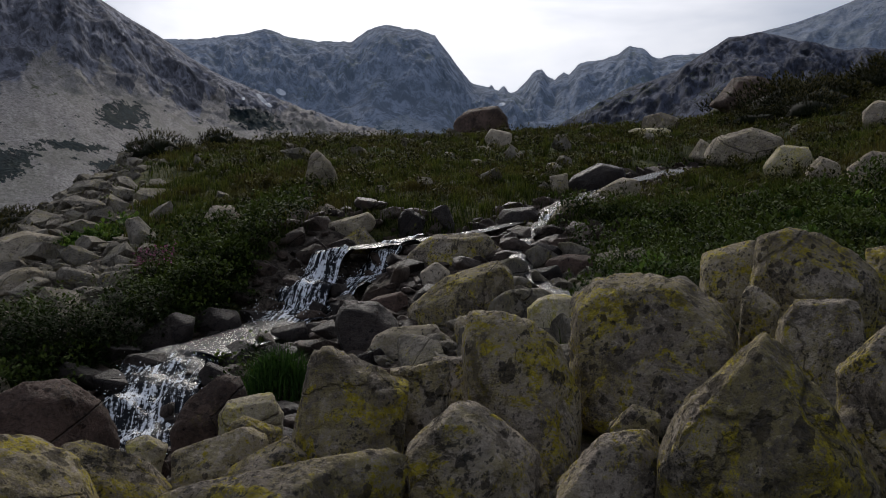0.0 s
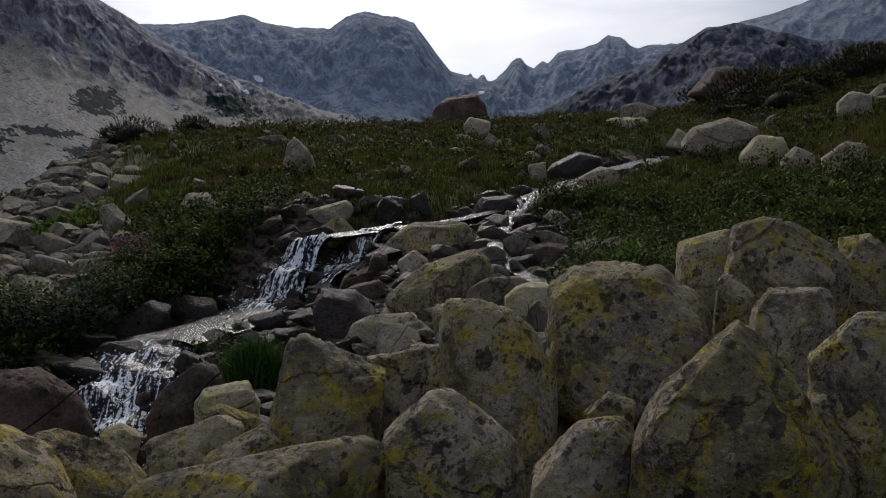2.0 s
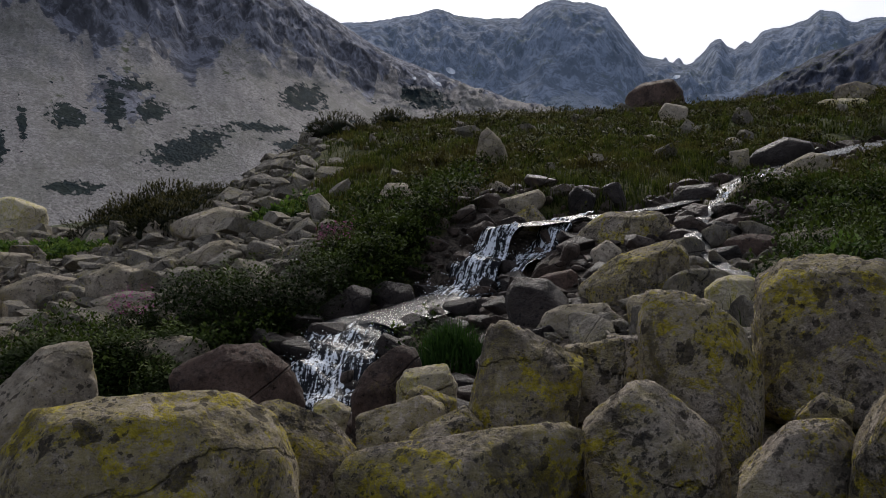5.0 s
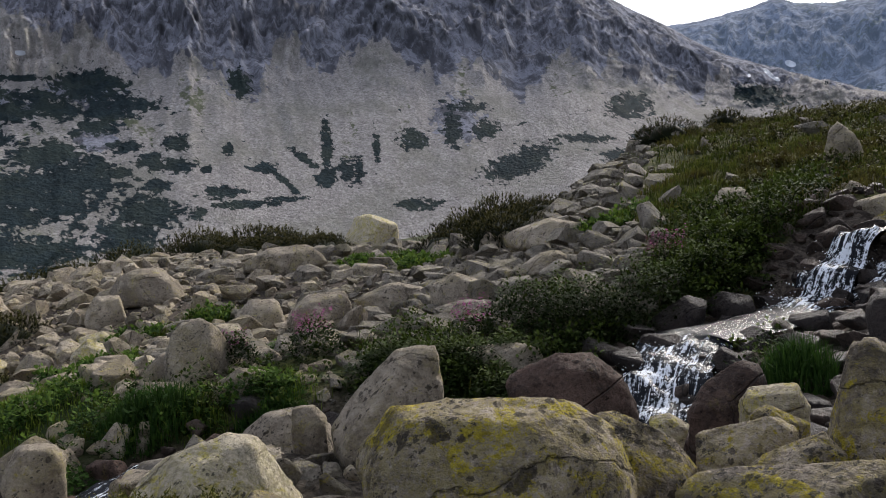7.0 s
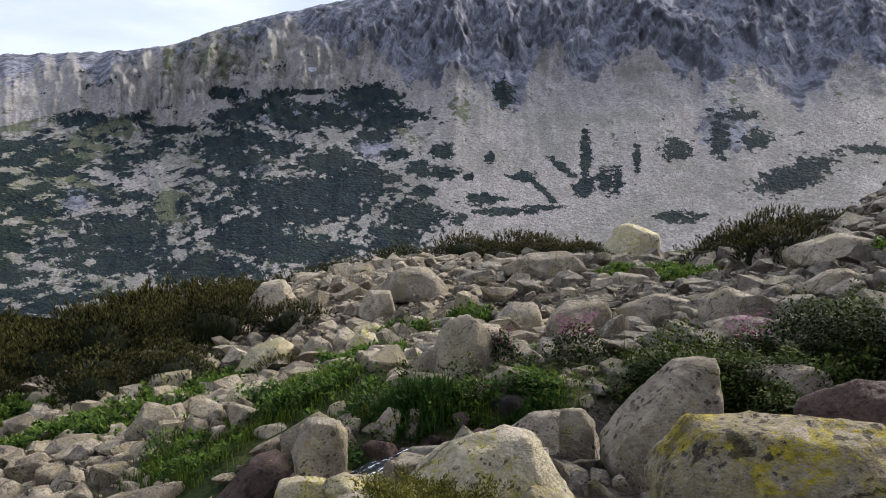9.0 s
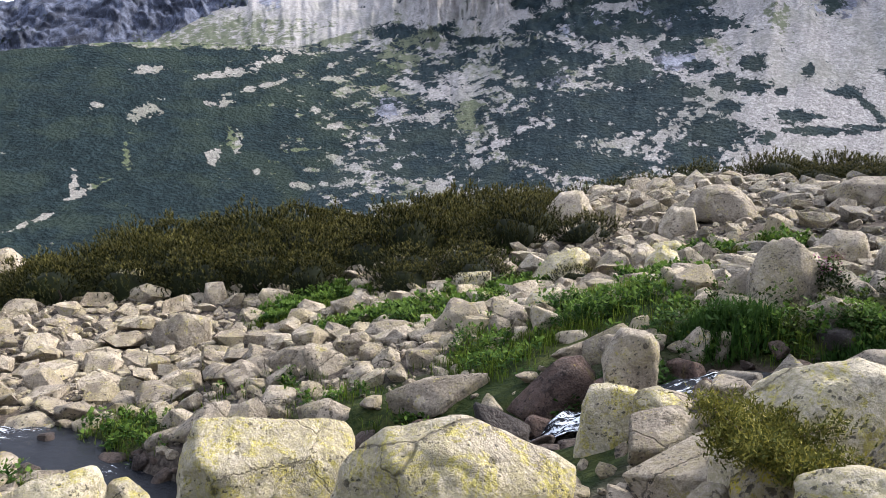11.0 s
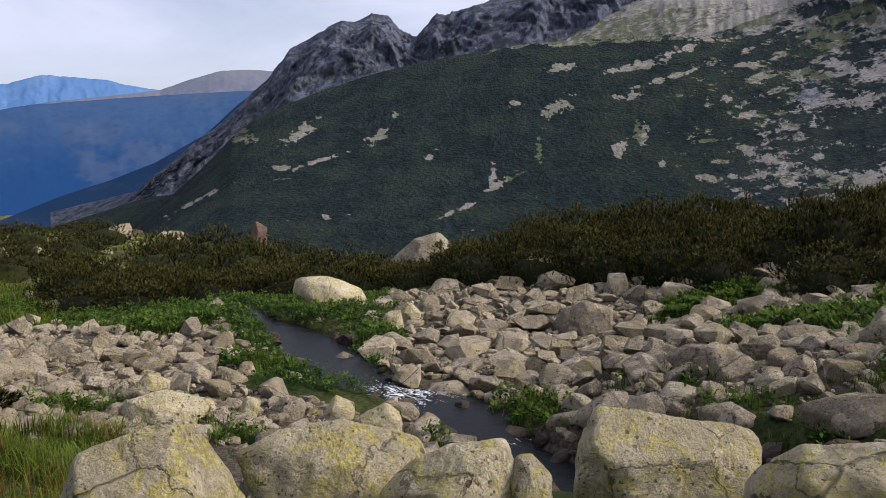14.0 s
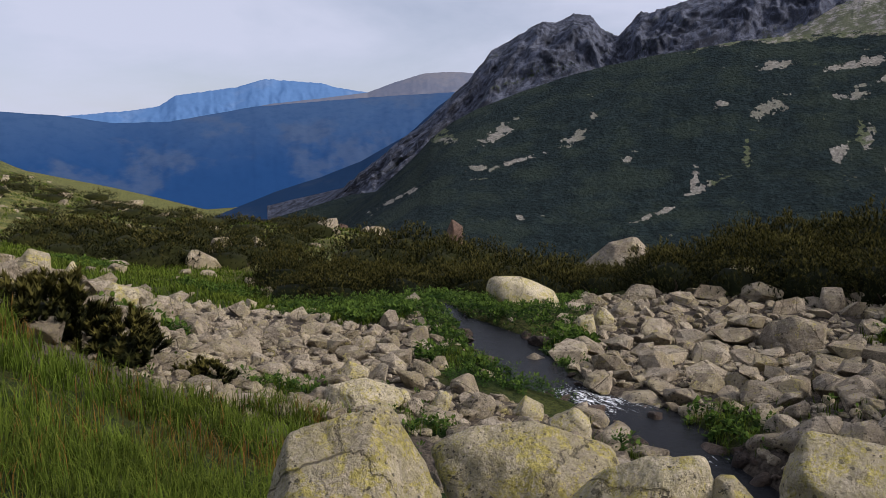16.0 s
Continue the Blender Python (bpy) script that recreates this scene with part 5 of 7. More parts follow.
boulder((6.51, 12.40, 6.57), -28, 0.55, ((-173, 0.36), (-84, 0.15), (16, 0.30), (78, 0.21), (129, 0.19), (0, 0.35)), ROCK_FIELD, 4, 61)
boulder((10.88, 29.64, 10.26), -20, 1.70, ((-113, 0.87), (-76, 0.46), (-16, 1.04), (60, 0.76), (91, 0.61), (138, 0.64), (0, 1.19), (180, 1.19)), ROCK_BROWN, 4, 62)
boulder((6.32, 24.99, 8.42), -14, 0.66, ((-136, 0.54), (-90, 0.08), (14, 0.74), (89, 0.08), (99, 0.16), (0, 0.79), (180, 0.79)), ROCK_PALE, 4, 63)
boulder((6.99, 26.50, 8.89), -15, 0.74, ((-172, 0.65), (-98, 0.23), (-63, 0.35), (70, 0.29), (102, 0.26), (0, 0.74)), ROCK_FIELD, 4, 64)
boulder((6.52, 20.66, 7.49), -18, 0.54, ((-102, 0.22), (-37, 0.19), (52, 0.23), (147, 0.17), (0, 0.30), (180, 0.30)), ROCK_FIELD, 4, 65)
boulder((9.52, 17.77, 8.05), -28, 0.70, ((-105, 0.19), (1, 0.31), (75, 0.23), (135, 0.28), (180, 0.39)), ROCK_FIELD, 4, 66)
boulder((-3.58, 13.13, 5.78), 15, 0.68, ((-101, 0.23), (-49, 0.24), (35, 0.30), (90, 0.24), (147, 0.24), (0, 0.38), (180, 0.38)), ROCK_FIELD, 4, 67)
boulder((-7.08, 5.55, 4.39), 52, 0.68, ((-177, 0.34), (-97, 0.38), (-38, 0.34), (31, 0.34), (61, 0.41), (139, 0.34), (161, 0.31), (0, 0.38)), ROCK_FIELD, 4, 68)
boulder((-7.45, 5.31, 4.19), 54, 0.36, ((-96, 0.16), (1, 0.14), (127, 0.14), (142, 0.12), (180, 0.20)), ROCK_FIELD, 4, 69)
boulder((-15.73, 11.16, 4.34), 55, 1.37, ((-154, 0.76), (-97, 0.42), (-33, 0.68), (30, 0.65), (73, 0.52), (107, 0.48), (152, 0.67), (0, 0.79), (180, 0.79)), ROCK_FIELD, 4, 70)
boulder((-15.30, 9.85, 4.02), 57, 0.76, ((-125, 0.34), (-65, 0.30), (14, 0.35), (89, 0.31), (148, 0.33), (0, 0.42), (180, 0.42)), ROCK_FIELD, 4, 71)
boulder((-14.92, 14.66, 4.76), 45, 1.17, ((-103, 0.52), (-73, 0.33), (25, 1.23), (94, 0.32), (116, 0.46), (0, 1.39), (180, 1.39)), ROCK_FIELD, 4, 72)
boulder((-19.09, 23.21, 5.29), 39, 1.44, ((-96, 0.42), (-23, 0.82), (69, 0.50), (106, 0.58), (153, 0.74), (0, 0.98), (180, 0.98)), ROCK_PALE, 4, 73)
boulder((-10.18, 10.73, 4.08), 43, 0.99, ((-159, 0.62), (-86, 0.33), (-43, 0.41), (19, 0.60), (92, 0.35), (135, 0.39), (0, 0.62), (180, 0.62)), ROCK_FIELD, 4, 74)
boulder((-11.58, 10.60, 4.04), 47, 0.73, ((-137, 0.41), (-76, 0.21), (17, 0.42), (89, 0.25), (133, 0.29), (0, 0.49), (180, 0.49)), ROCK_FIELD, 4, 75)
boulder((-9.33, 11.80, 4.23), 38, 0.80, ((-141, 0.60), (-90, 0.26), (-30, 0.55), (78, 0.32), (113, 0.31), (0, 0.75), (180, 0.75)), ROCK_FIELD, 4, 76)
boulder((-7.36, 11.06, 4.52), 33, 0.76, ((-151, 0.38), (-88, 0.25), (-20, 0.41), (70, 0.26), (119, 0.31), (0, 0.48), (180, 0.48)), ROCK_FIELD, 4, 77)
boulder((-7.33, 14.09, 5.28), 27, 0.87, ((-160, 0.74), (-92, 0.29), (-43, 0.49), (79, 0.35), (107, 0.30), (0, 0.83), (180, 0.83)), ROCK_FIELD, 4, 78)
boulder((-6.10, 11.67, 4.93), 27, 0.55, ((-95, 0.18), (-75, 0.17), (10, 0.38), (100, 0.17), (121, 0.18), (0, 0.48), (180, 0.48)), ROCK_FIELD, 4, 79)
boulder((-9.40, 15.51, 5.08), 31, 0.50, ((-120, 0.17), (-16, 0.23), (56, 0.18), (143, 0.23), (0, 0.28), (180, 0.28)), ROCK_FIELD, 4, 80)
boulder((-12.08, 17.28, 4.75), 35, 0.46, ((-101, 0.18), (-2, 0.21), (80, 0.21), (152, 0.20), (180, 0.25)), ROCK_FIELD, 4, 81)
boulder((-12.16, 14.56, 4.49), 40, 0.55, ((-93, 0.16), (24, 0.42), (83, 0.18), (147, 0.39), (0, 0.55), (180, 0.55)), ROCK_FIELD, 4, 82)
boulder((-12.81, 7.92, 3.64), 58, 0.59, ((-132, 0.26), (-82, 0.17), (-30, 0.27), (66, 0.20), (133, 0.21), (0, 0.35), (180, 0.35)), ROCK_PALE, 4, 83)
boulder((-4.67, 4.44, 4.17), 46, 0.43, ((-99, 0.13), (-50, 0.22), (48, 0.23), (95, 0.15), (127, 0.19), (0, 0.38), (180, 0.38)), ROCK_FIELD, 4, 84)
boulder((-5.37, 2.81, 4.23), 62, 0.37, ((-171, 0.20), (-80, 0.12), (-56, 0.11), (36, 0.19), (86, 0.14), (151, 0.13), (0, 0.21), (180, 0.21)), ROCK_FIELD, 4, 85)
boulder((-6.85, 4.86, 4.12), 54, 0.37, ((-101, 0.16), (-78, 0.11), (24, 0.32), (84, 0.13), (129, 0.18), (0, 0.37), (180, 0.37)), ROCK_FIELD, 4, 86)
boulder((-6.10, 5.26, 4.24), 49, 0.39, ((-102, 0.12), (-37, 0.16), (80, 0.14), (121, 0.12), (0, 0.30), (180, 0.30)), ROCK_FIELD, 4, 87)
boulder((-6.47, 4.18, 3.93), 57, 0.27, ((-101, 0.09), (-10, 0.11), (73, 0.12), (140, 0.10), (0, 0.15), (180, 0.15)), ROCK_FIELD, 4, 88)
boulder((-6.28, 4.30, 3.94), 55, 0.16, ((-92, 0.11), (-9, 0.06), (88, 0.12), (160, 0.06), (0, 0.09), (180, 0.09)), ROCK_FIELD, 4, 89)
boulder((-6.28, 0.35, 3.19), 85, 1.17, ((-149, 0.72), (-87, 0.42), (-61, 0.42), (-21, 0.65), (57, 0.58), (87, 0.39), (90, 0.41), (156, 0.60), (175, 0.59), (0, 0.69)), ROCK_PALE, 5, 90)
boulder((-3.71, 0.91, 4.19), 71, 0.74, ((-153, 0.57), (-80, 0.18), (-11, 0.59), (68, 0.29), (103, 0.25), (132, 0.33), (156, 0.43), (0, 0.58), (180, 0.58)), ROCK_PALE, 5, 91)
boulder((-4.99, 2.49, 3.87), 60, 0.45, ((-148, 0.25), (-76, 0.22), (-29, 0.23), (31, 0.24), (79, 0.23), (124, 0.25), (174, 0.21), (0, 0.25)), ROCK_PALE, 5, 92)
boulder((-4.66, 2.65, 4.02), 56, 0.34, ((-157, 0.13), (-101, 0.13), (-50, 0.16), (39, 0.13), (61, 0.11), (111, 0.16), (0, 0.19), (180, 0.19)), ROCK_PALE, 5, 93)
boulder((-3.15, 2.44, 4.54), 46, 0.64, ((-103, 0.25), (-84, 0.19), (-60, 0.27), (31, 0.34), (83, 0.27), (107, 0.22), (128, 0.24), (143, 0.29), (0, 0.45), (180, 0.45)), ROCK_PALE, 5, 94)
boulder((-2.26, 1.85, 4.59), 41, 0.38, ((-174, 0.26), (-77, 0.10), (-17, 0.28), (77, 0.15), (93, 0.11), (113, 0.14), (0, 0.29)), ROCK_PALE, 5, 95)
boulder((-2.89, 1.98, 4.41), 49, 0.29, ((-161, 0.15), (-72, 0.09), (-30, 0.10), (89, 0.10), (136, 0.09), (0, 0.16), (180, 0.16)), ROCK_NEAR, 5, 96)
boulder((-2.51, 2.23, 4.59), 41, 0.28, ((-120, 0.10), (-83, 0.08), (44, 0.10), (73, 0.09), (148, 0.12), (0, 0.17), (180, 0.17)), ROCK_NEAR, 5, 97)
boulder((-6.94, 2.98, 3.45), 64, 0.72, ((-116, 0.41), (-64, 0.16), (-42, 0.17), (41, 0.40), (110, 0.20), (138, 0.14), (0, 0.40), (180, 0.40)), ROCK_BROWN, 4, 98)
boulder((-7.31, 3.80, 3.73), 60, 0.51, ((-134, 0.25), (-78, 0.13), (-20, 0.23), (53, 0.22), (121, 0.13), (0, 0.29), (180, 0.29)), ROCK_FIELD, 4, 99)
boulder((-8.19, 2.32, 3.07), 72, 0.64, ((-115, 0.45), (-84, 0.13), (-70, 0.13), (61, 0.48), (99, 0.11), (110, 0.14), (0, 0.76), (180, 0.76)), ROCK_FIELD, 5, 100)
boulder((-6.33, 2.24, 3.37), 68, 0.44, ((-169, 0.19), (-101, 0.12), (-42, 0.21), (68, 0.10), (74, 0.11), (0, 0.26), (180, 0.26)), ROCK_WET, 4, 101)
boulder((-14.91, 6.95, 3.23), 64, 0.95, ((-80, 0.23), (-42, 0.28), (56, 0.46), (110, 0.23), (145, 0.30), (0, 0.58), (180, 0.58)), ROCK_PALE, 4, 102)
boulder((-13.96, 7.58, 3.36), 60, 0.63, ((-116, 0.27), (-84, 0.22), (3, 0.30), (73, 0.24), (145, 0.25), (180, 0.35)), ROCK_FIELD, 4, 103)
boulder((-13.91, 8.69, 3.63), 57, 0.52, ((-102, 0.19), (-68, 0.16), (52, 0.25), (102, 0.16), (164, 0.29), (0, 0.38), (180, 0.38)), ROCK_PALE, 4, 104)
boulder((-11.17, 4.89, 3.34), 65, 0.49, ((-109, 0.21), (-72, 0.13), (44, 0.26), (103, 0.14), (151, 0.24), (0, 0.36), (180, 0.36)), ROCK_PALE, 4, 105)
boulder((-15.77, 5.38, 2.77), 70, 0.61, ((-101, 0.26), (-71, 0.17), (12, 0.43), (96, 0.17), (155, 0.33), (0, 0.44), (180, 0.44)), ROCK_PALE, 4, 106)
boulder((-18.70, 5.96, 2.77), 71, 0.58, ((-110, 0.27), (-75, 0.18), (1, 0.33), (91, 0.20), (145, 0.25), (180, 0.37)), ROCK_FIELD, 4, 107)
boulder((-17.82, 3.49, 2.31), 78, 0.42, ((-90, 0.14), (0, 0.23), (86, 0.16), (155, 0.21), (180, 0.26)), ROCK_FIELD, 4, 108)
boulder((-15.83, 3.20, 2.37), 77, 0.39, ((-86, 0.10), (-15, 0.26), (84, 0.14), (128, 0.15), (0, 0.35), (180, 0.35)), ROCK_FIELD, 4, 109)
boulder((-20.15, 9.61, 3.80), 64, 1.28, ((-159, 0.76), (-80, 0.40), (-35, 0.56), (28, 0.63), (99, 0.49), (141, 0.44), (0, 0.71), (180, 0.71)), ROCK_FIELD, 4, 110)
boulder((-16.30, 10.67, 4.11), 56, 0.73, ((-95, 0.30), (-47, 0.29), (31, 0.36), (115, 0.28), (171, 0.34), (0, 0.41), (180, 0.41)), ROCK_FIELD, 4, 111)
boulder((-16.52, -0.10, 1.79), 90, 0.90, ((-147, 0.41), (-81, 0.31), (-1, 0.45), (77, 0.32), (124, 0.38), (180, 0.50)), ROCK_FIELD, 4, 112)
boulder((-11.51, 1.46, 2.54), 82, 0.53, ((-134, 0.46), (-93, 0.16), (-56, 0.35), (50, 0.38), (93, 0.17), (115, 0.27), (0, 0.63), (180, 0.63)), ROCK_FIELD, 5, 113)
boulder((-10.25, 2.29, 2.82), 76, 0.40, ((-95, 0.11), (1, 0.17), (58, 0.15), (131, 0.12), (180, 0.23)), ROCK_FIELD, 4, 114)
boulder((-10.93, 3.43, 3.20), 71, 0.58, ((-121, 0.28), (-61, 0.13), (26, 0.31), (98, 0.16), (138, 0.16), (0, 0.33), (180, 0.33)), ROCK_FIELD, 4, 115)
boulder((-9.05, 1.33, 2.58), 80, 0.48, ((-113, 0.17), (-100, 0.11), (-12, 0.40), (62, 0.16), (107, 0.18), (0, 0.45), (180, 0.45)), ROCK_FIELD, 4, 116)
boulder((-10.33, 0.03, 2.16), 89, 0.62, ((-106, 0.29), (-64, 0.11), (9, 0.35), (98, 0.18), (128, 0.13), (0, 0.39), (180, 0.39)), ROCK_FIELD, 4, 117)
boulder((-18.58, -6.05, 1.71), 108, 1.07, ((-116, 0.30), (-103, 0.23), (-26, 0.90), (67, 0.26), (87, 0.33), (136, 0.79), (0, 0.96), (180, 0.96)), ROCK_PALE, 4, 118)
boulder((-15.95, -3.98, 1.68), 104, 0.49, ((-87, 0.17), (10, 0.21), (97, 0.21), (154, 0.19), (0, 0.27), (180, 0.27)), ROCK_PALE, 4, 119)
boulder((-16.82, -3.80, 1.69), 102, 0.40, ((-123, 0.15), (-21, 0.19), (47, 0.15), (147, 0.18), (0, 0.22), (180, 0.22)), ROCK_PALE, 4, 120)
boulder((-21.52, -1.50, 1.88), 93, 0.89, ((-104, 0.38), (-71, 0.24), (13, 0.53), (94, 0.29), (133, 0.30), (0, 0.62), (180, 0.62)), ROCK_PALE, 4, 121)
boulder((-19.35, 0.50, 1.94), 88, 0.53, ((-73, 0.21), (19, 0.26), (95, 0.25), (174, 0.23), (0, 0.29)), ROCK_FIELD, 4, 122)
boulder((-16.55, -0.28, 1.74), 90, 0.88, ((-92, 0.30), (-65, 0.29), (51, 0.46), (100, 0.29), (149, 0.43), (0, 0.69), (180, 0.69)), ROCK_FIELD, 4, 123)
boulder((-32.84, -6.86, 0.59), 102, 1.79, ((-74, 0.32), (-69, 0.25), (44, 0.99), (106, 0.35), (132, 0.40), (0, 1.31), (180, 1.31)), ROCK_FIELD, 4, 124)
boulder((-35.47, -19.67, -0.79), 119, 1.64, ((-98, 0.50), (-81, 0.41), (65, 0.77), (92, 0.42), (121, 0.77), (0, 1.95), (180, 1.95)), ROCK_PALE, 4, 125)
boulder((-46.98, -29.65, -1.76), 122, 1.50, ((-106, 0.45), (-14, 0.67), (66, 0.50), (143, 0.60), (0, 0.83), (180, 0.83)), ROCK_PALE, 4, 126)
boulder((-47.73, -28.44, -1.81), 121, 1.00, ((-101, 0.50), (-1, 0.45), (69, 0.58), (156, 0.44), (180, 0.56)), ROCK_BROWN, 4, 127)
boulder((-48.55, -27.01, -1.74), 119, 0.92, ((-83, 0.19), (52, 0.35), (129, 0.27), (0, 0.74), (180, 0.74)), ROCK_FIELD, 4, 128)
boulder((-55.78, -23.58, -1.98), 113, 1.13, ((-80, 0.26), (56, 0.29), (159, 0.36), (0, 0.63), (180, 0.63)), ROCK_BROWN, 4, 129)
boulder((-13.71, -4.31, 1.49), 107, 0.47, ((-152, 0.28), (-88, 0.14), (-14, 0.29), (64, 0.18), (121, 0.17), (0, 0.32), (180, 0.32)), ROCK_FIELD, 4, 130)
boulder((-10.40, 0.08, 2.15), 88, 0.60, ((-127, 0.36), (-63, 0.12), (20, 0.33), (108, 0.14), (147, 0.18), (0, 0.34), (180, 0.34)), ROCK_FIELD, 4, 131)
boulder((-3.35, -1.91, 4.17), 121, 0.71, ((-177, 0.40), (-94, 0.23), (-21, 0.41), (28, 0.29), (47, 0.33), (103, 0.29), (108, 0.28), (159, 0.33), (0, 0.39)), ROCK_PALE, 5, 132)
boulder((-4.50, -1.53, 3.83), 108, 0.72, ((-163, 0.46), (-134, 0.33), (-95, 0.28), (-59, 0.27), (49, 0.40), (74, 0.25), (98, 0.24), (119, 0.32), (0, 0.54), (180, 0.54)), ROCK_PALE, 5, 133)
boulder((-4.06, -0.83, 4.02), 99, 0.49, ((-157, 0.33), (-79, 0.13), (-46, 0.16), (14, 0.32), (96, 0.15), (116, 0.13), (137, 0.17), (0, 0.32), (180, 0.32)), ROCK_PALE, 5, 134)
boulder((-4.10, -0.47, 4.03), 94, 0.23, ((-139, 0.11), (-59, 0.07), (39, 0.10), (94, 0.09), (145, 0.08), (0, 0.13), (180, 0.13)), ROCK_PALE, 5, 135)
boulder((-9.81, -5.69, 2.25), 120, 0.43, ((-127, 0.21), (-89, 0.13), (-1, 0.23), (69, 0.17), (127, 0.16), (180, 0.27)), ROCK_PALE, 4, 136)
boulder((-10.21, -6.78, 2.18), 124, 0.29, ((-93, 0.09), (9, 0.14), (92, 0.11), (150, 0.13), (0, 0.18), (180, 0.18)), ROCK_FIELD, 4, 137)
boulder((-8.30, -6.90, 2.68), 130, 0.24, ((-95, 0.11), (7, 0.11), (58, 0.12), (161, 0.10), (180, 0.13)), ROCK_PALE, 4, 138)
boulder((-8.37, -4.69, 2.57), 120, 0.56, ((-120, 0.29), (-101, 0.13), (-61, 0.34), (71, 0.17), (101, 0.19), (0, 0.66), (180, 0.66)), ROCK_PALE, 5, 139)
boulder((-9.53, -11.25, 3.42), 141, 0.55, ((-103, 0.18), (-4, 0.24), (70, 0.22), (142, 0.22), (180, 0.31)), ROCK_PALE, 4, 140)
boulder((-11.14, -12.34, 2.87), 139, 0.38, ((-95, 0.15), (10, 0.14), (142, 0.12), (0, 0.21), (180, 0.21)), ROCK_PALE, 4, 141)
boulder((-10.41, -10.49, 2.83), 136, 0.52, ((-99, 0.14), (-22, 0.27), (70, 0.18), (126, 0.19), (0, 0.37), (180, 0.37)), ROCK_PALE, 4, 142)
boulder((-9.32, -4.13, 2.25), 114, 0.28, ((-107, 0.13), (-16, 0.11), (53, 0.14), (150, 0.10), (0, 0.16), (180, 0.16)), ROCK_PALE, 4, 143)
boulder((-9.66, -3.79, 2.13), 111, 0.42, ((-93, 0.13), (-16, 0.22), (76, 0.16), (133, 0.16), (0, 0.30), (180, 0.30)), ROCK_FIELD, 4, 144)
boulder((-10.22, -3.30, 1.97), 107, 0.43, ((-92, 0.12), (1, 0.20), (64, 0.15), (142, 0.15), (180, 0.24)), ROCK_PALE, 4, 145)
boulder((-9.87, -2.66, 1.98), 104, 0.49, ((-157, 0.24), (-96, 0.19), (-21, 0.22), (47, 0.23), (118, 0.18), (0, 0.27), (180, 0.27)), ROCK_PALE, 4, 146)

# ---- loose stones: angular blocks, the nearest as things of their own, the rest as rubble ----
def block_mesh(seed, material, bevel=0.075):
    g = np.random.default_rng(seed)
    bm = bmesh.new()
    k = g.integers(15, 24)
    p = g.normal(size=(k, 3))
    p /= np.abs(p).max(1)[:, None] ** 0.55 * np.linalg.norm(p, axis=1)[:, None] ** 0.45
    p *= np.array([1.0, g.uniform(0.58, 0.92), g.uniform(0.45, 0.78)]) * g.uniform(0.82, 1.0, (k, 1))
    p[:, 2] = np.clip(p[:, 2], -0.8, g.uniform(0.35, 0.6))
    for q in p:
        bm.verts.new(q)
    res = bmesh.ops.convex_hull(bm, input=bm.verts[:])
    bmesh.ops.delete(bm, geom=[v for v in bm.verts if not v.link_faces], context="VERTS")
    bmesh.ops.dissolve_limit(bm, angle_limit=radians(10), verts=bm.verts[:], edges=bm.edges[:])
    if bevel:
        bmesh.ops.bevel(bm, geom=bm.edges[:], offset=bevel, segments=1, affect="EDGES", clamp_overlap=True)
    bmesh.ops.triangulate(bm, faces=bm.faces[:])
    bmesh.ops.recalc_face_normals(bm, faces=bm.faces[:])
    me = bpy.data.meshes.new("stone")
    bm.to_mesh(me)
    bm.free()
    if material:
        me.materials.append(material)
    return me


BLOCKS = [block_mesh(100 + k, ROCK_FIELD) for k in range(18)]
BLOCK_V = [np.array([v.co[:] for v in me.vertices]) for me in BLOCKS]
BLOCK_F = [np.array([p.vertices[:] for p in me.polygons]) for me in BLOCKS]
PLAIN = [block_mesh(100 + k, None, 0) for k in range(18)]
PLAIN_V = [np.array([v.co[:] for v in me.vertices]) for me in PLAIN]
PLAIN_F = [np.array([p.vertices[:] for p in me.polygons]) for me in PLAIN]
WET_BLOCKS = [block_mesh(130 + k, ROCK_WET) for k in range(8)]
BROWN_BLOCKS = [block_mesh(140 + k, ROCK_BROWN) for k in range(8)]
ROCK_MORAINE_ONE = granite("moraine_stone_granite", (0.275, 0.243, 0.195), (0.145, 0.127, 0.10), 0.7, 0.5, moss=(0.36, 0.31, 0.09), speck=0.55)
MORAINE_BLOCKS = [block_mesh(100 + k, ROCK_MORAINE_ONE) for k in range(18)]


class Plan:
    """Discs on the plan, to scatter things that keep off one another."""

    def __init__(self, cell=0.8):
        self.cell, self.bins = cell, {}

    def free(self, x, y, r, share):
        i, j = int(x // self.cell), int(y // self.cell)
        n = 1 + int(r // self.cell)
        for a in range(i - n, i + n + 1):
            for b in range(j - n, j + n + 1):
                for px, py, pr in self.bins.get((a, b), ()):
                    if (px - x) ** 2 + (py - y) ** 2 < (share * (r + pr)) ** 2:
                        return False
        return True

    def add(self, x, y, r):
        self.bins.setdefault((int(x // self.cell), int(y // self.cell)), []).append((x, y, r))


plan = Plan()
for x, y, r, top in FOOTPRINT:
    for a in np.linspace(0, 6.28, 7)[:-1]:
        plan.add(x + 0.55 * r * math.cos(a), y + 0.55 * r * math.sin(a), r * 0.45)
    plan.add(x, y, r * 0.6)

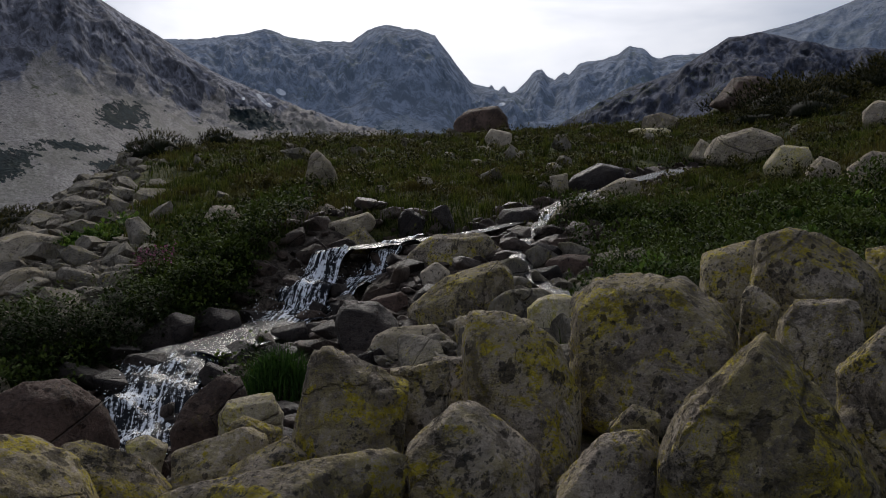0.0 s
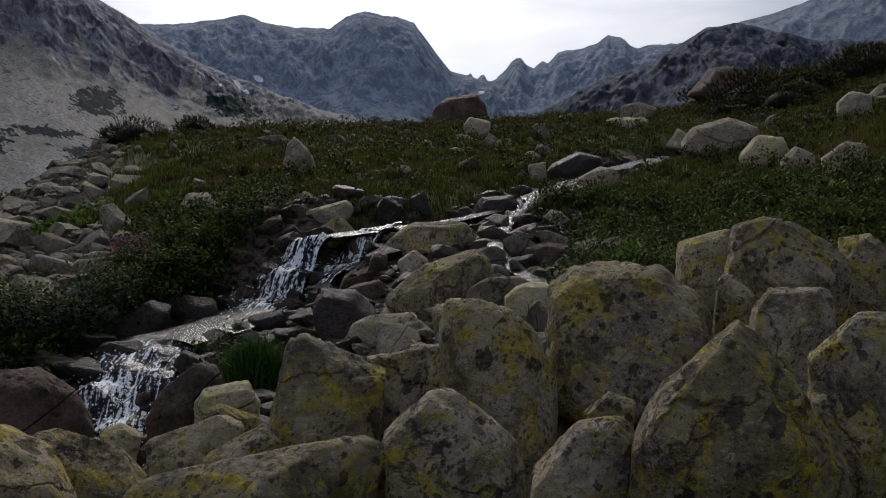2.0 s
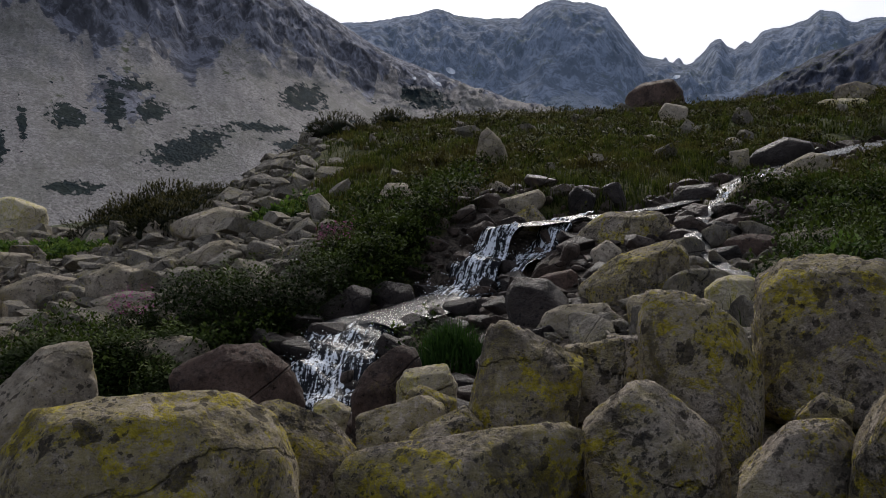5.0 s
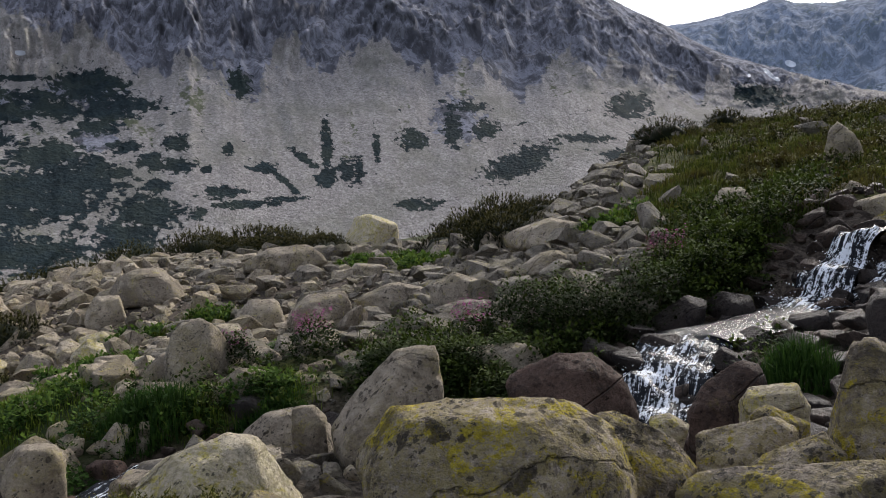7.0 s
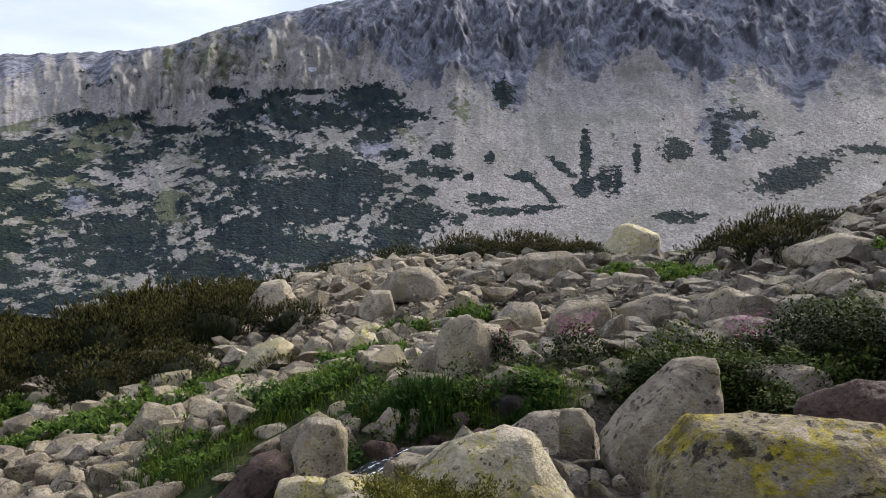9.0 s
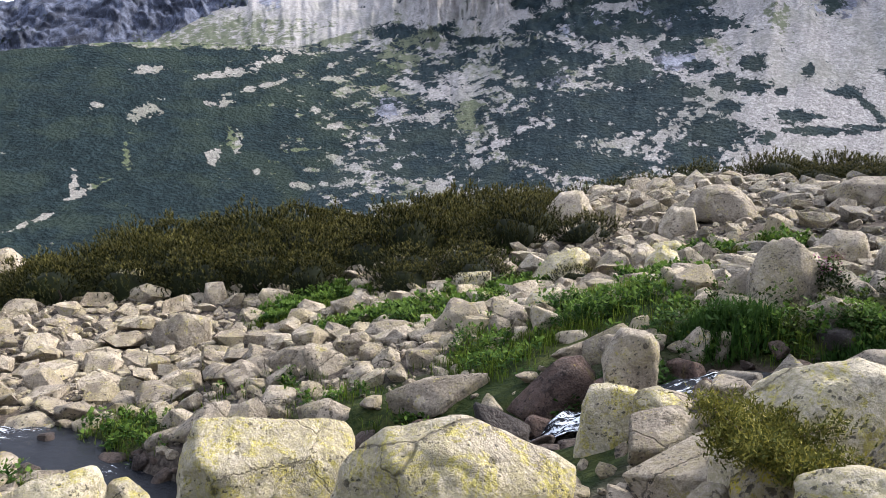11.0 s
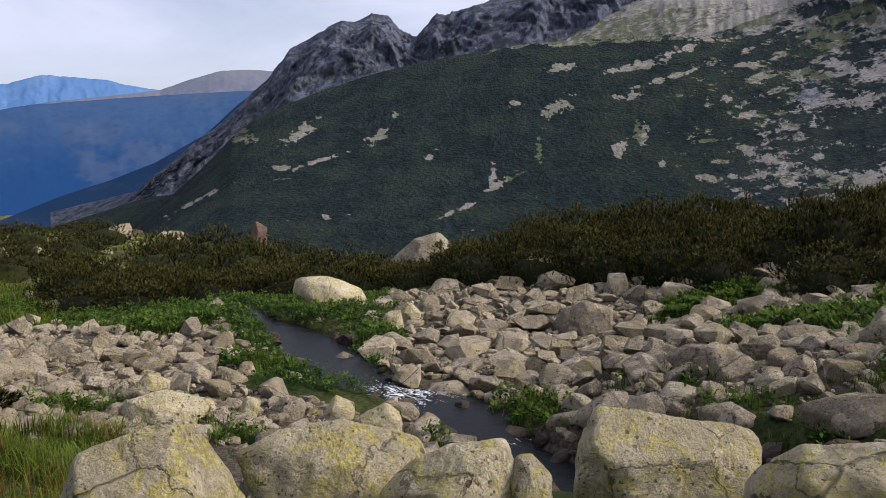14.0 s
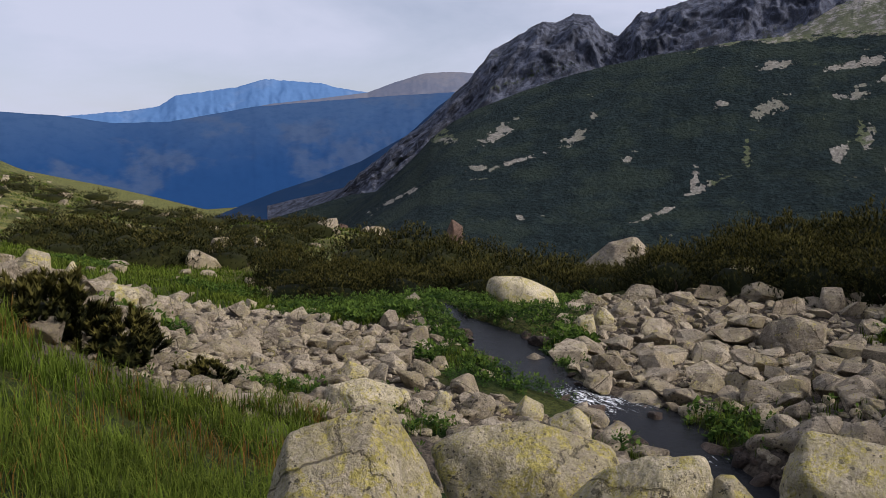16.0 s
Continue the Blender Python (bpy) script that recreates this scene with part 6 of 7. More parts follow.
g = np.random.default_rng(5)
N_TRY = 165000
cand_az = g.uniform(-30, 146, N_TRY)
cand_r = np.sqrt(g.uniform(2.2 ** 2, 34 ** 2, N_TRY))
near_more = g.uniform(0, 1, N_TRY) < 0.35
cand_r[near_more] = np.sqrt(g.uniform(2.2 ** 2, 16 ** 2, near_more.sum()))
cx, cy = polar(cand_az, cand_r)
share = cover(cx, cy)
d_flow, k_flow = near_path(cx, cy, FLOW, 3)
d_pool, _ = near_path(cx, cy, STILL, 2)
on_ledge = (np.abs(cand_az) < 13) & (cand_r > 5.4) & (cand_r < 12.3) & (d_flow < 1.6)
brook = (np.abs(d_flow - 0.12) < 0.35) | on_ledge
share = np.maximum(share, np.where(brook, 0.8, 0.03))
share = np.where(d_pool < 0.12, np.where(d_pool > -0.12, 0.75, 0.10), share)
share = np.where((d_flow < -0.12), 0.30, share)
share = np.where((cand_az > 114) & (cand_r < 8.5), 0.0, share)
keep = g.uniform(0, 1, N_TRY) < share ** 1.5
cx, cy, cr = cx[keep], cy[keep], cand_r[keep]
brook, in_pool = brook[keep], d_pool[keep]
size = np.clip(g.lognormal(math.log(0.094), 0.66, len(cx)), 0.042, 0.50) * (1 + 0.35 * smooth(12, 30, cr))
size = size * np.where(np.degrees(np.arctan2(-cx, cy)) > 106, 0.62, 0.82)
size = np.where(brook | (in_pool < 0.3), np.minimum(size, 0.26), size)
order = np.argsort(-size)
cz = land(cx, cy)
stones = []
for k in order:
    if plan.free(cx[k], cy[k], size[k], 0.66):
        plan.add(cx[k], cy[k], size[k])
        stones.append((cx[k], cy[k], cz[k], size[k], cr[k], bool(brook[k]) or in_pool[k] < 0.25))


def stone_pose(x, y, z, s):
    turn = Euler((g.normal(0, 0.30), g.normal(0, 0.30), g.uniform(0, 6.28)))
    return Matrix.LocRotScale((x, y, z + s * g.uniform(-0.05, 0.35)), turn, (s, s, s * g.uniform(0.8, 1.15)))


# scattered stones on the dry turf farther out
for _ in range(520):
    a_, r_ = g.uniform(106, 148), math.sqrt(g.uniform(24 ** 2, 85 ** 2))
    x_, y_ = (float(q) for q in polar(a_, r_))
    if fbm(np.array([[x_ / 9, y_ / 9, 3.0]]), 3)[0] > g.uniform(-0.25, 0.35):
        s_ = min(g.lognormal(math.log(0.36), 0.5), 1.0)
        if plan.free(x_, y_, s_, 0.7):
            plan.add(x_, y_, s_)
            stones.append((x_, y_, float(land(x_, y_)[0]), s_, r_, False))

# rocks that stand out of the meadow above the brook
for _ in range(150):
    a_, r_ = g.uniform(-34, 17), math.sqrt(g.uniform(11.5 ** 2, 33 ** 2))
    x_, y_ = (float(q) for q in polar(a_, r_))
    s_ = min(g.lognormal(math.log(0.17), 0.5), 0.55)
    if plan.free(x_, y_, s_, 0.8) and near_path(x_, y_, FLOW, 3)[0][0] > 0.3:
        plan.add(x_, y_, s_)
        stones.append((x_, y_, float(land(x_, y_)[0]) + 0.05, s_, r_, False))

# the biggest as seen from the path are things of their own
rank = sorted(range(len(stones)), key=lambda k: -stones[k][3] / stones[k][4])
alone = set([k for k in rank if not stones[k][5]][:225])
alone_wet = set([k for k in rank if stones[k][5]][:60])
heap_v, heap_f, wet_v, wet_f, n_heap, n_wet = [], [], [], [], 0, 0
up_v, up_f, n_up = [], [], 0


def of_moraine(x, y):
    """The darker stones upstream, some of them mingling with the pale field."""
    return math.degrees(math.atan2(-x, y)) + 9 * math.sin(7 * x + 5 * y) < 49


for k, (x, y, z, s, r, wet) in enumerate(stones):
    b = int(g.integers(len(BLOCKS)))
    m = stone_pose(x, y, z, s)
    if k in alone:
        ob = new("stone", (MORAINE_BLOCKS if of_moraine(x, y) else BLOCKS)[b])
        ob.matrix_world = m
        tagged(ob, "weathered grey stone of the moraine, spotted with lichen" if of_moraine(x, y) else "angular pale grey granite stone in the boulder field", "stone", "stones of the boulder field")
        continue
    if k in alone_wet:
        deep_wet = y > 5 and b % 3
        ob = new("wet_stone", (WET_BLOCKS if deep_wet else BROWN_BLOCKS)[b % 8])
        ob.matrix_world = m
        tagged(ob, "dark wet rock washed by the brook" if deep_wet else "damp brown stone at the edge of the brook", "stone", "wet stones of the brook")
        continue
    far = r > 13
    q = (PLAIN_V if far else BLOCK_V)[b] @ np.array(m.to_3x3()).T + np.array(m.translation)
    f = (PLAIN_F if far else BLOCK_F)[b]
    if wet:
        wet_v.append(q), wet_f.append(f + n_wet)
        n_wet += len(q)
    elif of_moraine(x, y):
        up_v.append(q), up_f.append(f + n_up)
        n_up += len(q)
    else:
        heap_v.append(q), heap_f.append(f + n_heap)
        n_heap += len(q)
tagged(new("rubble", mesh_of("rubble", np.concatenate(heap_v), np.concatenate(heap_f), ROCK_RUBBLE, False)),
       "loose pale grey granite rubble between the boulders", "rubble", kind="stuff")
tagged(new("rubble", mesh_of("rubble", np.concatenate(up_v), np.concatenate(up_f), ROCK_MORAINE, False)),
       "loose grey lichen-spotted rubble of the moraine", "rubble", kind="stuff")
for x, y, s, lift in ((-1.25, 9.85, 0.20, 0.10), (-1.62, 9.62, 0.15, 0.10), (-1.45, 9.4, 0.17, 0.05), (-1.35, 10.15, 0.22, 0.0), (-1.95, 9.9, 0.20, 0.0), (-2.2, 9.5, 0.24, 0.0), (-1.15, 9.35, 0.22, 0.02), (-0.55, 10.2, 0.2, 0.0), (-2.45, 8.9, 0.22, 0.0),
                      (-1.4, 8.8, 0.25, 0.0), (-1.8, 8.35, 0.2, -0.03), (-3.15, 8.0, 0.26, 0.0), (-3.3, 7.5, 0.30, 0.0), (-2.05, 7.5, 0.25, 0.0), (-2.9, 6.75, 0.18, 0.06), (-2.3, 6.9, 0.13, 0.06), (-2.05, 6.5, 0.24, 0.0), (-3.0, 6.3, 0.26, -0.05)):
    ob = new("wet_stone", WET_BLOCKS[int(g.integers(8))])
    ob.matrix_world = stone_pose(x, y, float(land(x, y)[0]) + lift, s)
    tagged(ob, "dark wet rock splitting the white water", "stone", "wet stones of the brook")
ROCK_COBBLE = granite("brook_stones", (0.10, 0.070, 0.052), (0.04, 0.029, 0.022), 0.0, 0.2, wet=0.5, island=True)
tagged(new("brook_stones", mesh_of("brook_stones", np.concatenate(wet_v), np.concatenate(wet_f), ROCK_COBBLE, False)),
       "damp brown stones along the brook and pool", "stones", kind="stuff")
print("stones", len(stones), "triangles", sum(map(len, heap_f)) + sum(map(len, wet_f)))

# ---- water ----
def water_material():
    m = Mat("brook_water")
    comb = m.t.nodes.new("ShaderNodeCombineXYZ")
    m.put(comb.inputs[0], m.math("MULTIPLY", m.value("flow_u"), 14.0))
    m.put(comb.inputs[1], m.math("MULTIPLY", m.value("flow_s"), 2.2))
    streak = m.noise(1.6, 6, 0.65, 0.6, vec=comb.outputs[0])
    bubbles = m.noise(24, 5, 0.7)
    white = m.band(m.math("ADD", m.math("MULTIPLY", m.value("foam"), 0.43), m.math("MULTIPLY", m.band(m.value("foam"), 0.04, 0.30), m.math("ADD", m.math("MULTIPLY", m.math("SUBTRACT", streak, 0.5), 1.9), m.math("MULTIPLY", m.math("SUBTRACT", bubbles, 0.5), 1.2)))), 0.34, 0.58)
    col = m.mix(white, (0.012, 0.013, 0.015), (0.74, 0.77, 0.80))
    m.b.inputs["IOR"].default_value = 1.13
    m.bump(m.math("ADD", m.noise(7, 3), m.math("ADD", m.math("MULTIPLY", streak, 0.6), m.math("MULTIPLY", bubbles, 0.2))), 0.6, 0.04)
    return m.done(col, m.band(white, 0, 1, 0.22, 0.85), 0.5)


WATER = water_material()


def ribbon(name, path, label, cols=15, rough=1.0):
    """Running water along a path of x, y, height, half width: white where it is steep."""
    n = len(path)
    tang = np.gradient(path[:, :2], axis=0)
    tang /= np.linalg.norm(tang, axis=1)[:, None] + 1e-9
    side = np.stack([tang[:, 1], -tang[:, 0]], -1)
    s = np.r_[0, np.cumsum(np.linalg.norm(np.diff(path[:, :3], axis=0), axis=1))]
    run = np.r_[0, np.hypot(*np.diff(path[:, :2], axis=0).T)] + 1e-9
    fall = np.clip(-np.gradient(path[:, 2]) / run, 0, 2)
    fall = np.convolve(np.pad(fall, 4, mode="edge"), np.ones(9) / 9, mode="valid")
    if name == "water_pool":
        fall = 0.34 * np.exp(-((path[:, 0] + 11.95) / 0.45) ** 2) + 0.2 * np.exp(-((path[:, 0] + 10.3) / 0.3) ** 2)
    u = np.linspace(-1, 1, cols)
    w = path[:, 3] * (1 + 0.25 * noise3(np.stack([s * 1.7, 0 * s, 0 * s + 3], -1)))
    P = path[:, None, :2] + side[:, None] * (u[None, :, None] * w[:, None, None])
    q = np.stack([P[..., 0] * 5, P[..., 1] * 5, 0 * P[..., 0]], -1)
    lip = path[:, 2][:, None] + 0.16 * fbm(np.stack([P[..., 0] * 2.6, P[..., 1] * 2.6, 0 * P[..., 0] + 8], -1), 3) * smooth(0.15, 0.5, fall)[:, None]
    drop_ = 0.6 * stepped(lip) + 0.4 * lip
    z = drop_ + rough * (0.010 + 0.05 * np.minimum(fall, 1))[:, None] * fbm(q, 4, 0.6) + (0.13 * smooth(0.1, 0.5, fall))[:, None] * fbm(np.stack([q[..., 0] * 0.55, q[..., 1] * 0.55, 0 * q[..., 0] + 4], -1), 3) - (0.10 * w)[:, None] * np.abs(u[None]) ** 3
    foam = (smooth(0.06, 0.42, fall)[:, None] + 0 * u) * (1 - 0.3 * np.abs(u)) + 0.05
    after = np.convolve(np.pad(smooth(0.3, 0.7, fall), (8, 0), mode="edge"), np.ones(9) / 9, mode="valid")
    foam = np.maximum(foam, 0.75 * after[:, None] * (1 - 0.4 * np.abs(u)))
    V = np.concatenate([P, z[..., None]], -1).reshape(-1, 3)
    ob = new(name, mesh_of(name, V, grid_faces(n, cols)[:, ::-1], WATER, values={"foam": foam, "flow_u": (u[None] * w[:, None]), "flow_s": s[:, None] + 0 * u}))
    return tagged(ob, label, "water", kind="structure")


ribbon("water_brook", along(STREAM, 0.035), "mountain brook falling white over dark rocks", 31)
ribbon("water_fork", along(BRANCH, 0.035), "side cascade of the mountain brook", 15)
ribbon("water_rill", along(SIDE, 0.05), "narrow rill glinting between wet stones", 9)
pool_path = along([(p[0], p[1], POOL_Z, p[2] * 2.6) for p in POOL], 0.05)
ribbon("water_pool", pool_path, "shallow dark brook pool with small ripples", 31, 0.7)

# splashes at the feet of the falls
drop_v, drop_f = [], []
g = np.random.default_rng(8)
tet = np.array([(1, 1, 1), (1, -1, -1), (-1, 1, -1), (-1, -1, 1)]) * 0.5
for x, y, z, spread, count in ((-2.45, 6.55, 4.02, 0.22, 260), (-1.8, 9.25, 4.72, 0.26, 160), (-2.58, 7.2, 4.34, 0.2, 160), (-1.0, 10.1, 5.05, 0.2, 120), (-1.55, 9.95, 5.1, 0.14, 120)):
    for _ in range(count):
        c = np.array([x, y, z]) + g.normal(0, 1, 3) * (spread, spread, 0.10)
        q = tet * g.uniform(0.004, 0.013) + c
        drop_f += [(len(drop_v) + a, len(drop_v) + b, len(drop_v) + c_) for a, b, c_ in ((0, 1, 2), (0, 3, 1), (0, 2, 3), (1, 3, 2))]
        drop_v += list(q)
SPRAY = Mat("spray").done((0.8, 0.83, 0.86), 0.4)
tagged(new("spray", mesh_of("spray", drop_v, drop_f, SPRAY)), "white water drops thrown up by the falls", "spray", kind="stuff")

# ---- plants ----
def leaf_material(name, dark, light, tip=None, through=0.35, rust=0.0):
    m = Mat(name)
    c = m.mix(m.chance(True), dark, light)
    c = m.mix(m.band(m.noise(0.9, 4), 0.35, 0.65, 0, 0.6), c, tuple(0.75 * a for a in dark))
    c = m.mix(m.band(m.noise(0.45, 6, 0.62), 0.50, 0.62, 0, 0.65 * rust), c, (0.085, 0.062, 0.020))
    # paler blade ends in grass; in herbs and mounds painted top light
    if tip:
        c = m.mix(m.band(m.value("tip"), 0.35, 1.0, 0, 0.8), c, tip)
    m.put(m.b.inputs["Subsurface Weight"], 0.0)
    mat = m.done(c, 0.8, 0.08)
    tr = m.t.nodes.new("ShaderNodeBsdfTranslucent")
    m.put(tr.inputs["Color"], c)
    mx = m.t.nodes.new("ShaderNodeMixShader")
    mx.inputs[0].default_value = through
    m.t.links.new(m.b.outputs[0], mx.inputs[1])
    m.t.links.new(tr.outputs[0], mx.inputs[2])
    m.t.links.new(mx.outputs[0], m.t.nodes["Material Output"].inputs[0])
    return mat


GRASS = leaf_material("grass_blades", (0.032, 0.052, 0.006), (0.130, 0.195, 0.022), (0.21, 0.26, 0.04), rust=0.12)
GRASS_MEADOW = leaf_material("meadow_grass_blades", (0.022, 0.034, 0.005), (0.068, 0.088, 0.014), (0.14, 0.14, 0.03), rust=1.0)
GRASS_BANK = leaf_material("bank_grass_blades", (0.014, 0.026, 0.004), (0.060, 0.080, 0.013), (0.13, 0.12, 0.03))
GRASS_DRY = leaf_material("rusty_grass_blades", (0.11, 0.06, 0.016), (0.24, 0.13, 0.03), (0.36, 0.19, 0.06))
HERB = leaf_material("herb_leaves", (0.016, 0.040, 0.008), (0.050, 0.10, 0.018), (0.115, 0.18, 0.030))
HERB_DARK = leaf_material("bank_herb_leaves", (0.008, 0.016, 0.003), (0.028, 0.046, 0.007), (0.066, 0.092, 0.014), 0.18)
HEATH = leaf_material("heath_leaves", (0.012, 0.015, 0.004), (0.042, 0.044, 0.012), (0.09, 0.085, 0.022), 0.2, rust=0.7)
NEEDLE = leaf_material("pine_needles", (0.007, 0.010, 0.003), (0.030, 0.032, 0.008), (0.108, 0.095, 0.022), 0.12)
NEEDLE_BROWN = leaf_material("juniper_needles", (0.05, 0.058, 0.012), (0.12, 0.12, 0.024), (0.24, 0.21, 0.04), 0.2)
BARK = Mat("pine_bark").done((0.10, 0.075, 0.055), 0.9)
PETAL = leaf_material("pink_petals", (0.26, 0.05, 0.15), (0.42, 0.11, 0.27))
PETAL_WHITE = leaf_material("white_petals", (0.45, 0.45, 0.38), (0.62, 0.62, 0.52))


def blades(g, x, y, z, length, width, droop=0.5):
    """Grass blades from arrays of roots: five corners and three triangles each."""
    n = len(x)
    a, b = g.uniform(0, 6.28, n), g.uniform(0.1, 1.0, n) * droop
    L = length * g.uniform(0.55, 1.15, n)
    out_, across = np.stack([np.cos(a), np.sin(a), 0 * a], -1), np.stack([-np.sin(a), np.cos(a), 0 * a], -1)
    up_ = np.array([0, 0, 1.0])
    p0 = np.stack([x, y, z], -1)
    p1 = p0 + (out_ * (0.22 * b)[:, None] + up_ * 0.55) * L[:, None]
    p2 = p0 + (out_ * (0.85 * b)[:, None] + up_ * (1.0 - 0.38 * b)[:, None]) * L[:, None]
    w = (across * (width * g.uniform(0.7, 1.3, n))[:, None])
    V = np.stack([p0 - w, p0 + w, p1 - w * 0.8, p1 + w * 0.8, p2], 1).reshape(-1, 3)
    k = np.arange(n)[:, None] * 5
    F = np.stack([k + [0, 1, 3], k + [0, 3, 2], k + [2, 3, 4]], 1).reshape(-1, 3)
    return V, F, np.tile([0, 0, 0.45, 0.45, 1.0], n)


def leaves(g, x, y, z, size, slender=0.4, rise=0.5):
    """Broad leaves, folded along the rib: two triangles each."""
    n = len(x)
    a = g.uniform(0, 6.28, n)
    tilt = g.normal(rise, 0.35, n)
    out_ = np.stack([np.cos(a) * np.cos(tilt), np.sin(a) * np.cos(tilt), np.sin(tilt)], -1)
    across = np.stack([-np.sin(a), np.cos(a), 0 * a], -1)
    nor = np.cross(out_, across)
    L = size * g.uniform(0.6, 1.3, n)
    W = L * slender * g.uniform(0.8, 1.2, n)
    p0 = np.stack([x, y, z], -1)
    mid = p0 + out_ * (L * 0.5)[:, None] + nor * (W * -0.22)[:, None]
    tip = p0 + out_ * L[:, None] - np.array([0, 0, 1.0]) * (L * 0.2)[:, None]
    V = np.stack([p0, mid + across * W[:, None] * 0.5, mid - across * W[:, None] * 0.5, tip], 1).reshape(-1, 3)
    k = np.arange(n)[:, None] * 4
    F = np.stack([k + [0, 3, 1], k + [0, 2, 3]], 1).reshape(-1, 3)
    return V, F


FOOT = np.array(FOOTPRINT)


def clear(x, y, margin=0.75):
    """True where no boulder or open water stands."""
    ok = np.ones(len(x), bool)
    for fx, fy, fr, _ in FOOT:
        ok &= np.hypot(x - fx, y - fy) > fr * margin
    ok &= near_path(x, y, FLOW, 3)[0] > 0.24
    ok &= near_path(x, y, FORK, 3)[0] > 0.2
    ok &= near_path(x, y, STILL, 2)[0] > 0.05
    return ok


def sow(g, az0, az1, r0, r1, per_m2, stone_max=0.45, clumps=0.0, margin=0.75):
    """Random places in a sector of the plan, thinned where stones lie."""
    n = int(radians(az1 - az0) * (r1 * r1 - r0 * r0) / 2 * per_m2)
    az, r = g.uniform(az0, az1, n), np.sqrt(g.uniform(r0 * r0, r1 * r1, n))
    x, y = polar(az, r)
    fade = np.minimum.reduce([(az - az0) * r / 57.3 / 0.7, (az1 - az) * r / 57.3 / 0.7, (r - r0) / 0.6, (r1 - r) / 0.9])
    ok = g.uniform(0, 1, n) < np.clip(fade, 0, 1)
    ok &= cover(x, y) < stone_max
    if clumps:
        ok &= fbm(np.stack([x / 1.4, y / 1.4, 0 * x + 40], -1), 3) > g.uniform(-0.5, 0.5, n) * 0.5 + clumps - 0.5
    x, y = x[ok], y[ok]
    ok = clear(x, y, margin)
    x, y = x[ok], y[ok]
    return x, y, land(x, y)


def sow_green(g, per_m2, low=-0.05):
    """Random places inside the green patches."""
    xs, ys = [], []
    for px, py, pr in GREEN:
        n = int((2 * pr + 0.6) ** 2 * per_m2)
        xs.append(g.uniform(px - pr - 0.3, px + pr + 0.3, n)), ys.append(g.uniform(py - pr - 0.3, py + pr + 0.3, n))
    x, y = np.concatenate(xs), np.concatenate(ys)
    ok = green(x, y) > low
    x, y = x[ok], y[ok]
    ok = clear(x, y, 0.75)
    return x[ok], y[ok], land(x[ok], y[ok])


def stuff(name, parts, material, label, category, top_tones=None):
    V, F, n = [], [], 0
    for v, f in parts:
        V.append(v), F.append(f + n)
        n += len(v)
    if n:
        tagged(new(name, mesh_of(name, np.concatenate(V), np.concatenate(F), material, values={"tip": np.concatenate(top_tones)} if top_tones else None)), label, category, kind="stuff")


def grass(label, areas, material, length, width, droop=0.6, seed=1, tuft=7, spread=0.05):
    g = np.random.default_rng(seed)
    parts, top_tones = [], []
    for area in areas:
        x, y, z = sow_green(g, *area[1:]) if area[0] == "patches" else sow(g, *area)
        n = len(x)
        x, y, z = np.repeat(x, tuft) + g.normal(0, spread, n * tuft), np.repeat(y, tuft) + g.normal(0, spread, n * tuft), np.repeat(z, tuft) - 0.02
        r = np.hypot(x, y)
        tall = length * (0.75 + 0.5 * np.clip(fbm(np.stack([x / 0.9, y / 0.9, 0 * x], -1), 2) + 0.5, 0, 1))
        v, f, t = blades(g, x, y, z, tall, width * np.clip(r / 6, 0.8, 3.5), droop)
        parts.append((v, f)), top_tones.append(t)
    stuff("grass", parts, material, label, "grass", top_tones)


def herbs(label, areas, material, height, size, seed=1, count=14, slender=0.42):
    g = np.random.default_rng(seed)
    parts, top_tones = [], []
    for area in areas:
        x, y, z = sow_green(g, *area[1:]) if area[0] == "patches" else sow(g, *area)
        n = len(x)
        mound = fbm(np.stack([x / 0.55, y / 0.55, 0 * x + seed], -1), 3)
        ok = mound > g.uniform(-0.75, -0.15, n)
        x, y, z, mound = x[ok], y[ok], z[ok], mound[ok]
        n = len(x)
        hgt = height * np.clip(0.75 + 1.5 * mound, 0.25, 1.6) * g.uniform(0.8, 1.15, n)
        X, Y, Z = np.repeat(x, count), np.repeat(y, count), np.repeat(z, count)
        u = g.uniform(0.05, 1, n * count)
        Z = Z + np.repeat(hgt, count) * u
        X, Y = X + g.normal(0, 0.05 * height / 0.3, n * count), Y + g.normal(0, 0.05 * height / 0.3, n * count)
        far = np.clip(np.hypot(X, Y) / 10, 0.85, 1.5)
        parts.append(leaves(g, X, Y, Z, size * far, slender, 0.35 + 0.5 * u))
        # leaves higher in a plant coloured paler, as if lit from above
        top_tones.append(np.repeat(u ** 2, 4))
    stuff("herbs", parts, material, label, "herbs", top_tones)


# bearings and distances of each stand, then plants to the square metre
grass("long green grass on the slope beside the boulders", [(115, 150, 2.3, 6.5, 210, 0.9), (117, 150, 6.5, 10, 120, 0.9)], GRASS, 0.30, 0.0036, 1.0, 1, 8, 0.035)
grass("rust-coloured dry grass mixed into the slope", [(122, 150, 3.5, 6.5, 8, 0.9, 0.3), (118, 150, 5.5, 9.8, 45, 0.9, 0.5)], GRASS_DRY, 0.30, 0.0032, 0.8, 2, 6, 0.04)
grass("short meadow grass above the brook", [(-32, 22, 10.5, 20, 50, 0.5), (-34, 20, 20, 34, 18, 0.5), (-34, -4, 5.5, 11, 40, 0.6, 0.2)], GRASS_MEADOW, 0.23, 0.0034, 1.1, 3, 10, 0.07)
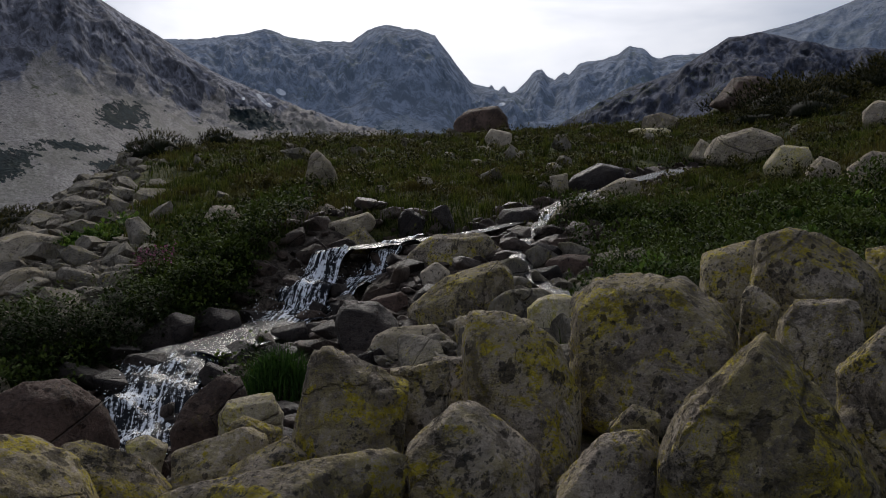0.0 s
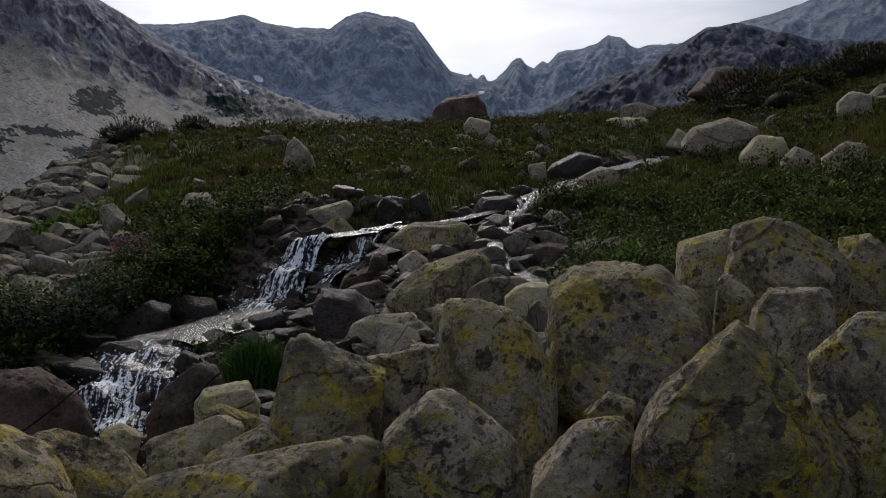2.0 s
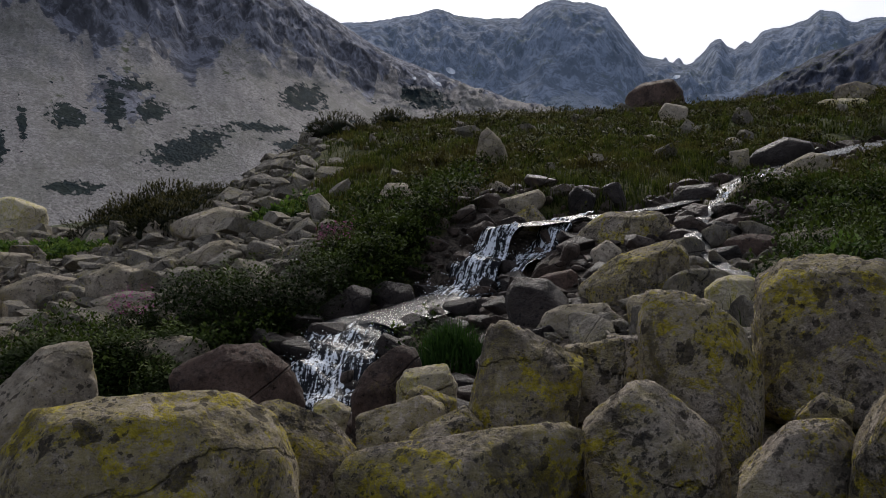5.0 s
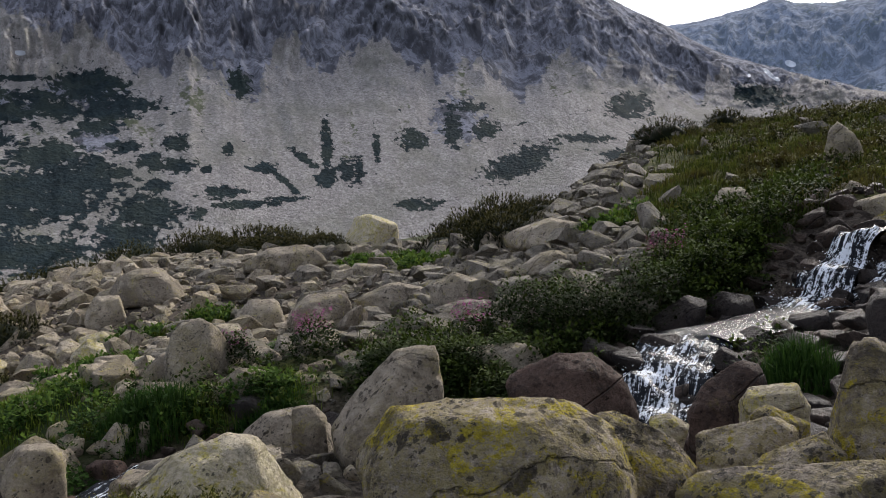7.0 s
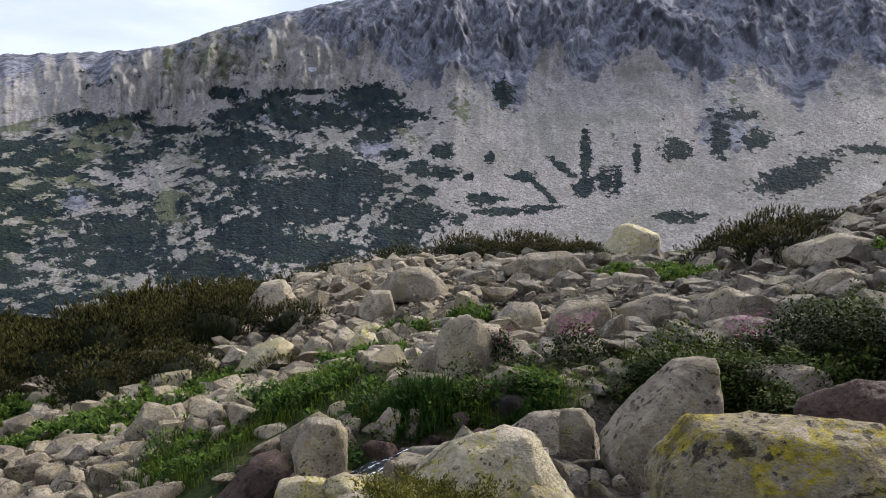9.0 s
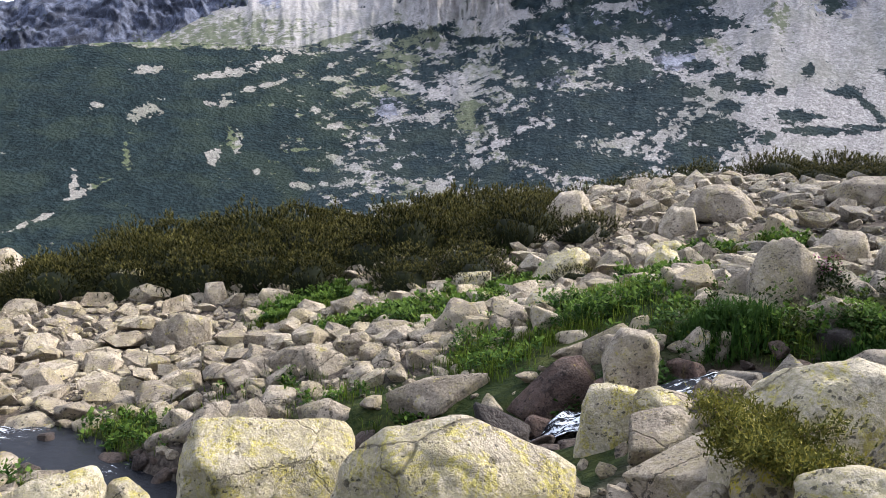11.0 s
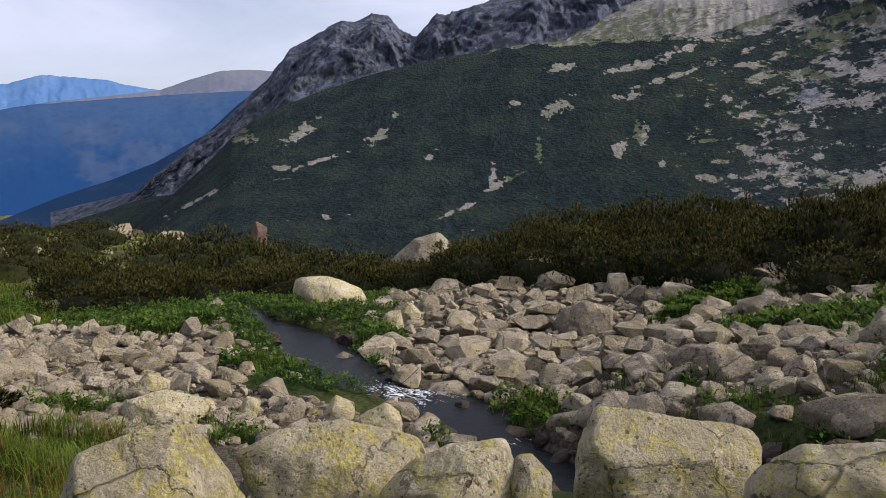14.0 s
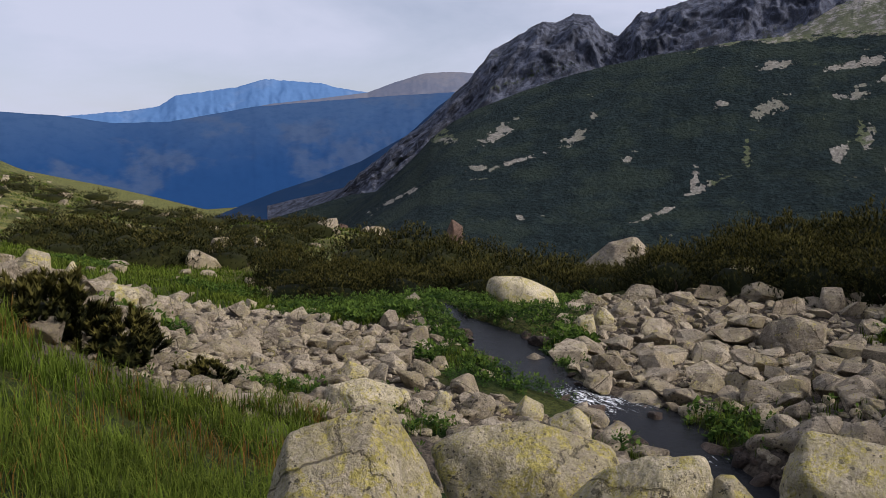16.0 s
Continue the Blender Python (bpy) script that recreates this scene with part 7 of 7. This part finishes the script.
grass("green grass between the stones of the moraine", [(48, 82, 9.0, 17.5, 40, 0.75, 0.56), (20, 60, 14, 30, 14, 0.7, 0.45), (82, 106, 9.5, 13, 30, 2, 0.62), (66, 84, 15, 21, 30, 2, 0.5)], GRASS, 0.17, 0.0030, 0.7, 4, 7, 0.07)
grass("low turf on the far side of the basin", [(118, 148, 14, 32, 20, 0.7), (110, 148, 32, 75, 3, 0.7)], GRASS, 0.2, 0.0040, 0.7, 5, 7, 0.12)
grass("coarse grass in the bank herbs", [(11, 42, 6.9, 9.4, 26, 0.7), (-31, -7, 6.2, 13, 26, 0.8)], GRASS_BANK, 0.40, 0.0022, 0.9, 12, 6, 0.06)
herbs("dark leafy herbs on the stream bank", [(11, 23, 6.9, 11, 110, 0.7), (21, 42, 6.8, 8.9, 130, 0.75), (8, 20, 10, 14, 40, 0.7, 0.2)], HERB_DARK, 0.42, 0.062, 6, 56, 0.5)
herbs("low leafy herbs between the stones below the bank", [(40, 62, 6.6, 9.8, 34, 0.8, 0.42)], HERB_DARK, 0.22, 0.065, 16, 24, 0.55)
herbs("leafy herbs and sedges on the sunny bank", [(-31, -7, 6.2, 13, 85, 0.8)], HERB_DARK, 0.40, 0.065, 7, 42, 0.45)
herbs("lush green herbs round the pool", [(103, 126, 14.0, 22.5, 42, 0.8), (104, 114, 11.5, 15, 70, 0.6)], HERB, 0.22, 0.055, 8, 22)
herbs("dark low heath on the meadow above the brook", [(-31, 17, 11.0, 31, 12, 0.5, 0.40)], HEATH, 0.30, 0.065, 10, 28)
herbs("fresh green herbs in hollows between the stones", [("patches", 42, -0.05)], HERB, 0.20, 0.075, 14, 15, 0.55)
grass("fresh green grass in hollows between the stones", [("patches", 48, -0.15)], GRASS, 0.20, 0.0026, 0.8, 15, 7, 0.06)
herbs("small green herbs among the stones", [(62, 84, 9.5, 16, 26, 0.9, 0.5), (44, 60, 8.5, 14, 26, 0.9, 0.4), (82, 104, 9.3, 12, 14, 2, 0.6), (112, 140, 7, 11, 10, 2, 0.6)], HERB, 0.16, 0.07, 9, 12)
for label, x, y, rad, tall, seed in (("green rosette plant at the edge of the falls", -1.45, 6.75, 0.34, 0.62, 21), ("leafy tuft beside a pale boulder", -4.75, 0.62, 0.24, 0.30, 22), ("leafy tuft between two pale boulders", -5.4, -1.0, 0.2, 0.24, 23),
                                     ("grassy tuft between yellow boulders", -4.15, -1.75, 0.26, 0.24, 24), ("leafy tuft among the bank stones", -5.1, -2.5, 0.26, 0.2, 25), ("green clump at the brook", -6.5, 4.5, 0.45, 0.4, 26), ("green clump by the slanting boulder", -5.3, 4.9, 0.4, 0.35, 27)):
    g = np.random.default_rng(seed)
    n = 900
    a, r = g.uniform(0, 6.28, n), rad * np.sqrt(g.uniform(0, 1, n))
    x_, y_ = x + r * np.cos(a), y + r * np.sin(a)
    z_ = land(x_, y_)
    dome = tall * 0.75 * (1 - (r / rad) ** 2)
    v1, f1 = leaves(g, x_, y_, z_ + dome * g.uniform(0.1, 1.0, n), 0.11, 0.26, 0.7)
    v2, f2, _ = blades(g, x_, y_, z_ + dome * 0.5, tall * 0.55 * np.ones(n), 0.005 * np.ones(n), 0.8)
    tagged(new("plant", mesh_of("plant", np.r_[v1, v2], np.r_[f1, f2 + len(v1)], HERB)), label, "plant")

def mound(label, name, x, y, rad, tall, count, size, material, seed, slender=0.45, rise=0.5):
    """A leafy mound: leaves over an uneven dome, down to the ground at its rim."""
    g = np.random.default_rng(seed)
    a, u = g.uniform(0, 6.28, count), np.sqrt(g.uniform(0, 1, count))
    lump = 1 + 0.30 * noise3(np.stack([np.cos(a) * 1.6, np.sin(a) * 1.6, u * 2 + seed], -1))
    r = rad * u * lump
    x_, y_ = x + r * np.cos(a), y + r * np.sin(a)
    z_ = float(land(x, y)[0]) * 0.6 + land(x_, y_) * 0.4 + tall * lump * (1 - u ** 2.4) * g.uniform(0.55, 1.0, count)
    v, f = leaves(g, x_, y_, z_, size * g.uniform(0.7, 1.3, count), slender, rise)
    # value grows with height, so the mound's colour is painted top-lit
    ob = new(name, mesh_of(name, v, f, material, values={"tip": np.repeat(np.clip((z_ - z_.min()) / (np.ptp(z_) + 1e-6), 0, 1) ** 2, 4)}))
    return tagged(ob, label, "plant" if name == "plant" else "shrub", "leafy clumps of the stream bank")


g_bank = np.random.default_rng(61)
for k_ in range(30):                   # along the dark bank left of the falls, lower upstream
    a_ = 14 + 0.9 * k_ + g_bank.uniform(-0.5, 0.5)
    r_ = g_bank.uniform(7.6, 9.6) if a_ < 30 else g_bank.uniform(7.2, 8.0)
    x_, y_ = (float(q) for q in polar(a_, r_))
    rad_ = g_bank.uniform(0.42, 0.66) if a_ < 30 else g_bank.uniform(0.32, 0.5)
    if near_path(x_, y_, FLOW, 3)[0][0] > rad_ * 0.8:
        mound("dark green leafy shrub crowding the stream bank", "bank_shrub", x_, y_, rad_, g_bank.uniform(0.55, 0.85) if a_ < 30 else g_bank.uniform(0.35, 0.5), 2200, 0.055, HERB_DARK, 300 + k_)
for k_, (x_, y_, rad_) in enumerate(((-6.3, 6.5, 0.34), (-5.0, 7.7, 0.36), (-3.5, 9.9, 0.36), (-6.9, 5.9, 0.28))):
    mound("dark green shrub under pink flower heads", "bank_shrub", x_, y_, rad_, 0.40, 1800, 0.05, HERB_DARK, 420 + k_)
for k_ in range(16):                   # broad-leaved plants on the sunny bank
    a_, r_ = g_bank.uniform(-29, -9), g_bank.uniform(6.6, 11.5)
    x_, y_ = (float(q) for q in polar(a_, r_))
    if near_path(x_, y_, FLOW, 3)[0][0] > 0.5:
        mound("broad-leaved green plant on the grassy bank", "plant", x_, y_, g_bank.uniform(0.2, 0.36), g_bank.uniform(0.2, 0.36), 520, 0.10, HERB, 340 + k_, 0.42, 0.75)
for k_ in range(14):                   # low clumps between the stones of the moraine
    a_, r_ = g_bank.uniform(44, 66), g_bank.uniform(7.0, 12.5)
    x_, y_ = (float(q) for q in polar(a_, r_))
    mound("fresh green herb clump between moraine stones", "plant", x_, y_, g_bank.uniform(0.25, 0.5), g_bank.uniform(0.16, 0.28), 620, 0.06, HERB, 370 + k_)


# flowers
def flowers(label, spots_, material, seed, size=0.022):
    g = np.random.default_rng(seed)
    parts = []
    for x, y, rad, count, lift in spots_:
        a, r = g.uniform(0, 6.28, count), rad * np.sqrt(g.uniform(0, 1, count))
        x_, y_ = x + r * np.cos(a), y + r * np.sin(a)
        z_ = land(x_, y_) + lift * g.uniform(0.7, 1.25, count)
        parts.append(leaves(g, np.repeat(x_, 5), np.repeat(y_, 5), np.repeat(z_, 5) + g.normal(0, 0.02, count * 5), size * np.ones(count * 5), 0.8, 0.3))
    stuff("flowers", parts, material, label, "flowers")


flowers("pink flower heads in the bank herbs", [(-3.5, 9.9, 0.25, 60, 0.44), (-6.3, 6.5, 0.22, 70, 0.40), (-5.0, 7.7, 0.25, 70, 0.44), (-6.9, 5.9, 0.16, 36, 0.34)], PETAL, 31, 0.026)
flowers("small white flower heads in the herbs", [(3.2, 9.2, 1.6, 28, 0.33), (-4.2, 8.2, 1.2, 14, 0.38), (4.6, 9.6, 1.2, 14, 0.33)], PETAL_WHITE, 32, 0.018)


# ---- dwarf pine ----
def pine_parts(seed, shoots, needles, length, flat=0.95):
    """Crown of upright needle shoots over a dome of radius 1, and the bent limbs that carry it."""
    g = np.random.default_rng(seed)
    a = g.uniform(0, 6.28, shoots)
    c = g.uniform(0.0, 1.0, shoots)
    dirn = np.stack([np.cos(a) * np.sqrt(1 - c * c), np.sin(a) * np.sqrt(1 - c * c), c], -1)
    lump = 1 + 0.34 * noise3(dirn * 2.4 + seed)
    rad = lump * g.uniform(0.80, 1.03, shoots)
    root = dirn * rad[:, None] * (1, 1, flat)
    V, F, T, n0 = [], [], [], 0
    up_ = dirn * 0.55 + (0, 0, 0.85) + g.normal(0, 0.16, (shoots, 3))
    up_ /= np.linalg.norm(up_, axis=1)[:, None]
    L = length * g.uniform(0.7, 1.25, shoots)
    k = shoots * needles
    R0, U, LL = np.repeat(root, needles, 0), np.repeat(up_, needles, 0), np.repeat(L, needles)
    t = g.uniform(0, 1, k)
    b = R0 + U * (LL * t)[:, None]
    spread = g.normal(0, 1, (k, 3))
    spread -= U * (spread * U).sum(1)[:, None]
    spread /= np.linalg.norm(spread, axis=1)[:, None]
    tip = b + (U * 0.75 + spread * 0.6) * (LL * 0.62)[:, None]
    side = np.cross(U, spread) * (LL * 0.085)[:, None]
    V = np.stack([b - side, b + side, tip], 1).reshape(-1, 3)
    F = np.arange(k * 3).reshape(-1, 3)
    # paler along each shoot and towards the top of the crown
    paleness = np.repeat(np.clip(t * 0.7 + 0.55 * (root[:, 2].repeat(needles) / flat) - 0.25, 0, 1), 3)
    # ragged dark filler shell closes the gaps, standing in for shade inside the crown
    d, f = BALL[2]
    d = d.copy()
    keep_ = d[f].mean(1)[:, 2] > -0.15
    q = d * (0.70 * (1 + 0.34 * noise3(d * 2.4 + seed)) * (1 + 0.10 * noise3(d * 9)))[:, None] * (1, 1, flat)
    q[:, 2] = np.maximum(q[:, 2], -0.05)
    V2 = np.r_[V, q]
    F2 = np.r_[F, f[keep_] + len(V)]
    crown = mesh_of("crown", V2, F2, NEEDLE, values={"tip": np.r_[paleness, np.zeros(len(q))]})
    limbs = []
    for j in range(6):
        a0, e0 = g.uniform(0, 6.28), g.uniform(0.25, 0.9)
        path = [np.array([0, 0, -0.15])]
        for s in range(5):
            path.append(path[-1] + np.array([math.cos(a0), math.sin(a0), e0 * (0.4 + 0.25 * s)]) * 0.17)
            a0 += g.normal(0, 0.3)
        path = np.array(path)
        ring_ = np.array([(math.cos(w), math.sin(w)) for w in np.linspace(0, 6.28, 6)[:-1]])
        rv = []
        for s, p in enumerate(path):
            w_ = 0.045 * (1 - 0.13 * s)
            rv += [p + (w_ * c_, w_ * s_, 0) for c_, s_ in ring_]
        limbs.append(mesh_of("limb", rv, grid_faces(len(path), 5, True), BARK))
    return crown, limbs


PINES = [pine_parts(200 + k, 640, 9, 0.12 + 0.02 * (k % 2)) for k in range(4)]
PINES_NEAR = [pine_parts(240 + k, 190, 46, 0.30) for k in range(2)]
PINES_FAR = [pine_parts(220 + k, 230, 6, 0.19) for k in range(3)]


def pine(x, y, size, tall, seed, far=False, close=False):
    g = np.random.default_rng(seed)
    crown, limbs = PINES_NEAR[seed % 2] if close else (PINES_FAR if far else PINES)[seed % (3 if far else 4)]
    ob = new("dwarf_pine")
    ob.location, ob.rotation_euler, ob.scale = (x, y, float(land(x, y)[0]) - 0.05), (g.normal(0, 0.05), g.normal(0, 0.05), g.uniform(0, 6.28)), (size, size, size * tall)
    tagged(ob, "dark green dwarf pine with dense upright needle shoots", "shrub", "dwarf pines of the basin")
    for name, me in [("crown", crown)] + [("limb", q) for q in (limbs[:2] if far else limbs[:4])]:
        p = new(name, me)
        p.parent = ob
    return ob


# stands: bearings, distances, spacing, crown radius and height
STANDS = [(122, 146, 48, 72, 4.2, 1.5, 0.45), (66, 97, 20.2, 28, 1.25, 1.15, 1.0), (69, 77, 16.8, 20.2, 1.2, 1.0, 0.85), (77, 86, 18.4, 20.4, 1.2, 1.0, 0.9), (97, 118, 23.0, 31, 1.4, 1.1, 0.9), (97, 119, 31, 42, 2.2, 1.5, 0.85), (117, 126, 23, 31, 1.4, 1.1, 0.9), (123, 141, 29, 44, 2.2, 1.4, 0.7),
          (26, 34, 22.5, 27, 1.2, 1.1, 0.9), (41.5, 51, 26, 29, 1.3, 1.1, 0.8), (49, 66, 31, 35, 1.6, 1.1, 0.8), (14, 16.5, 26, 27.5, 1.1, 0.9, 0.8), (17.5, 20, 25.5, 27.5, 1.1, 1.0, 0.8), (-31, -19.5, 25, 34, 1.8, 1.3, 0.7), (27, 31, 17.5, 20, 1.3, 0.9, 0.8)]
k = 0
for az0, az1, r0, r1, gap, size_, tall_ in STANDS:
    g = np.random.default_rng(int(az0 * 7 + 999))
    rows_ = np.arange(r0 + gap / 2, r1, gap * 0.9)
    for r in rows_:
        step = math.degrees(gap / r)
        for az in np.arange(az0 + step / 2, az1, step):
            if g.uniform() < 0.06:
                continue
            x, y = polar(az + g.normal(0, step * 0.22), r + g.normal(0, gap * 0.2))
            s = size_ * g.uniform(0.72, 1.15)
            pine(float(x), float(y), s, tall_ * g.uniform(0.75, 1.15), k, r > 30)
            k += 1
for x, y, s, h in ((-5.9, -6.9, 0.55, 0.9), (-6.3, -6.4, 0.5, 0.8), (-7.5, -6.3, 0.32, 0.7), (-17.3, 8.8, 0.9, 0.7), (-14.1, 6.9, 0.55, 0.7), (-13.2, -0.6, 0.25, 0.9), (-12.9, 0.3, 0.25, 0.9), (-21.5, -3.6, 0.9, 0.5), (-20.4, -6.4, 0.9, 0.4)):
    pine(x, y, s, h, k, False, math.hypot(x, y) < 11)
    k += 1


# ---- the thin juniper over the near boulder ----
def juniper(x, y, z):
    g = np.random.default_rng(77)
    ob = new("juniper")
    ob.location = (x, y, z)
    tagged(ob, "low yellow-green juniper creeping over a boulder", "shrub")
    V, T = [], []
    for j in range(30):
        a0, e0 = g.uniform(0, 6.28), g.uniform(0.0, 0.32)
        p = np.array([0, 0, 0.02])
        path = [p]
        n_seg = g.integers(5, 9)
        for s in range(n_seg):
            p = p + np.array([math.cos(a0) * 1.05, math.sin(a0) * 0.8, e0]) * 0.048
            a0, e0 = a0 + g.normal(0, 0.3), 0.85 * e0 + g.normal(0.0, 0.14)
            path.append(p)
            if s > 0:
                for _ in range(95):
                    c = p + g.normal(0, 1, 3) * (0.034, 0.034, 0.022)
                    dn = g.normal(0, 1, 3) + (0, 0, 0.9)
                    dn /= np.linalg.norm(dn)
                    sd = np.cross(dn, g.normal(0, 1, 3))
                    sd *= 0.0042 / np.linalg.norm(sd)
                    V += [c - sd, c + sd, c + dn * g.uniform(0.016, 0.032)]
                    T += [g.uniform(0, 1)] * 3
        path = np.array(path)
        rv = []
        for s, q in enumerate(path):
            w_ = 0.007 * (1 - 0.09 * s)
            rv += [q + (w_ * math.cos(w), w_ * math.sin(w), 0) for w in np.linspace(0, 6.28, 6)[:-1]]
        tw = new("twig", mesh_of("twig", rv, grid_faces(len(path), 5, True), BARK))
        tw.parent = ob
    cr = new("crown", mesh_of("crown", V, np.arange(len(V)).reshape(-1, 3), NEEDLE_BROWN, values={"tip": T}))
    cr.parent = ob
    return ob


juniper(-2.88, 2.02, 4.48)
